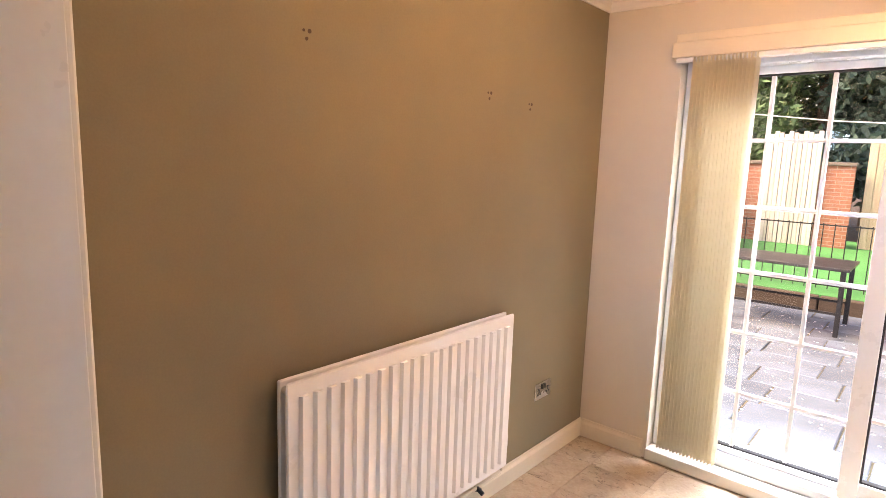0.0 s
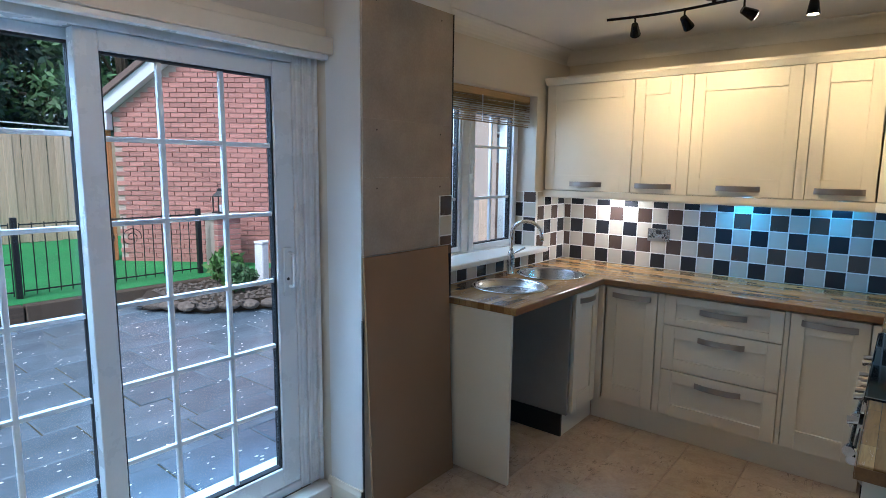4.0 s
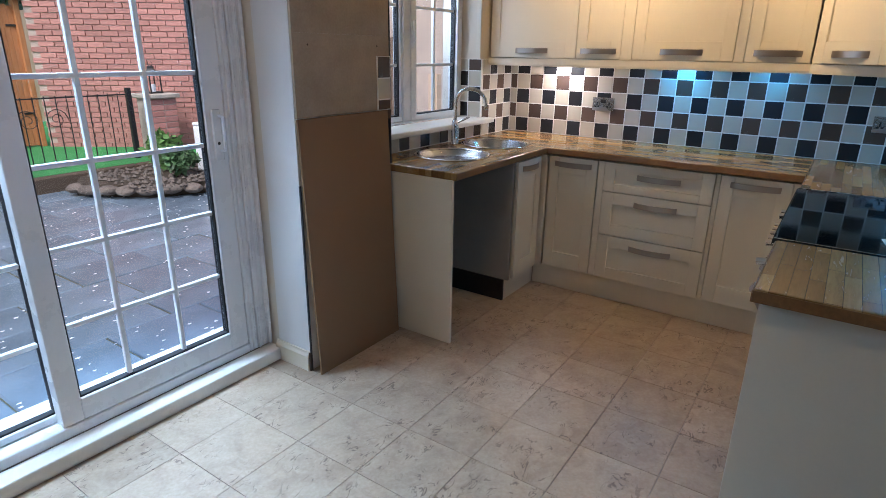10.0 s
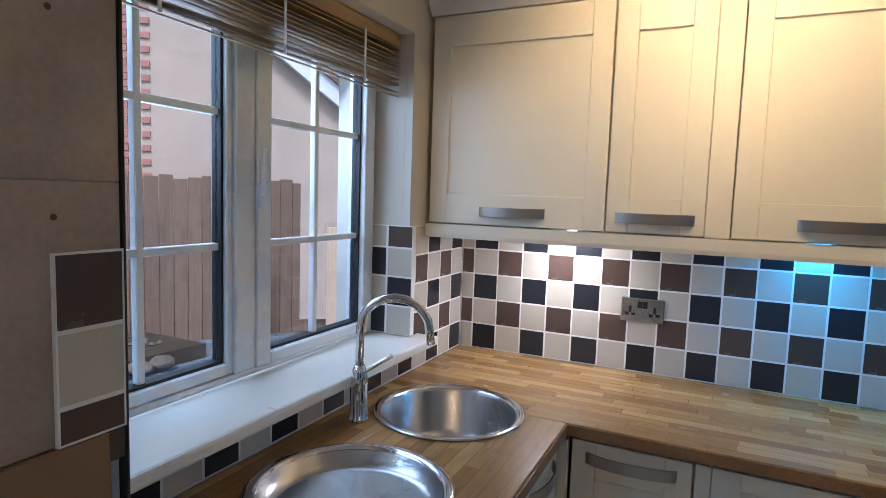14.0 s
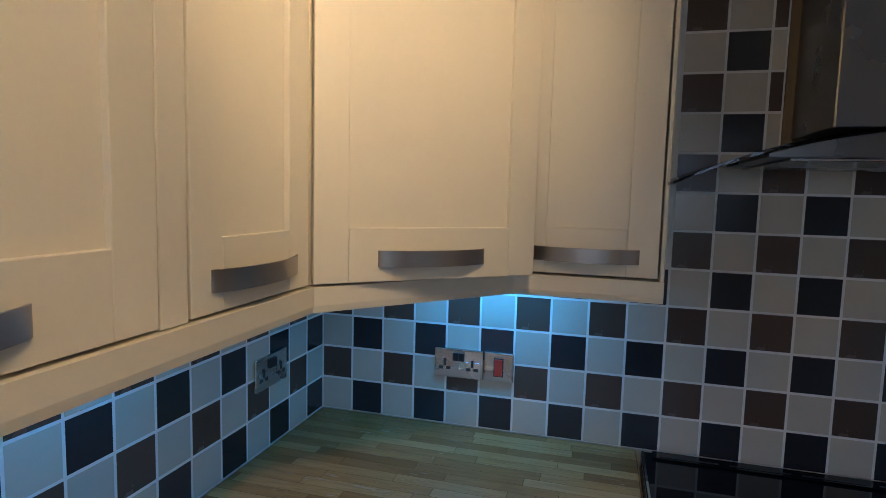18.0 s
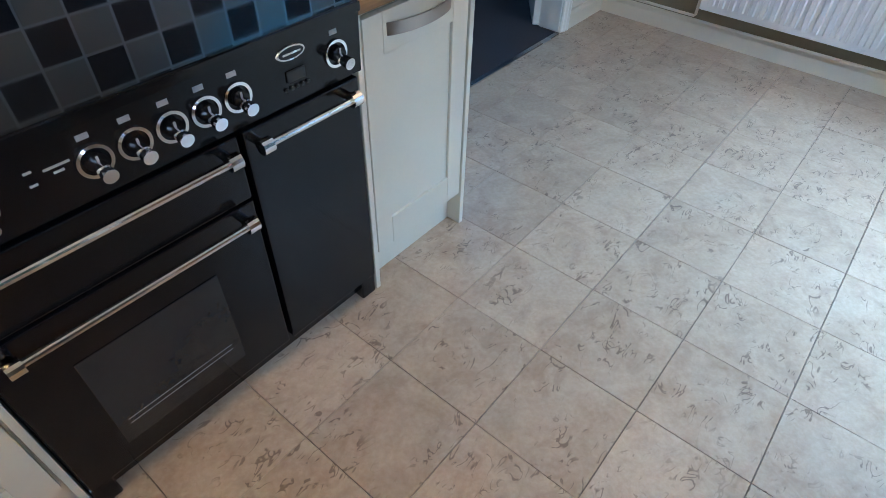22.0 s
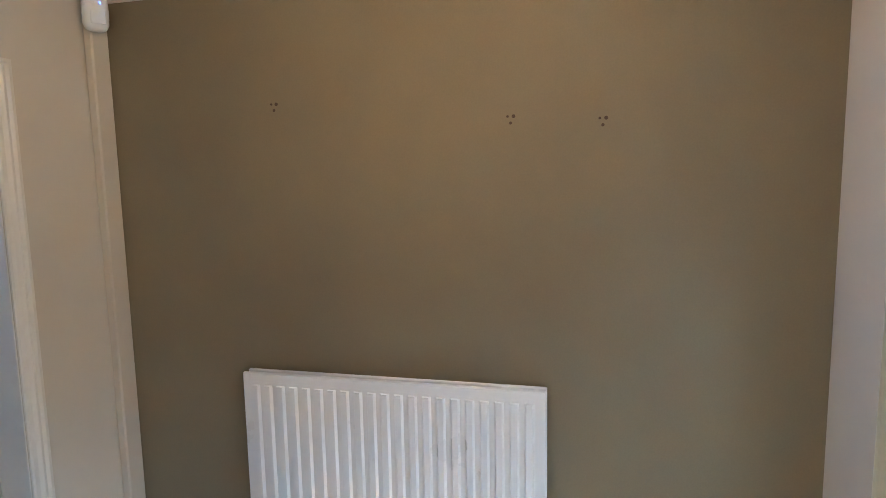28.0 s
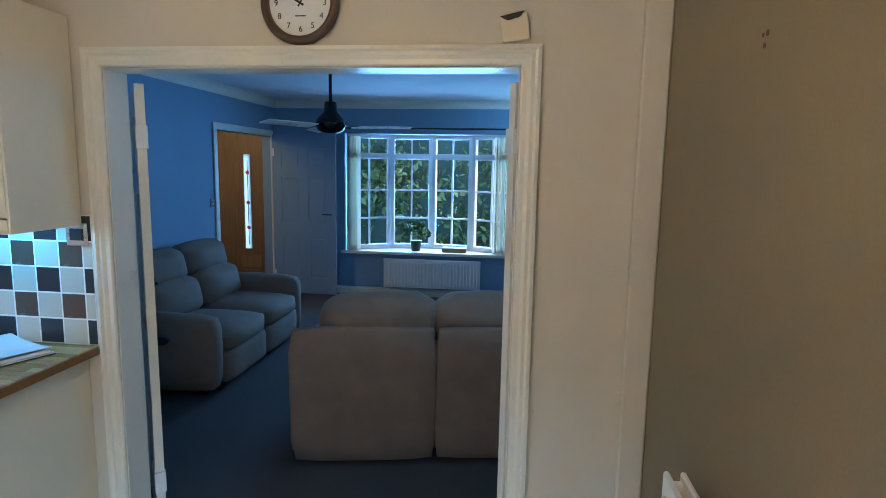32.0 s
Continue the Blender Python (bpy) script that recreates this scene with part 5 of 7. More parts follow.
def shrub(x, y, z, r, seed, label, leaf=None, n=500, size=0.05):
    root = thing("shrub", x, y, z, 0, label, "shrub", "garden shrubs")
    rg = random.Random(seed)
    lobes = [(rg.uniform(-r, r) * 0.6, rg.uniform(-r, r) * 0.6, r * rg.uniform(0.5, 1.3), r * rg.uniform(0.35, 0.6)) for _ in range(8)]
    for k in range(4):
        part("stem", tube([(0, 0, -0.05), lobes[k][:3]], 0.01, 5), BARK, root)
    m_ = foliage(n, r, size, seed, lobes)
    m_.materials.append(leaf or LEAF3)
    c = new("leaves", m_)
    c.parent = root


shrub(0.08, 7.45, 0.0, 0.28, 3, "bright green leafy shrub in the planting bed")
shrub(0.02, 7.0, 0.0, 0.20, 4, "small fern-like shrub in the planting bed", LEAF2)
pot = thing("plant_pot", 0.33, 7.75, -0.01, 0, "black plastic plant pot in the bed", "plant pot")
part("pot", lathe([(0, 0), (0.13, 0), (0.17, 0.30), (0.185, 0.30), (0.185, 0.33), (0.16, 0.33), (0.15, 0.28), (0, 0.28)], 24), BLACKPLASTIC, pot)
# bistro table and bench
TBLACK = mat("dark_metal_tabletop", (0.035, 0.032, 0.034), 0.35, var=0.25)
tab = thing("garden_table", -4.35, 6.9, -0.145, 0, "dark metal garden table on the patio", "table")
part("tabletop", box(-0.75, -0.40, 0.70, 0.75, 0.40, 0.73, 0.006), TBLACK, tab)
for x in (-0.70, 0.70):
    for y in (-0.35, 0.35):
        part("leg", box(x - 0.022, y - 0.022, 0.03, x + 0.022, y + 0.022, 0.6995, 0.003), IRON, tab)
for y in (-0.35, 0.35):
    part("stretcher", box(-0.68, y - 0.01, 0.25, 0.68, y + 0.01, 0.275), IRON, tab)
ben = thing("garden_bench", -2.62, 13.0, 0.03, 0, "pale slatted timber garden bench on the lawn", "bench")
for k in range(4):
    part("seat_slat", box(-0.75, -0.22 + 0.11 * k, 0.42, 0.75, -0.13 + 0.11 * k, 0.445, 0.004), FENCEWOOD, ben)
for k in range(3):
    part("back_slat", box(-0.75, 0.22, 0.52 + 0.11 * k, 0.75, 0.245, 0.60 + 0.11 * k, 0.004), FENCEWOOD, ben)
for x in (-0.70, 0.70):
    part("leg", box(x - 0.03, -0.22, 0, x + 0.03, -0.16, 0.4195), FENCEWOOD, ben)
    part("leg", box(x - 0.03, 0.18, 0, x + 0.03, 0.219, 0.84), FENCEWOOD, ben)
line_ = thing("washing_line", -4, 11, 1.9, 0, "thin white washing line across the garden", "washing line")
part("cord", tube([(-7.0, 11.0, 2.62), (-4.5, 11.1, 2.34), (-2.0, 11.2, 2.18), (-0.06, 11.3, 2.12)], 0.012, 5), UPVC, line_, "", True)
# side passage seen through the kitchen window
PASSWOOD = plank_wood("brown_passage_board", (0.20, 0.135, 0.095), "z", 0.8)
pas = thing("timber_fence", 3.0, 6.2, -0.15, -35, "brown timber fence of the side passage", "fence")
for k in range(28):
    part("board", box(-1.9 + 0.139 * k, -0.01, 0, -1.765 + 0.139 * k, 0.01, 1.75 + 0.02 * (k % 3), 0.004), PASSWOOD, pas)
bricks = [(r, c) for r in range(54) for c in range(16)]
stock = part("brick", box(-0.1075, 0, -0.0325, 0.1075, 0.03, 0.0325, 0.004), BRICK, gar)
made_, rest = 0, bmesh.new()
for r, c in bricks:
    z, x = 0.05 + 0.075 * r, GX0 + 0.1125 + 0.225 * c + (0.1125 if r % 2 else 0)
    if z + 0.04 > EAVE + (x - 0.11 - GX0) * (APEX - EAVE) / ((GX1 - GX0) / 2):
        continue
    if made_ < 296 and 0.8 < z < 3.9 and x < 2.4:
        ob = new("brick", stock.data)
        ob.parent = gar
        ob.matrix_local = ROOT[gar].inverted() @ pose(x, GY - 0.004 + random.uniform(-0.002, 0.002), z)
        made_ += 1
    else:
        box(x - 0.1075, GY - 0.004, z - 0.0325, x + 0.1075, GY + 0.021, z + 0.0325, bm=rest)
bpy.data.objects.remove(stock)
tagged(part("brickwork", rest, BRICK, gar, "", True), kind="stuff")
# the gable stands askew, its free end nearer to the house
hinge_at = Matrix.Translation((GX0, GY, 0))
gar.matrix_world = hinge_at @ Matrix.Rotation(radians(-52), 4, "Z") @ hinge_at.inverted() @ gar.matrix_world
# opaque pane: the bright sky reflection is painted as its base colour
SKYPANE = mat("painted_sky_pane", (0.62, 0.72, 0.80), 0.08, var=0.05, bump=0)
nb = thing("neighbour_house", 6.0, 9.0, 0, 0, "brick house beyond the side passage with white gutter", "house")
part("wall", box(4.2, 4.0, -0.15, 4.5, 12.5, 2.12), BRICKFAR, nb, "", True)
part("gutter", box(4.08, 4.0, 2.14, 4.2, 12.5, 2.24, 0.02), FASCIA, nb, "white gutter", True)
EAVES = mat("brown_roof_slope", (0.17, 0.12, 0.12), 0.8, var=0.2, scale=6)
part("roof", turned(prism([(0, 0), (0.05, 0.085), (1.55, 1.0), (1.55, 0.9)], 4.0, 12.5, "y"), Matrix.Translation((4.05, 0, 2.245))), EAVES, nb, "brown sloping roof", True)
for y0, y1 in ((5.55, 6.0), (6.2, 6.75), (7.5, 8.2)):
    fr_ = part("window_frame", box(4.175, y0 - 0.06, 1.50, 4.198, y1 + 0.06, 2.11, 0.003), EAVES, nb, "dark brown window frame", True)
    part("pane", box(4.165, y0, 1.57, 4.174, y1, 2.05), SKYPANE, fr_, "pane with the sky reflection put into its pale colour", True)
for y, z0, z1 in ((4.86, -0.15, 1.18), (5.9, -0.15, 1.18)):
    solid("gate_post", box(2.35, y, z0, 2.45, y + 0.14, z1, 0.006), FENCEWOOD, "pale timber post before the brown side fence", "post", group="side passage posts")

# white storage cupboard doors against the boundary, with a brick wall behind
sc = thing("storage_cupboard", -5.45, 3.75, -0.15, 0, "white plastic garden storage cupboard with double doors", "cupboard")
part("body", box(-5.95, 3.15, -0.149, -5.36, 4.45, 1.08, 0.01), UPVC, sc, "", True)
part("lid", box(-5.97, 3.12, 1.081, -5.32, 4.48, 1.14, 0.02), SLAB, sc, "grey moulded lid", True)
for y0, y1 in ((3.18, 3.79), (3.80, 4.42)):
    dr = part("door", box(-5.359, y0, -0.10, -5.335, y1, 1.05, 0.008), UPVC, sc, "", True)
    part("raised_panel", box(-5.3345, y0 + 0.09, 0.02, -5.328, y1 - 0.09, 0.93, 0.003), UPVC, dr, "", True)
    yk = y1 - 0.03 if y0 < 3.5 else y0 + 0.03
    part("knob", rod((-5.334, yk, 0.95), (-5.30, yk, 0.95), 0.018, 12), TRIM, dr, "cream knob", True)
bwl = thing("garden_wall", -7.0, 6.0, 0, 0, "red brick boundary wall with a flat coping", "wall")
part("brickwork", box(-7.12, 2.9, -0.15, -6.96, 8.35, 1.62), BRICKFAR, bwl, "", True)
part("coping", box(-7.16, 2.9, 1.621, -6.92, 8.35, 1.69, 0.01), SLAB, bwl, "grey coping stones", True)

# fallen petals on the wet slabs
rp = random.Random(12)
pv, pf = [], []
for k in range(900):
    x, y, r, a = rp.uniform(-5.2, 0.4), 3.05 + 4.6 * rp.random() ** 1.4, rp.uniform(0.006, 0.016), rp.uniform(0, 6.28)
    i = len(pv)
    for q in range(5):
        pv.append((x + r * math.cos(a + q * 1.257), y + 0.7 * r * math.sin(a + q * 1.257), -0.1425 + 0.003 * (q % 2)))
    pf.append(tuple(range(i, i + 5)))
me = bpy.data.meshes.new("fallen_petals")
me.from_pydata(pv, [], pf)
me.materials.append(PAPER)
tagged(new("fallen_petals", me), "small pale petals scattered on the wet patio slabs", "petals", kind="stuff")

wb_ = thing("garden_box", 0.44, 7.12, -0.01, 20, "white plastic utility box beside the planting bed", "utility box")
part("body", box(-0.07, -0.06, 0, 0.07, 0.06, 0.55, 0.012, seg=2), UPVC, wb_)
part("cap", box(-0.078, -0.068, 0.5505, 0.078, 0.068, 0.59, 0.012), UPVC, wb_)
part("door", box(-0.055, -0.066, 0.06, 0.055, -0.0605, 0.51, 0.003), UPVC, wb_)

# brick garden wall with whitened reed panels before the far fence
bw2 = thing("garden_wall", -5.6, 13.45, 0, 0, "red brick garden wall behind the lawn", "wall")
part("brickwork", box(-6.7, 13.36, -0.05, -4.40, 13.47, 1.64), BRICKFAR, bw2, "", True)
part("coping", box(-6.72, 13.33, 1.641, -4.38, 13.50, 1.71, 0.01), ROCK, bw2, "brick coping", True)
REED = plank_wood("whitened_reed", (0.70, 0.64, 0.56), "z", 0.85)
rd = thing("reed_screen", -5.45, 13.33, 0, 0, "whitened upright reed screen leaning before a brick wall", "screen")
for k in range(11):
    part("board", box(-5.92 + 0.086 * k, 13.27 + 0.008 * (k % 2), 0.03, -5.84 + 0.086 * k, 13.325, 2.25 + 0.03 * ((k * 5) % 3), 0.006), REED, rd, "", True)

# ---- living room ----
LX0, LX1, LY = -4.40, -0.95, -5.02
NAVY = mat("dark_blue_wall_paint", (0.014, 0.024, 0.046), 0.7, var=0.08, scale=1.5, fine=170, bump=0.1)
BLUE = mat("blue_grey_wall_paint", (0.20, 0.32, 0.47), 0.72, var=0.06, scale=1.5, fine=170, bump=0.1)
CARPET = mat("dark_grey_carpet", (0.034, 0.031, 0.036), 0.95, var=0.25, scale=4, fine=400, bump=0.6, dist=0.006)
SUEDE = mat("grey_brown_suede", (0.185, 0.135, 0.105), 0.85, var=0.2, scale=5, fine=260, bump=0.25)
OAK = plank_wood("oak_door", (0.24, 0.15, 0.075), "z", 0.45)
LIGHTCEIL = mat("living_ceiling", (0.62, 0.66, 0.72), 0.85, var=0.04)
BAY = [(-1.86, -5.06), (-2.36, -5.33), (-2.885, -5.42), (-3.41, -5.33), (-3.91, -5.06)]
ZS, ZT = 0.56, 2.0

solid("floor", box(LX0 - 0.1, LY - 0.6, -0.12, 0.6, -0.1405, 0.004), CARPET, "dark grey carpet of the living room", "floor", "structure")
solid("floor", box(DW[0] + 0.023, -0.139, -0.011, DW[1] - 0.023, -0.02, 0.005), CARPET, "dark carpet edge in the doorway", "floor", "structure")
solid("threshold", box(DW[0] + 0.023, -0.0195, -0.0115, DW[1] - 0.023, 0.008, 0.006, 0.002), STEEL, "thin metal threshold strip in the doorway", "threshold", "structure")
solid("wall_living_fire", box(LX0 - 0.12, LY - 0.1, 0, LX0, -0.1405, ZC), NAVY, "dark navy painted fireplace wall", "wall", "structure")
solid("wall_living_front", wall_with_holes(LX0, 0.6, 0, ZC, LY - 0.1, LY, [(-3.93, -1.84, ZS - 0.03, ZT), (-0.82, 0.02, 0.0, 2.02)]), BLUE, "blue painted front wall with bay window", "wall", "structure")
side_ = wall_with_holes(LY, -0.1405, 0, ZC, 0, 0.1, [(-4.88, -3.57, 0, 1.945)])
solid("wall_living_hall", turned(side_, Matrix(((0, 1, 0, LX1), (1, 0, 0, 0), (0, 0, 1, 0), (0, 0, 0, 1)))), BLUE, "blue painted side wall with hall doorway", "wall", "structure")
solid("wall_hall", box(0.5, LY - 0.1, 0, 0.6, -0.1405, ZC), WALL, "hall wall", "wall", "structure")
solid("ceiling", box(LX0 - 0.12, LY - 0.12, ZC, 0.62, -0.1405, ZC + 0.12), LIGHTCEIL, "white living room ceiling", "ceiling", "structure")
for p, q, n in (((LX0, LY), (LX0, -0.14), (1, 0)), ((LX1, LY), (LX1, -0.14), (-1, 0)), ((LX0, LY), (LX1, LY), (0, 1))):
    coving("trim", p, q, n)
skirting(LX0, LY, LX0, -0.15, (1, 0), label="white gloss skirting on the navy wall")
skirting(LX0 + 0.02, LY, LX1, LY, (0, 1), label="white gloss skirting below the bay window")
skirting(LX1, -3.495, LX1, -0.15, (-1, 0), label="white gloss skirting beside the sofa")

# bay window
bay = thing("window_2", -2.885, -5.25, ZS, 0, "white upvc bow window of four lights with glazing bars", "bay window", kind="structure")
for (x0, y0), (x1, y1) in zip(BAY, BAY[1:]):
    d = Vector((x1 - x0, y1 - y0, 0))
    w, ang = d.length, math.atan2(d.y, d.x)
    M_ = Matrix.Translation((x0, y0, 0)) @ Matrix.Rotation(ang, 4, "Z")

    def put(name, a, z0, b, z1, m=UPVC, lab="", y=0.03, bev=0.003, par=bay):
        return part(name, turned(box(a, -y, z0, b, y, z1, bev), M_), m, par, lab, True)

    light = put("window_frame", 0.0, ZS, 0.05, ZT)
    for a, z0, b, z1 in ((w - 0.05, ZS, w, ZT), (0.05, ZS, w - 0.05, ZS + 0.06), (0.05, ZT - 0.05, w - 0.05, ZT), (0.05, 1.70, w - 0.05, 1.77)):
        put("rail", a, z0, b, z1, par=light)
    put("pane", 0.05, ZS + 0.06, w - 0.05, ZT - 0.05, GLASS, "clear glass", 0.003, 0, light).visible_shadow = False
    put("glazing_bar", w / 2 - 0.011, ZS + 0.06, w / 2 + 0.011, ZT - 0.05, UPVC, "", 0.012, 0.002, light)
    for z in (0.955, 1.31):
        put("glazing_bar", 0.05, z - 0.011, w - 0.05, z + 0.011, UPVC, "", 0.0115, 0.002, light)
solid("window_sill", prism([(-1.80, LY + 0.04), *[(x, y + 0.028) for x, y in BAY], (-3.97, LY + 0.04)], ZS - 0.035, ZS - 0.001, "z"), TRIM, "white bow window sill board", "sill", "structure")
solid("bay_wall", prism([(-1.85, LY - 0.1), *[(x, y - 0.03) for x, y in BAY], (-3.92, LY - 0.1)], 0.0, ZS - 0.036, "z"), BLUE, "wall below the bow window", "wall", "structure")
solid("bay_roof", prism([(-1.80, LY - 0.02), *[(x, y - 0.12) for x, y in BAY], (-3.97, LY - 0.02)], ZT + 0.001, ZT + 0.10, "z"), LIGHTCEIL, "ceiling of the bow window", "ceiling", "structure")
for xs in ([-1.90 - 0.016 * k for k in range(8)], [-3.87 + 0.016 * k for k in range(12)]):
    b_ = thing("vertical_blind", xs[0], -4.99, ZS, 0, "gathered pale vertical blind at the bow window", "blind")
    for x in xs:
        part("slat", turned(box(-0.0008, -0.042, 0, 0.0008, 0.042, ZT - ZS - 0.04), pose(x, -5.06, ZS + 0.01, 0, 0, random.uniform(-15, 15))), BLINDFABRIC, b_, "", True)
cr_ = thing("curtain_rail", -2.9, -4.97, 2.04, 0, "thin dark curtain rail above the bow window", "rail")
part("rail", rod((-4.1, -4.96, 2.06), (-1.72, -4.96, 2.06), 0.010, 8), IRON, cr_, "", True)
for x in (-4.05, -1.78):
    part("bracket", box(x - 0.01, LY, 2.05, x + 0.01, -4.96, 2.07), IRON, cr_, "", True)


def radiator(x, y, z, rz, w, h, label, flutes, double=False):
    """A pressed panel radiator facing -y in its own axes, hung on the wall behind it."""
    r = thing("radiator", x, y, z, rz, label, "radiator")
    for k, y0 in enumerate((-0.092, -0.052) if double else (-0.07,)):
        pn = part("panel", box(0, y0, 0, w, y0 + 0.014, h, 0.004), RADWHITE, r)
        p = (w - 0.06) / flutes
        for i in range(flutes):
            u = 0.03 + p * (i + 0.5)
            if k == 0:
                part("flute", prism([(u - p * 0.33, y0 + 0.001), (u - p * 0.20, y0 - 0.013), (u + p * 0.20, y0 - 0.013), (u + p * 0.33, y0 + 0.001)], 0.035, h - 0.045, "z"), RADWHITE, pn)
    if double:
        for u in (0.02, w - 0.02):
            for z_ in (0.03, h - 0.03):
                part("manifold", rod((u, -0.080, z_), (u, -0.050, z_), 0.013, 10), RADWHITE, r)
    for u in (0.12, w - 0.12):
        part("bracket", box(u - 0.015, -0.038 if double else -0.055, 0.05, u + 0.015, -0.001, h - 0.08), RADWHITE, r)
    return r


RADWHITE = mat("white_radiator_enamel", (0.80, 0.79, 0.78), 0.32, var=0.03, bump=0.03)
radiator(-2.35, LY, 0.12, 180, 1.2, 0.36, "low white radiator below the bow window", 28)
shrub_pot = thing("house_plant", -2.72, -5.16, ZS, 0, "small green house plant in a dark pot on the sill", "plant")
part("pot", lathe([(0, 0), (0.055, 0), (0.07, 0.13), (0.06, 0.13), (0, 0.115)], 20), BLACKPLASTIC, shrub_pot)
m_ = foliage(150, 0.2, 0.035, 8, [(0, 0, 0.24, 0.08), (0.10, 0, 0.26, 0.06), (-0.13, 0.02, 0.22, 0.06), (0.02, 0.03, 0.34, 0.06), (-0.05, 0, 0.30, 0.06)])
m_.materials.append(LEAF3)
ob = new("leaves", m_)
ob.parent = shrub_pot
for p in ((0.10, 0, 0.27), (-0.13, 0.02, 0.23), (0.02, 0.02, 0.34)):
    part("stem", tube([(0, 0, 0.11), p], 0.004, 5), LEAF3, shrub_pot)
solid("book", box(-3.36, -5.22, ZS + 0.0005, -3.06, -5.08, ZS + 0.055, 0.004), OAK, "dark closed box lying on the bow window sill", "box")

# sofas: plump recliner cushions
def cushion(x0, y0, z0, x1, y1, z1, puff=0.03, bev=0.06):
    bm = box(x0, y0, z0, x1, y1, z1)
    bmesh.ops.subdivide_edges(bm, edges=bm.edges[:], cuts=5, use_grid_fill=True)
    c, h = Vector(((x0 + x1) / 2, (y0 + y1) / 2, (z0 + z1) / 2)), Vector(((x1 - x0) / 2, (y1 - y0) / 2, (z1 - z0) / 2))
    r = min(bev, h.x, h.y, h.z)
    for v in bm.verts:
        d = v.co - c
        inner = Vector([max(-(h[i] - r), min(h[i] - r, d[i])) for i in range(3)])
        o = d - inner
        if o.length > 1e-6:
            d = inner + o.normalized() * r
        e = [1 - min(1, abs(d[i] / h[i])) ** 2 for i in range(3)]
        d += Vector([math.copysign(puff * e[(i + 1) % 3] * e[(i + 2) % 3], d[i]) if abs(abs(d[i]) - h[i]) < 0.02 else 0 for i in range(3)])
        d += Vector((noise.noise(v.co * 4), noise.noise(v.co * 4 + Vector((7, 0, 0))), 0)) * 0.008
        v.co = c + d
    return bm


def sofa(x, y, rz, w, label, seats=2):
    """A recliner sofa that faces -y in its own axes, its back at y = 0 and its middle at x = 0."""
    s = thing("sofa", x, y, 0.004, rz, label, "sofa", "recliner sofas")
    arm = 0.20
    part("base", cushion(-w / 2 + arm, -0.86, 0.06, w / 2 - arm, -0.06, 0.30, 0.0, 0.03), SUEDE, s, smooth=True)
    for sx in (-1, 1):
        a = sorted((sx * w / 2, sx * (w / 2 - arm)))
        ar = part("arm", cushion(a[0], -0.90, 0.04, a[1], -0.05, 0.62, 0.012, 0.07), SUEDE, s, smooth=True)
        if sx < 0:
            part("recliner_lever", turned(lathe([(0, 0), (0.05, 0), (0.05, 0.012), (0.035, 0.014), (0, 0.014)], 18), Matrix.Translation((a[0] - 0.006, -0.55, 0.45)) @ Matrix.Rotation(radians(-90), 4, "Y") @ Matrix.Diagonal((0.7, 1.2, 1, 1))), BLACKPLASTIC, ar, "black recliner lever")
    each = (w - 2 * arm) / seats
    for k in range(seats):
        x0 = -w / 2 + arm + each * k
        part("seat_cushion", cushion(x0 + 0.004, -0.93, 0.28, x0 + each - 0.004, -0.25, 0.47, 0.03, 0.07), SUEDE, s, smooth=True)
        part("front_panel", cushion(x0 + 0.006, -0.92, 0.05, x0 + each - 0.006, -0.84, 0.30, 0.01, 0.03), SUEDE, s, smooth=True)
        part("lumbar_cushion", turned(cushion(x0 + 0.004, -0.16, -0.14, x0 + each - 0.004, 0.10, 0.17, 0.04, 0.08), pose(0, -0.24, 0.58, -12, 0, 0)), SUEDE, s, smooth=True)
        x0b, x1b = (x0 + 0.004 - (arm * 0.82 if k == 0 else 0)), (x0 + each - 0.004 + (arm * 0.82 if k == seats - 1 else 0))
        part("head_cushion", turned(cushion(x0 + 0.004, -0.13, -0.13, x0 + each - 0.004, 0.13, 0.17, 0.03, 0.09), pose(0, -0.15, 0.83, -12, 0, 0)), SUEDE, s, smooth=True)
        part("back_panel", turned(cushion(x0b, -0.05, 0, x1b, 0.05, 0.82, 0.012, 0.035), pose(0, -0.055, 0.03, -4, 0, 0)), SUEDE, s, smooth=True)
    for sx in (-1, 1):
        for yy in (-0.8, -0.12):
            part("foot", rod((sx * (w / 2 - 0.12), yy, 0), (sx * (w / 2 - 0.12), yy, 0.062), 0.025, 10), BLACKPLASTIC, s)
    s.scale.z = 0.91
    return s


sofa(-3.53, -0.95, 11, 1.60, "grey-brown suede recliner sofa seen from behind, near the doorway")
sofa(-1.02, -2.44, -90, 1.74, "grey suede two-seat recliner sofa beside the blue wall")

# ceiling fan
fan = thing("ceiling_fan", -2.60, -2.10, ZC - 0.52, 0, "dark metal ceiling fan on a short rod, at rest", "ceiling fan")
part("rose", lathe([(0, 0.52), (0.06, 0.52), (0.065, 0.48), (0.02, 0.46), (0, 0.46)], 24), CHROME, fan)
part("rod", rod((0, 0, 0.16), (0, 0, 0.48), 0.012, 12), BLACKSTEEL, fan)
part("motor", lathe([(0, 0.19), (0.04, 0.19), (0.05, 0.12), (0.10, 0.07), (0.11, 0.03), (0.09, -0.01), (0.04, -0.03), (0, -0.03)], 28), BLACKSTEEL, fan, "dark chrome motor housing", smooth=True)
for k in range(3):
    a = 182 + 120 * k
    b_ = part("blade", turned(box(0.16, -0.055, -0.004, 0.58, 0.055, 0.004, 0.003), pose(0, 0, 0.015, 10, 0, a)), UPVC, fan, "slim silver blade")
    part("blade_arm", turned(box(0.08, -0.018, -0.003, 0.20, 0.018, 0.003), pose(0, 0, 0.022, 0, 0, a)), BLACKSTEEL, b_)

# doors


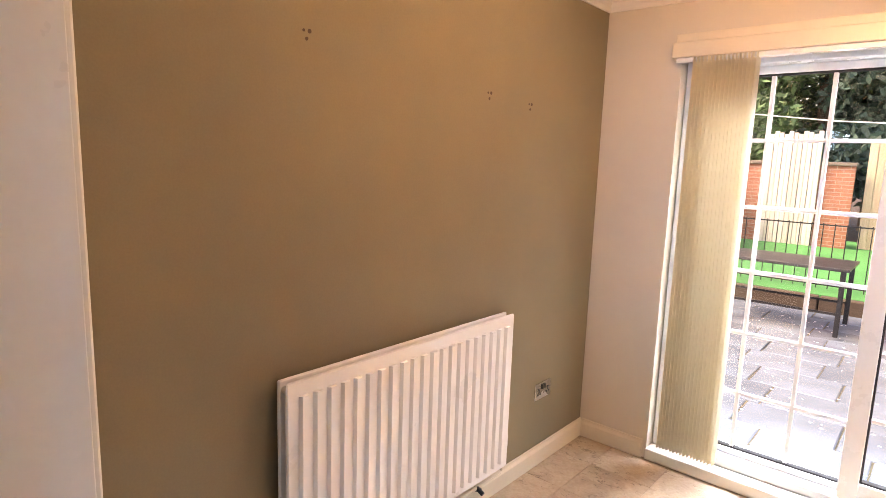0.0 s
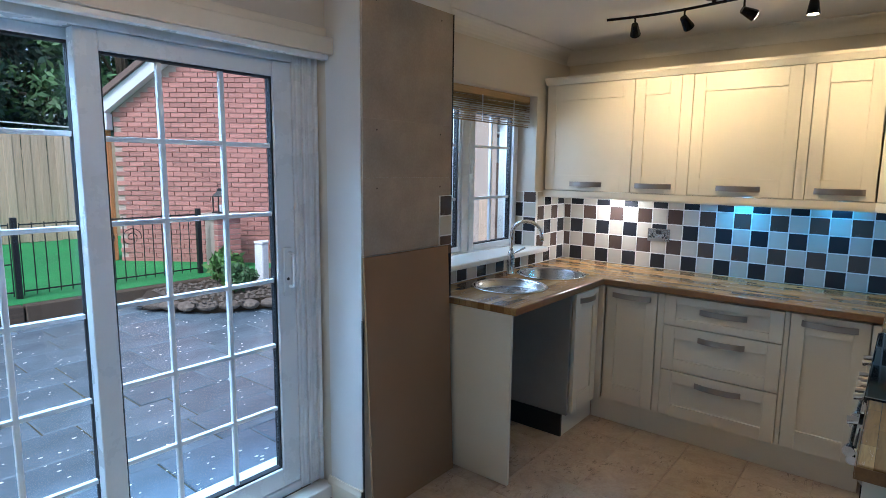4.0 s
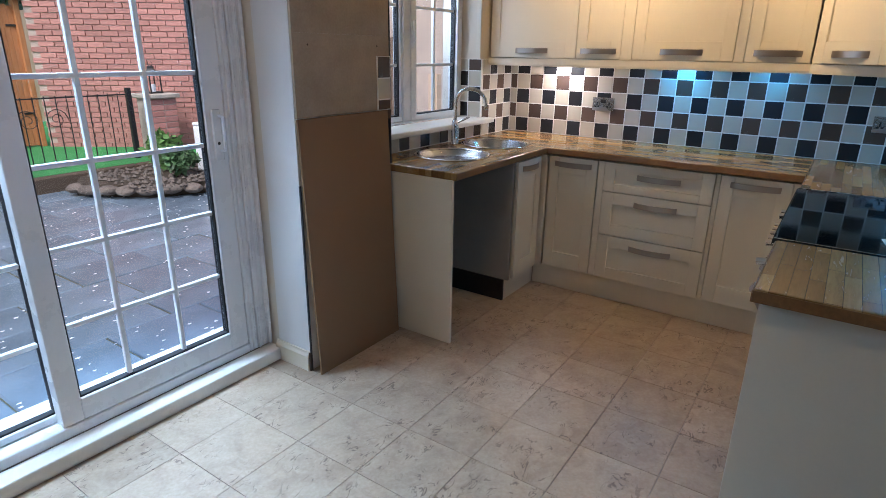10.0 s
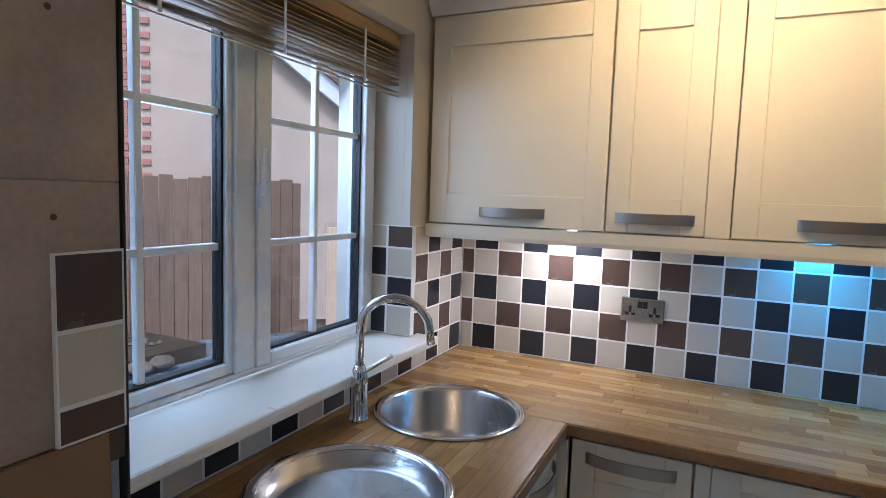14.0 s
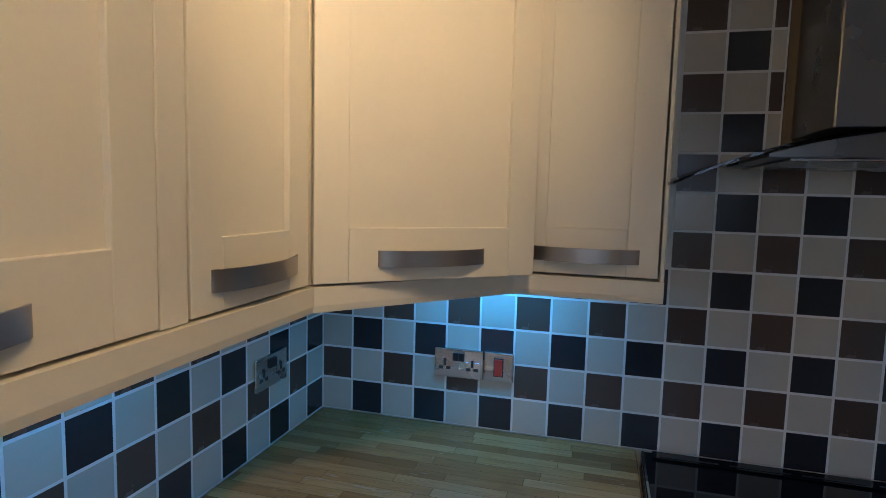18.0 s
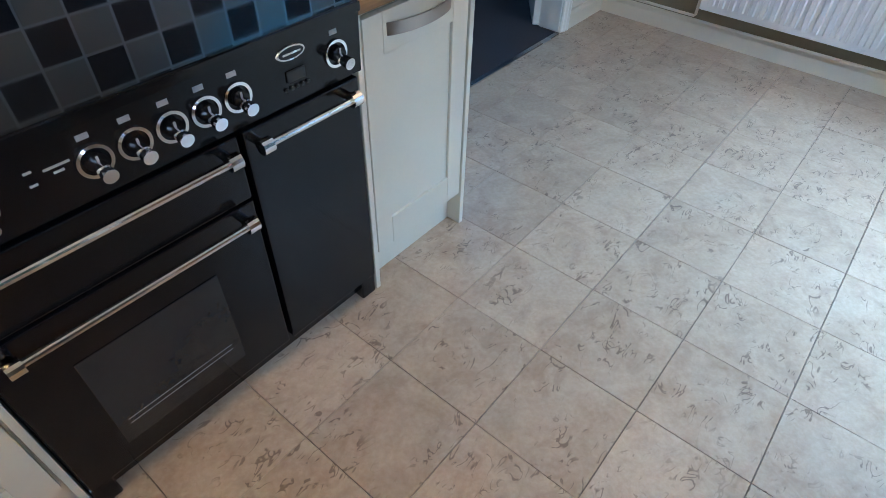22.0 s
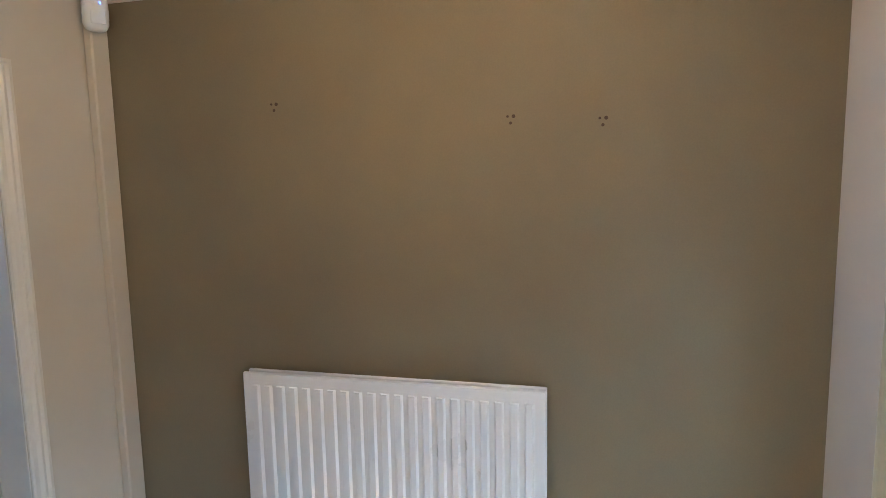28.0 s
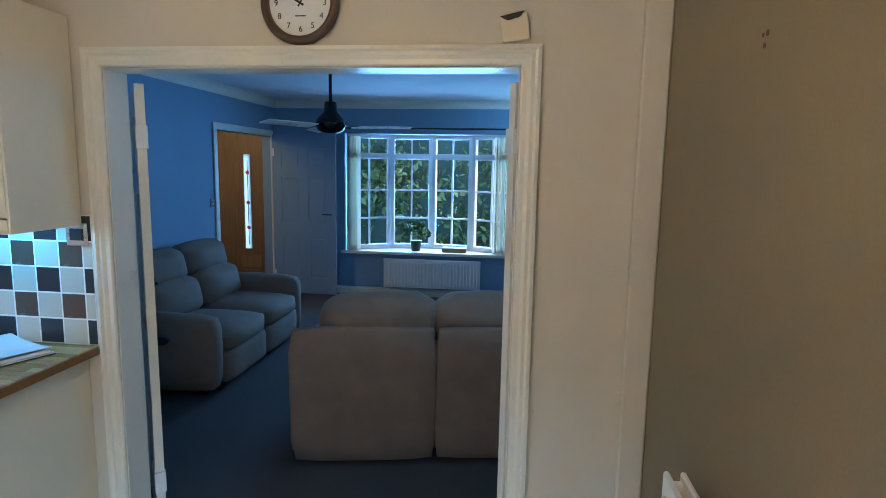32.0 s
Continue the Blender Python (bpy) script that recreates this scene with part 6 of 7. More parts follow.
def panel_door(w, h):
    """A six-panel leaf facing -y from the origin, hinged at x = 0: the pierced slab and its raised panels."""
    rails = ((0, 0.2), (0.72, 0.88), (1.46, 1.56), (h - 0.12, h))
    holes = [(x0, x1, z0, z1) for (_, z0), (z1, _) in zip(rails, rails[1:]) for x0, x1 in ((0.11, w / 2 - 0.05), (w / 2 + 0.05, w - 0.11))]
    fields = []
    for x0, x1, z0, z1 in holes:
        b = box(x0 + 0.0005, -0.026, z0 + 0.0005, x1 - 0.0005, -0.009, z1 - 0.0005)
        fields.append(box(x0 + 0.03, -0.031, z0 + 0.03, x1 - 0.03, -0.004, z1 - 0.03, 0.005, b))
    return wall_with_holes(0, w, 0, h, -0.035, 0, holes), fields


def leaf(name, x, y, rz, w, h, label, m=None):
    d = thing(name, x, y, 0.012, rz, label, "door", kind="structure")
    slab_, fields = panel_door(w, h)
    lf = part("leaf", slab_, m or TRIM, d)
    for b in fields:
        part("raised_panel", b, m or TRIM, lf)
    for z in (0.2, h - 0.25):
        part("hinge", box(-0.012, -0.04, z, 0.02, 0.004, z + 0.09, 0.002), UPVC, d, "painted hinge")
    for s_ in (-1, 1):
        part("door_handle", rod((w - 0.055, -0.0175, 1.0), (w - 0.055, -0.0175 + s_ * 0.06, 1.0), 0.011, 10, bm=rod((w - 0.06, -0.0175 + s_ * 0.058, 1.0), (w - 0.16, -0.0175 + s_ * 0.058, 1.0), 0.009, 10)), BLACKPLASTIC, d, "dark lever handle")
    return d


leaf("door_2", DW[1] - 0.012, -0.165, -53, 0.72, 1.90, "white panelled door folded open into the living room")
leaf("door_3", DW[0] + 0.035, -0.165, -143, 0.56, 1.90, "white panelled door folded open beside the navy wall")
leaf("door_4", LX1 - 0.025, -4.925, 178, 0.80, 1.95, "blue panelled hall door standing open along the front wall", BLUE)
ha = thing("trim", LX1, -4.17, 0, 0, "white gloss architrave of the hall doorway", "architrave", kind="structure")
for y0, y1, z0, z1 in ((-3.57, -3.50, 0, 2.015), (-4.95, -4.88, 0, 2.015), (-4.88, -3.57, 1.945, 2.015)):
    part("jamb", box(LX1 - 0.018, y0, z0, LX1 - 0.0005, y1, z1, 0.003), TRIM, ha, "", True)
fd = thing("door_5", -0.5, LY - 0.05, 0, 0, "brown oak front door with a tall stained glass strip", "front door", kind="structure")
part("leaf", wall_with_holes(-0.81, 0.01, 0.01, 2.0, LY - 0.07, LY - 0.02, [(-0.612, -0.515, 0.53, 1.73)]), OAK, fd, "", True)
for z0, z1 in ((0.10, 0.26), (0.29, 0.45)):
    part("raised_panel", box(-0.74, LY - 0.021, z0, -0.46, LY - 0.012, z1, 0.006), OAK, fd, "", True)
FROST = frosted("frosted_glass", (0.86, 0.92, 0.95))
part("glass_strip", box(-0.612, LY - 0.05, 0.53, -0.515, LY - 0.044, 1.73), FROST, fd, "pale glass strip", True)
for z in (0.80, 1.12, 1.50):
    part("red_flower", turned(lathe([(0, 0), (0.025, 0.002), (0, 0.006)], 12), Matrix.Translation((-0.563, LY - 0.0435, z)) @ Matrix.Rotation(radians(-90), 4, "X")), RED, fd, "red glass flower", True)
part("stem_line", rod((-0.563, LY - 0.0425, 0.58), (-0.563, LY - 0.0425, 1.66), 0.004, 6), IRON, fd, "dark leading", True)
hall_lamp = thing("hall_lamp", -0.3, -3.6, ZC - 0.1, 0, "small warm hall ceiling lamp", "lamp")
part("shade", lathe([(0, -0.08), (0.10, -0.06), (0.13, 0.0), (0.13, 0.06), (0, 0.06)], 24), glow("warm_shade", (1.0, 0.62, 0.28), 6.0), hall_lamp)
lamp("hall_light", "POINT", 3, (1.0, 0.72, 0.42), Matrix.Translation((-0.3, -3.6, ZC - 0.3)), 0.08)

# wall lamps and fireplace
COLDGLOW = glow("cold_lamp_glass", (0.32, 0.68, 1.0), 5.5)
for y in (-0.91, -4.25):
    wl = thing("wall_lamp", LX0, y, 1.835, 90, "tapered glass wall lamp glowing icy blue", "wall lamp", "living room wall lamps")
    part("back_plate", box(-0.04, -0.012, 0.05, 0.04, -0.0005, 0.20, 0.002), STEEL, wl)
    bm = bmesh.new()
    lo = [bm.verts.new(v) for v in ((-0.055, -0.02, 0), (0.055, -0.02, 0), (0.045, -0.08, 0), (-0.045, -0.08, 0))]
    hi = [bm.verts.new(v) for v in ((-0.085, -0.02, 0.27), (0.085, -0.02, 0.27), (0.075, -0.12, 0.27), (-0.075, -0.12, 0.27))]
    bm.faces.new(lo[::-1]), bm.faces.new(hi)
    for i in range(4):
        bm.faces.new((lo[i], lo[(i + 1) % 4], hi[(i + 1) % 4], hi[i]))
    bmesh.ops.recalc_face_normals(bm, faces=bm.faces[:])
    part("shade", bm, COLDGLOW, wl, "icy blue glowing glass shade")
    lamp("wall_lamp_light", "POINT", 2.2, (0.30, 0.62, 1.0), Matrix.Translation((LX0 + 0.22, y, 2.0)), 0.06)
mant = thing("fireplace", LX0, -2.55, 0, 90, "white fire surround with a mantel shelf on the navy wall", "fireplace")
part("mantel_shelf", box(-0.72, -0.22, 1.11, 0.72, -0.0005, 1.155, 0.006), TRIM, mant)
for x in (-0.62, 0.50):
    part("pilaster", box(x, -0.14, 0.0045, x + 0.14, -0.0005, 1.1095, 0.004), TRIM, mant)
part("frieze", box(-0.48, -0.12, 0.86, 0.50, -0.0005, 1.1095, 0.003), TRIM, mant)
part("fire_back", box(-0.48, -0.05, 0.0045, 0.50, -0.0005, 0.8595), BLACKPLASTIC, mant, "dark hearth opening")
sw = thing("light_switch", LX1, -3.45, 1.22, -90, "dark metal light switch on the blue wall", "switch")
part("plate", box(-0.043, -0.008, -0.043, 0.043, -0.0005, 0.043, 0.002), BLACKPLASTIC, sw)
part("rocker", box(-0.010, -0.012, -0.016, 0.010, -0.0082, 0.016, 0.001), STEEL, sw)
# hedge beyond the bow window
hedge = thing("hedge", -2.8, -8.6, -0.16, 0, "dense green hedge beyond the bow window", "hedge")
rg = random.Random(9)
lobes = [(rg.uniform(-5, 5), rg.uniform(-0.5, 0.5), rg.uniform(0.2, 3.6), rg.uniform(0.45, 0.8)) for _ in range(75)]
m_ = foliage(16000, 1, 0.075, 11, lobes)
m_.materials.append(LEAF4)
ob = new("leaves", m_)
ob.parent = hedge
# box behind the leaves; its dark green stands for the shade inside
part("core", box(-5.2, -0.25, 0, 5.2, 0.15, 3.2), LEAF, hedge, "plain core box, the shade between the leaves put into its dark green")
for x in (-4, -2, 0, 2, 4):
    part("stem", tube([(x, 0, 0), (x + 0.1, 0, 1.5), (x - 0.1, 0, 2.8)], 0.05, 6), BARK, hedge)

# ---- dining area ----
radiator(XG, 0.594, 0.185, 90, 1.134, 0.700, "white double-panel radiator on the sage wall", 21, True)
pip = thing("radiator_pipes", XG, 0.6, 0.1, 0, "painted heating pipes running along the skirting", "pipes")
px = XG + 0.035
part("pipe", tube([(px, 0.035, 0.125), (px, 0.50, 0.125), (px, 0.565, 0.125), (px, 0.572, 0.135), (px, 0.572, 0.24)], 0.008, 8), GLOSS, pip, "", True)
part("pipe", tube([(px, 0.60, 0.105), (px, 1.60, 0.112), (px, 1.765, 0.115), (px, 1.772, 0.125), (px, 1.772, 0.23)], 0.008, 8), GLOSS, pip, "", True)
part("lockshield", rod((px, 0.572, 0.225), (px, 0.572, 0.275), 0.013, 12), UPVC, pip, "white lockshield valve", True)
part("tail", rod((px, 0.572, 0.235), (px, 0.592, 0.235), 0.009, 10), CHROME, pip, "", True)
part("tail", rod((px, 1.772, 0.235), (px, 1.738, 0.235), 0.009, 10), CHROME, pip, "", True)
part("thermostat_head", turned(lathe([(0.012, 0), (0.018, 0.005), (0.023, 0.015), (0.023, 0.065), (0.019, 0.075), (0, 0.075)], 20), Matrix.Translation((px, 1.772, 0.23))), UPVC, pip, "white thermostatic valve head", True)
part("drain_cock", rod((px, 1.59, 0.112), (px + 0.035, 1.59, 0.095), 0.010, 10, bm=rod((px, 1.585, 0.11), (px, 1.61, 0.095), 0.012, 10)), BLACKPLASTIC, pip, "black drain cock", True)


def socket(x, y, z, rz, label, plate=None, switched=True):
    """A British double socket facing -y in its own axes."""
    s = thing("socket", x, y, z, rz, label, "socket", "double sockets")
    part("plate", box(-0.073, -0.008, -0.043, 0.073, -0.0005, 0.043, 0.003, seg=2), plate or STEEL, s)
    for sx in (-1, 1):
        cx = sx * 0.041
        part("outlet", box(cx - 0.020, -0.0092, -0.024, cx + 0.020, -0.0082, 0.006, 0.0004), plate or STEEL, s, "socket insert")
        for dx, dz, w, h in ((0, 0.002, 0.004, 0.011), (-0.011, -0.015, 0.0065, 0.0045), (0.011, -0.015, 0.0065, 0.0045)):
            part("pin_slot", box(cx + dx - w, -0.0100, dz - h, cx + dx + w, -0.0093, dz + h), BLACKPLASTIC, s, "dark pin slot")
    for sx in (-1, 1):
        part("rocker", box(sx * 0.0086 - 0.0084, -0.013, 0.008, sx * 0.0086 + 0.0084, -0.0082, 0.032, 0.001), BLACKPLASTIC, s, "black rocker switch")
    for sx in (-1, 1):
        part("screw", rod((sx * 0.060, -0.0082, 0), (sx * 0.060, -0.0095, 0), 0.004, 10), CHROME, s)
    return s


socket(XG, 2.15, 0.395, 90, "steel double socket with black inserts low on the sage wall")
socket(0.0, 1.850, 1.135, -90, "polished steel double socket on the tiled splashback")
socket(0.0, 0.300, 1.118, -90, "polished steel double socket beside the corner")
socket(-0.440, 0.0, 1.098, 180, "steel double socket on the tiles beside the cooker switch")
ck = thing("cooker_switch", -0.558, 0.0, 1.098, 180, "steel cooker switch plate with a red rocker", "switch")
part("plate", box(-0.043, -0.008, -0.043, 0.043, -0.0005, 0.043, 0.003, seg=2), STEEL, ck)
part("rocker", box(-0.011, -0.014, -0.024, 0.011, -0.0082, 0.024, 0.001), RED, ck, "red rocker switch")
part("rocker_frame", box(-0.014, -0.0095, -0.027, 0.014, -0.0081, 0.027), BLACKPLASTIC, ck)
for sx in (-1, 1):
    part("screw", rod((sx * 0.031, -0.0082, 0), (sx * 0.031, -0.0095, 0), 0.004, 10), CHROME, ck)
th = thing("single_switch", -2.287, 0.0, 1.338, 180, "steel fused switch plate with a black centre", "switch")
part("plate", box(-0.043, -0.008, -0.043, 0.043, -0.0005, 0.043, 0.003, seg=2), STEEL, th)
part("insert", box(-0.026, -0.012, -0.022, 0.026, -0.0082, 0.022, 0.001), BLACKPLASTIC, th)

# wall clock above the doorway
RIM = plank_wood("dark_clock_rim", (0.09, 0.05, 0.035), "x", 0.35)
cl = thing("wall_clock", -3.168, -0.008, 2.150, 180, "round wall clock with a dark rim and white dial", "clock")
upright = Matrix.Rotation(radians(90), 4, "X")
part("rim", turned(lathe([(0.118, 0), (0.145, 0.004), (0.150, 0.018), (0.142, 0.034), (0.128, 0.040), (0.119, 0.030), (0.118, 0.012)], 48), upright), RIM, cl, "dark brown rim", smooth=True)
part("dial", turned(lathe([(0, 0.001), (0.119, 0.001), (0.119, 0.012), (0, 0.012)], 48), upright), PAPER, cl, "white dial")


def lettering(name, text, size, m, parent, at, material, depth=0.0008, **tags):
    cu = bpy.data.curves.new(name, "FONT")
    cu.body, cu.size, cu.align_x, cu.align_y, cu.extrude = text, size, "CENTER", "CENTER", depth
    tmp = new("tmp_text", cu)
    dg = bpy.context.evaluated_depsgraph_get()
    me = bpy.data.meshes.new_from_object(tmp.evaluated_get(dg))
    bpy.data.objects.remove(tmp)
    me.materials.append(material)
    ob = new(name, me)
    ob.parent = parent
    ob.matrix_local = m @ at if at is not None else m
    return ob


for n in range(1, 13):
    a = radians(90 - 30 * n)
    lettering("numeral", str(n), 0.030, pose(0.092 * math.cos(a), -0.0135, 0.092 * math.sin(a), 90, 0, 0), cl, None, BLACKPLASTIC)
for ang, l, w in ((-58, 0.055, 0.004), (32, 0.085, 0.003)):
    part("pointer", turned(box(-w, -0.0165, -0.015, w, -0.0155, l), Matrix.Rotation(radians(ang), 4, "Y")), BLACKPLASTIC, cl, "black clock pointer")
part("pivot", rod((0, -0.0125, 0), (0, -0.019, 0), 0.005, 12), BLACKPLASTIC, cl)
part("brand_bar", box(-0.020, -0.0135, -0.047, 0.020, -0.0125, -0.043), BLACKPLASTIC, cl, "small dark maker's mark")
cl.scale = (0.92, 1, 0.92)

# alarm sensor and small bell chime above the doorway
pr = thing("alarm_sensor", -4.315, 0.03, 2.205, 150, "white corner alarm sensor with a blue light", "alarm sensor")
part("body", cushion(-0.040, -0.055, -0.03, 0.040, 0.0, 0.105, 0.004, 0.022), UPVC, pr, smooth=True)
part("lens", box(-0.026, -0.060, -0.010, 0.026, -0.053, 0.045, 0.002), PAPER, pr, "pale lens")
part("indicator", box(-0.012, -0.060, 0.062, 0.012, -0.054, 0.070), glow("blue_indicator", (0.08, 0.2, 1.0), 3.0), pr, "blue indicator light")
cb = thing("wall_holder", -3.895, -0.008, 2.020, 180, "small cream card holder leaning above the architrave", "holder")
part("back", turned(box(-0.045, -0.020, 0.0, 0.045, -0.016, 0.085, 0.002), pose(0, 0, 0, 0, -8, 0)), GLOSS, cb)
part("mouth", turned(prism([(-0.044, 0.083), (0.036, 0.090), (0.02, 0.073), (-0.02, 0.068)], -0.024, -0.0205, "y"), pose(0, 0, 0, 0, -8, 0)), BLACKPLASTIC, cb, "dark curved slot")

# filled screw holes on the sage wall
for y, z in ((0.731, 1.868), (1.603, 1.786), (1.901, 1.768)):
    hb = thing("screw_holes", XG, y, z, 90, "torn screw holes in the sage paint", "wall damage")
    for k in range(3):
        part("plug", turned(rod((0, -0.0015, 0), (0, 0.004, 0), 0.0045 + 0.001 * k, 8), Matrix.Translation((0.010 * (k - 1) * (1 if k != 1 else 0), 0, 0.012 - 0.022 * (k == 1)))), GATEDARK, hb, "filler and wall plug")

# sink: two round bowls and a swan-neck tap
sk = thing("sink_bowl", BOWLS[1][0], BOWLS[1][1], WT1, 0, "round stainless steel sink bowl let into the worktop", "sink", "sink and drainer")
part("rim", lathe([(0.193, 0.001), (0.213, 0.001), (0.215, 0.004), (0.208, 0.007), (0.196, 0.006), (0.190, 0.0)], 56), CHROME, sk, smooth=True)
part("bowl", lathe([(0.197, 0.004), (0.186, -0.010), (0.178, -0.13), (0.150, -0.155), (0.04, -0.162), (0.036, -0.166), (0, -0.166)], 56), STEEL, sk, smooth=True)
part("waste", lathe([(0, -0.164), (0.038, -0.164), (0.042, -0.1605), (0.045, -0.163)], 24), CHROME, sk)
sk2 = thing("round_drainer", BOWLS[0][0], BOWLS[0][1], WT1, 0, "shallow round stainless steel drainer beside the sink bowl", "sink", "sink and drainer")
part("rim", lathe([(0.193, 0.001), (0.213, 0.001), (0.215, 0.004), (0.208, 0.007), (0.196, 0.006), (0.190, 0.0)], 56), CHROME, sk2, smooth=True)
part("tray", lathe([(0.197, 0.004), (0.186, -0.008), (0.175, -0.030), (0.155, -0.036), (0.035, -0.042), (0, -0.042)], 56), STEEL, sk2, smooth=True)
w_ = part("waste", lathe([(0, -0.036), (0.028, -0.036), (0.034, -0.039), (0.036, -0.042)], 24), CHROME, sk2)
for k in range(6):
    a = k * math.pi / 3
    part("waste_hole", rod((0.017 * math.cos(a), 0.017 * math.sin(a), -0.0362), (0.017 * math.cos(a), 0.017 * math.sin(a), -0.0355), 0.0045, 8), BLACKPLASTIC, w_, "dark drain hole")
tp = thing("mixer_tap", -0.868, 2.462, WT1, 0, "chrome swan-neck mixer tap behind the sink", "tap")
part("base", lathe([(0, 0), (0.028, 0), (0.028, 0.006), (0.024, 0.012), (0.024, 0.10), (0.020, 0.135), (0.014, 0.15), (0, 0.15)], 24), CHROME, tp, smooth=True)
sp = [(0, 0, 0.14), (0, 0, 0.25)] + [(0.035 * (1 - math.cos(a)), -0.085 * (1 - math.cos(a)), 0.25 + 0.085 * math.sin(a)) for a in [k * math.pi / 10 for k in range(1, 10)]] + [(0.070, -0.170, 0.25), (0.072, -0.174, 0.215)]
part("spout", tube(sp, 0.0115, 14), CHROME, tp, smooth=True)
part("lever", rod((0, -0.01, 0.13), (0.075, -0.055, 0.165), 0.006, 10), CHROME, tp, "slim chrome lever")

# papers on the hob and worktop
def sheet(w, h, curl, thick=0.001, n=8):
    bm, rows_ = bmesh.new(), []
    for i in range(n + 1):
        x = -w / 2 + w * i / n
        z = curl * (2 * x / w) ** 2
        rows_.append([bm.verts.new((x, -h / 2, z)), bm.verts.new((x, h / 2, z)), bm.verts.new((x, h / 2, z + thick)), bm.verts.new((x, -h / 2, z + thick))])
    for a, b in zip(rows_, rows_[1:]):
        for k in range(4):
            bm.faces.new((a[k], b[k], b[(k + 1) % 4], a[(k + 1) % 4]))
    bm.faces.new(rows_[0]), bm.faces.new(rows_[-1][::-1])
    bmesh.ops.recalc_face_normals(bm, faces=bm.faces[:])
    return bm


p1 = solid("paper_sheet", sheet(0.21, 0.15, 0.006), PAPER, "loose sheet of white paper lying on the hob", "paper")
p1.matrix_world = pose(-1.765, 0.235, 0.9135, 0, 0, 12)
wal = thing("document_wallet", -2.07, 0.16, WT1 + 0.001, -24, "clear plastic wallet of papers on the worktop", "papers")
part("wallet", sheet(0.32, 0.235, 0.004, 0.002), FILM, wal, "crinkled clear plastic wallet")
part("paper_stack", turned(sheet(0.297, 0.21, 0.003, 0.010), Matrix.Translation((0.0, 0, 0.0045))), PAPER, wal, "stack of white papers")
part("cover", turned(sheet(0.31, 0.225, 0.010, 0.001), Matrix.Translation((0.004, 0.004, 0.0165))), FILM, wal, "loose clear cover sheet")

# ---- lamps ----
tl = thing("track_light", -0.93, 1.36, ZC, 0, "dark bronze ceiling track with four small spotlights", "spotlight")
part("ceiling_plate", lathe([(0, -0.001), (0.05, -0.001), (0.05, -0.022), (0.04, -0.028), (0, -0.028)], 24), BLACKSTEEL, tl)
part("stem", rod((0, 0, -0.028), (0, 0, -0.048), 0.010, 10), BLACKSTEEL, tl)
bar = [(0.055 * math.sin(u * math.pi * 2.0) * 0.6, -0.52 + 1.04 * (u + 0.5), -0.050) for u in [k / 20 - 0.5 for k in range(21)]]
part("bar", tube(bar, 0.007, 8), BLACKSTEEL, tl)
BULB = glow("warm_bulb", (1.0, 0.72, 0.38), 30.0)
for y, aim, power, wide in ((0.37, (0.50, 0.14, -0.36), 14, 88), (0.13, (0.5, -0.14, -0.38), 14, 88), (-0.13, (0.46, -0.58, -0.32), 22, 78), (-0.40, (0.06, 0.0, -1.0), 13, 88)):
    hd_ = part("lamp_arm", rod((0.0, y, -0.050), (0.0, y, -0.095), 0.005, 8), BLACKSTEEL, tl)
    a = Vector(aim).normalized()
    o = Vector((0.0, y, -0.10))
    part("lamp_head", rod(o - a * 0.01, o + a * 0.055, 0.016, 16, 0.027), BLACKSTEEL, hd_, "small bronze spot head")
    part("bulb", rod(o + a * 0.0555, o + a * 0.058, 0.021, 16), BULB, hd_, "lit warm bulb")
    at = Vector((-0.93, 1.36, ZC)) + o + a * 0.075
    lamp("spot_light", "SPOT", power, WARM, look(at, at + a), 0.02, spot=wide, blend=1.0)
chan = thing("ceiling_lamp", -3.35, 1.45, ZC, 0, "sprig ceiling lamp of curled chrome wires with tiny glowing bulbs", "ceiling lamp")
part("ceiling_plate", lathe([(0, -0.001), (0.07, -0.001), (0.07, -0.018), (0.05, -0.03), (0, -0.03)], 28), CHROME, chan)
rg = random.Random(4)
for k in range(44):
    a, r, dz = rg.uniform(0, 6.28), rg.uniform(0.10, 0.27), rg.uniform(-0.03, 0.08)
    c_, s_ = math.cos(a), math.sin(a)
    part("wire", tube([(0.02 * c_, 0.02 * s_, -0.03), (0.5 * r * c_, 0.5 * r * s_, -0.06 - dz * 0.2), (r * math.cos(a + 0.3), r * math.sin(a + 0.3), -0.09 - dz), (r * 1.15 * math.cos(a + 0.6), r * 1.15 * math.sin(a + 0.6), -0.075 - dz * 1.3)], 0.0016, 4), CHROME, chan, "thin curled wire")
for k in range(6):
    a = k * math.pi / 3 + 0.3
    x, y = 0.13 * math.cos(a), 0.13 * math.sin(a)
    part("bulb", turned(lathe([(0, -0.012), (0.009, -0.006), (0.010, 0.004), (0.006, 0.012), (0, 0.014)], 12), Matrix.Translation((x, y, -0.13))), glow("halogen_bulb", (1.0, 0.74, 0.46), 45.0), chan, "small lit halogen bulb")
    part("bulb_holder", rod((x, y, -0.117), (0.4 * x, 0.4 * y, -0.03), 0.004, 6), CHROME, chan)
lamp("chandelier_light", "POINT", 4.0, (1.0, 0.63, 0.30), Matrix.Translation((-3.35, 1.45, ZC - 0.135)), 0.025)
for x, y, rz in ((-0.12, 2.10, 90), (-0.12, 1.34, 90), (-0.12, 0.86, 90), (-0.55, 0.12, 0), (-2.05, 0.12, 0)):
    ul = thing("strip_lamp", x, y, 1.416, rz, "slim under-cabinet strip lamp", "strip lamp", "under-cabinet lamps")
    part("housing", box(-0.19, -0.02, 0.0, 0.19, 0.02, 0.0035, 0.003), UPVC, ul)
    part("diffuser", box(-0.18, -0.015, -0.003, 0.18, 0.015, -0.0002, 0.001), PAPER, ul)

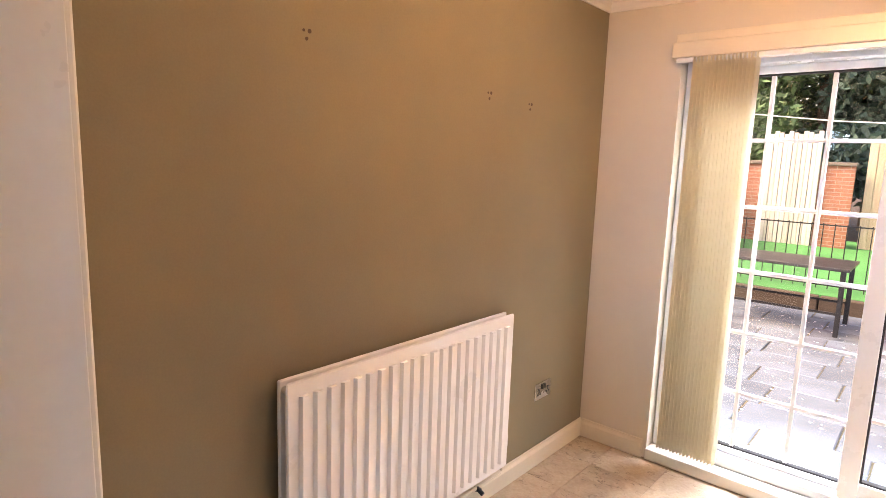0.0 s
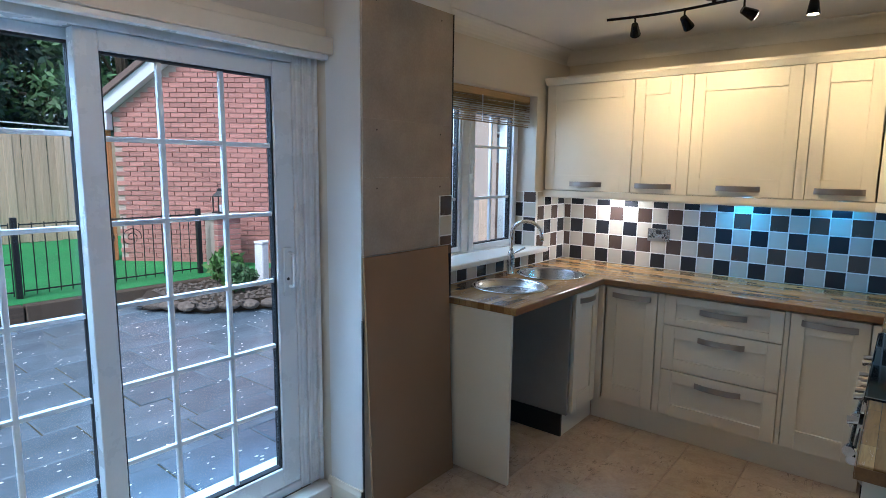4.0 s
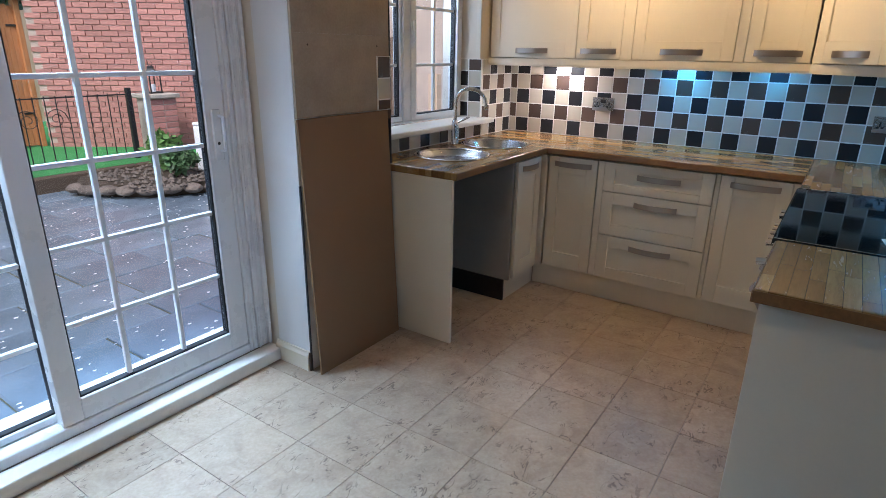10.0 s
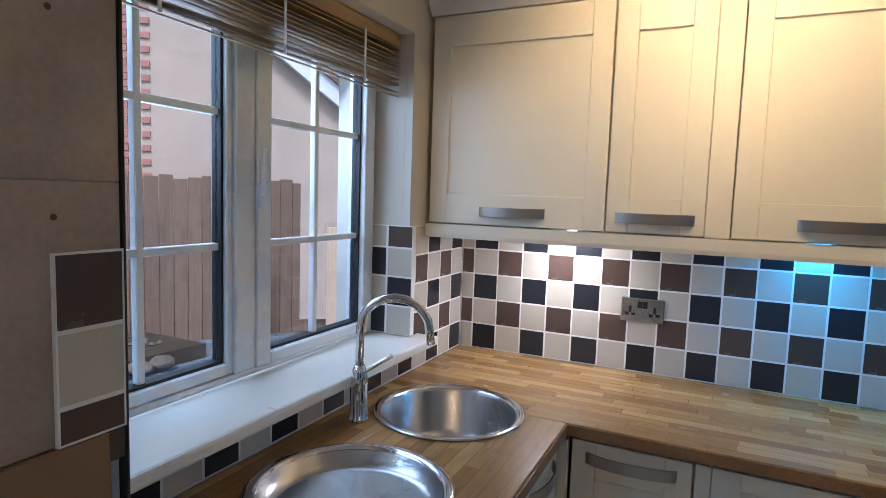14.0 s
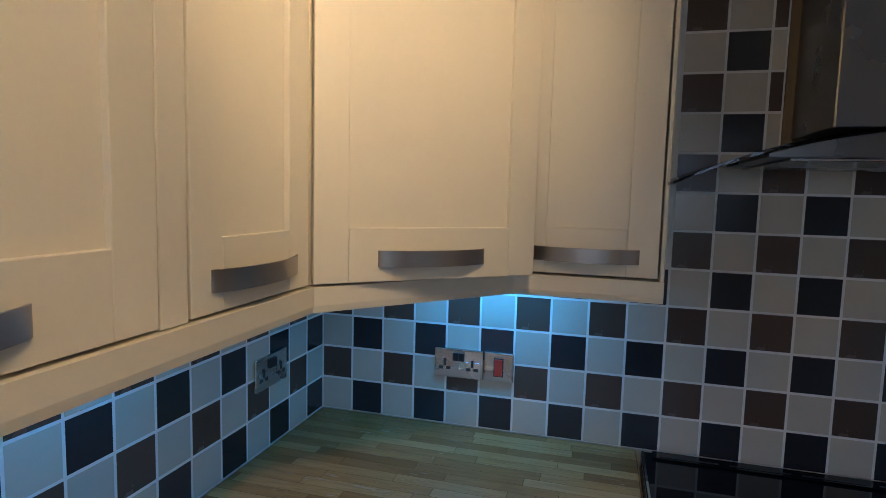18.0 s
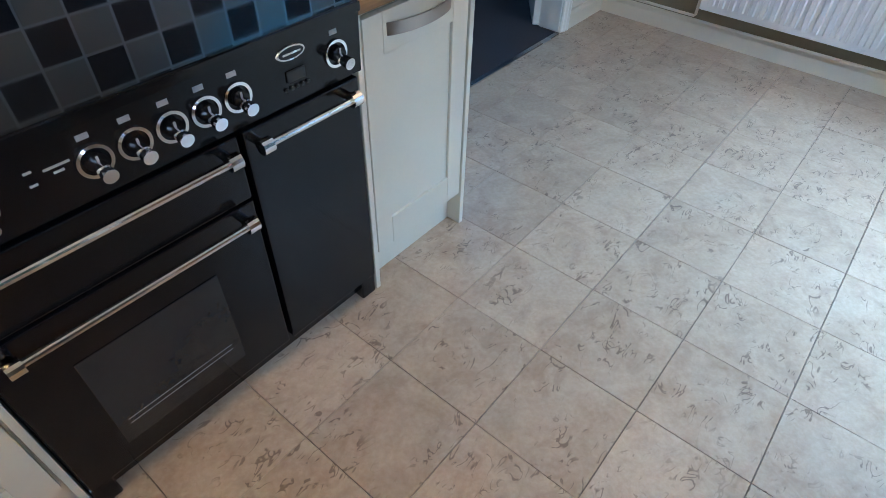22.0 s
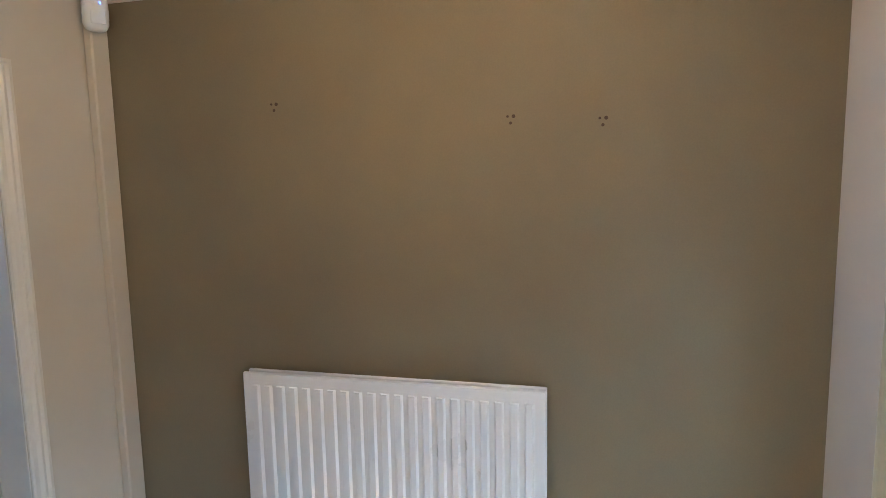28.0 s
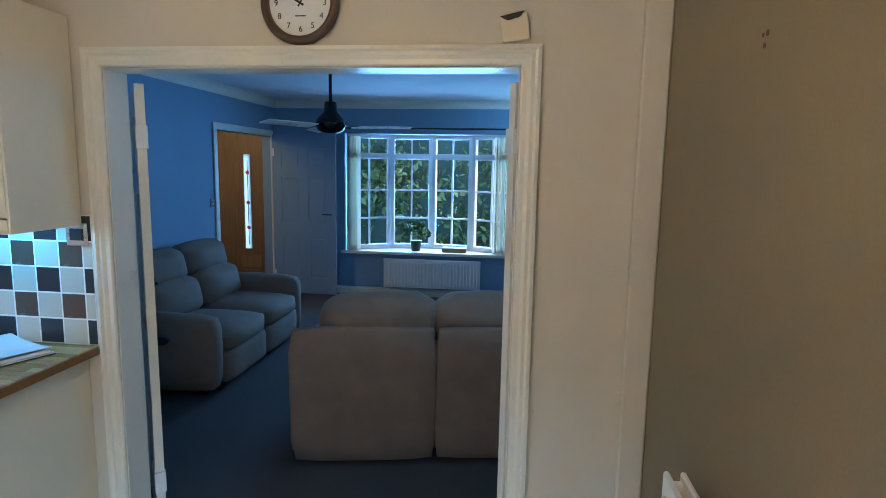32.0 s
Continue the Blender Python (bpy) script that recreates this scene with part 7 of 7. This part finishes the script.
# ---- tiles, last ----
PX, PY = 0.3105, 0.3045
GXO, GYO = -2.306, 0.195
fl = thing("floor", -2.2, 1.3, 0, 0, "beige stone-look floor tiles in a square grid", "floor", kind="structure")


def tile_piece(sx, sy):
    return part("tile", box(-sx / 2, -sy / 2, -0.0115, sx / 2, sy / 2, 0.0, 0.0007), FLOORTILE, fl)


cells = {}
for i in range(-8, 8):
    for j in range(-1, 9):
        x0, x1 = max(XG, GXO + PX * i), min(0.006, GXO + PX * (i + 1))
        y0, y1 = max(-0.007, GYO + PY * j), min(YP - 0.002, GYO + PY * (j + 1))
        if x1 - x0 < 0.02 or y1 - y0 < 0.02:
            continue
        key = (round(x1 - x0, 3), round(y1 - y0, 3))
        if key not in cells:
            cells[key] = tile_piece(key[0] - 0.0016, key[1] - 0.0016)
            ob = cells[key]
        else:
            ob = new("tile", cells[key].data)
            ob.parent = fl
        ob.matrix_local = pose((x0 + x1) / 2 + 2.2, (y0 + y1) / 2 - 1.3, random.uniform(-0.0006, 0.0), 0, 0, 180 * ((i * 3 + j * 5) % 2))

P = 0.1
Z0 = WT1


def tiled(name, label, cells_, grout, turn):
    """A tiled splashback; cells_: (u0, u1, z0, z1, colour) on the wall, turn: from wall axes (u along x, facing -y) to the world."""
    root = thing(name, 0, 0, 0, 0, label, "tiling", kind="structure")
    for g in grout:
        part("grout", turned(box(g[0], 0.0007, g[1], g[2], 0.0075, g[3]), turn), GROUT, root)
    shapes = {}
    for u0, u1, z0, z1, m in cells_:
        key = (round(u1 - u0, 3), round(z1 - z0, 3), m.name)
        if key not in shapes:
            w, h = key[0] - 0.0046, key[1] - 0.0046
            shapes[key] = part("tile", box(-w / 2, 0.0, -h / 2, w / 2, 0.0072, h / 2, 0.0012), m, root)
            ob = shapes[key]
        else:
            ob = new("tile", shapes[key].data)
            ob.parent = root
        ob.matrix_local = turn @ pose((u0 + u1) / 2, random.uniform(0, 0.0006), (z0 + z1) / 2, 0, 0, random.uniform(-0.15, 0.15))
    return root


def colour(row, even):
    """row counts from 1 at the worktop; even: whether the column is one of the dark ones in odd rows."""
    if row % 2:
        return T_BLACK if even else T_CREAM
    return T_CREAM if even else T_BROWN


# kitchen end wall: u runs along -y
end_cells = []
for j in range(26):
    y0, y1 = P * j, min(P * (j + 1), 2.553)
    for r in range(1, 6):
        end_cells.append((-y1, -y0, Z0 + P * (r - 1), Z0 + P * r, colour(r, j % 2 == 0)))
tiled("splashback", "cream, brown and black chequered wall tiles on the end wall", end_cells, [(-2.553, Z0, 0.0, Z0 + 0.5)], Matrix.Rotation(radians(-90), 4, "Z"))
# range wall: u runs along -x
range_cells = []
for j in range(24):
    x0, x1 = P * j, min(P * (j + 1), 2.342)
    top = 14 if 0.95 <= x0 + 0.04 and x1 - 0.04 <= 1.85 else 5
    for r in range(1, top + 1):
        lo, hi = (max(x0, 0.957), min(x1, 1.837)) if r > 5 else (x0, x1)
        if r > 8 and x0 < 1.235 < x1:
            hi = 1.235
        elif r > 8 and x0 < 1.69 < x1:
            lo = 1.69
        elif r > 8 and 1.235 <= x0 and x1 <= 1.69:
            continue
        if hi - lo > 0.015:
            range_cells.append((lo, hi, Z0 + P * (r - 1), Z0 + P * r, colour(r, j % 2 == 1)))
tiled("splashback", "chequered wall tiles behind the range cooker", range_cells, [(0.0, Z0, 2.342, Z0 + 0.5), (0.957, Z0 + 0.5, 1.837, Z0 + 0.8), (0.957, Z0 + 0.8, 1.236, Z0 + 1.4), (1.689, Z0 + 0.8, 1.837, Z0 + 1.4)], Matrix.Rotation(radians(180), 4, "Z"))
solid("chimney_board", box(-1.688, -0.0075, Z0 + 0.802, -1.237, 0.006, ZC - 0.092), plank_wood("bare_brown_board", (0.30, 0.19, 0.08), "z", 0.6), "bare brown timber board behind the hood chimney", "board")
# window wall: below the sill and beside the window
win_cells = []
for j in range(17):
    x1, x0 = -P * j, max(-P * (j + 1), -1.609)
    if j < 4:
        for r in range(1, 6):
            win_cells.append((x0 if r > 0 else x0, x1, Z0 + P * (r - 1), Z0 + P * r, colour(r, j % 2 == 0)))
    else:
        win_cells.append((x0, x1, Z0, Z0 + 0.088, colour(1, j % 2 == 0)))
tiled("splashback", "chequered wall tiles round the kitchen window", win_cells, [(-0.43, Z0, 0.0, Z0 + 0.5), (-1.609, Z0, -0.43, Z0 + 0.088)], Matrix.Translation((0, 2.555, 0)))
solid("wall_packing", wall_with_holes(-1.611, 0.0075, 0, ZC - 0.092, 2.5632, YP - 0.0005, [(-1.611, -0.43, 1.0, 2.04)]), WALL, "magnolia plaster beside the kitchen window", "wall", "structure")
rev = [(0.012, 0.11, 1.035 + P * k, min(1.41, 1.035 + P * (k + 1)), (T_CREAM, T_BLACK, T_CREAM, T_BROWN)[k]) for k in range(4)]
rev += [(-0.085, 0.010, 1.035 + P * k, min(1.41, 1.035 + P * (k + 1)), (T_BLACK, T_CREAM, T_BLACK, T_CREAM)[k]) for k in range(4)]
tiled("splashback", "chequered tiles on the window reveal", [(u0 + 0.0, u1, a, b, m) for u0, u1, a, b, m in rev], [(-0.085, 1.035, 0.11, 1.41)], Matrix.Translation((-0.4385, 2.655, 0)) @ Matrix.Rotation(radians(-90), 4, "Z"))
tiled("splashback", "three leftover tiles at the edge of the pier", [(-1.706, -1.6135, 1.33, 1.43, T_BROWN), (-1.706, -1.6135, 1.232, 1.33, T_CREAM), (-1.706, -1.6135, 1.182, 1.232, T_BROWN), (-1.66, -1.6135, 1.135, 1.182, T_BROWN)], [(-1.706, 1.182, -1.6135, 1.43)], Matrix.Translation((0, 2.352, 0)))
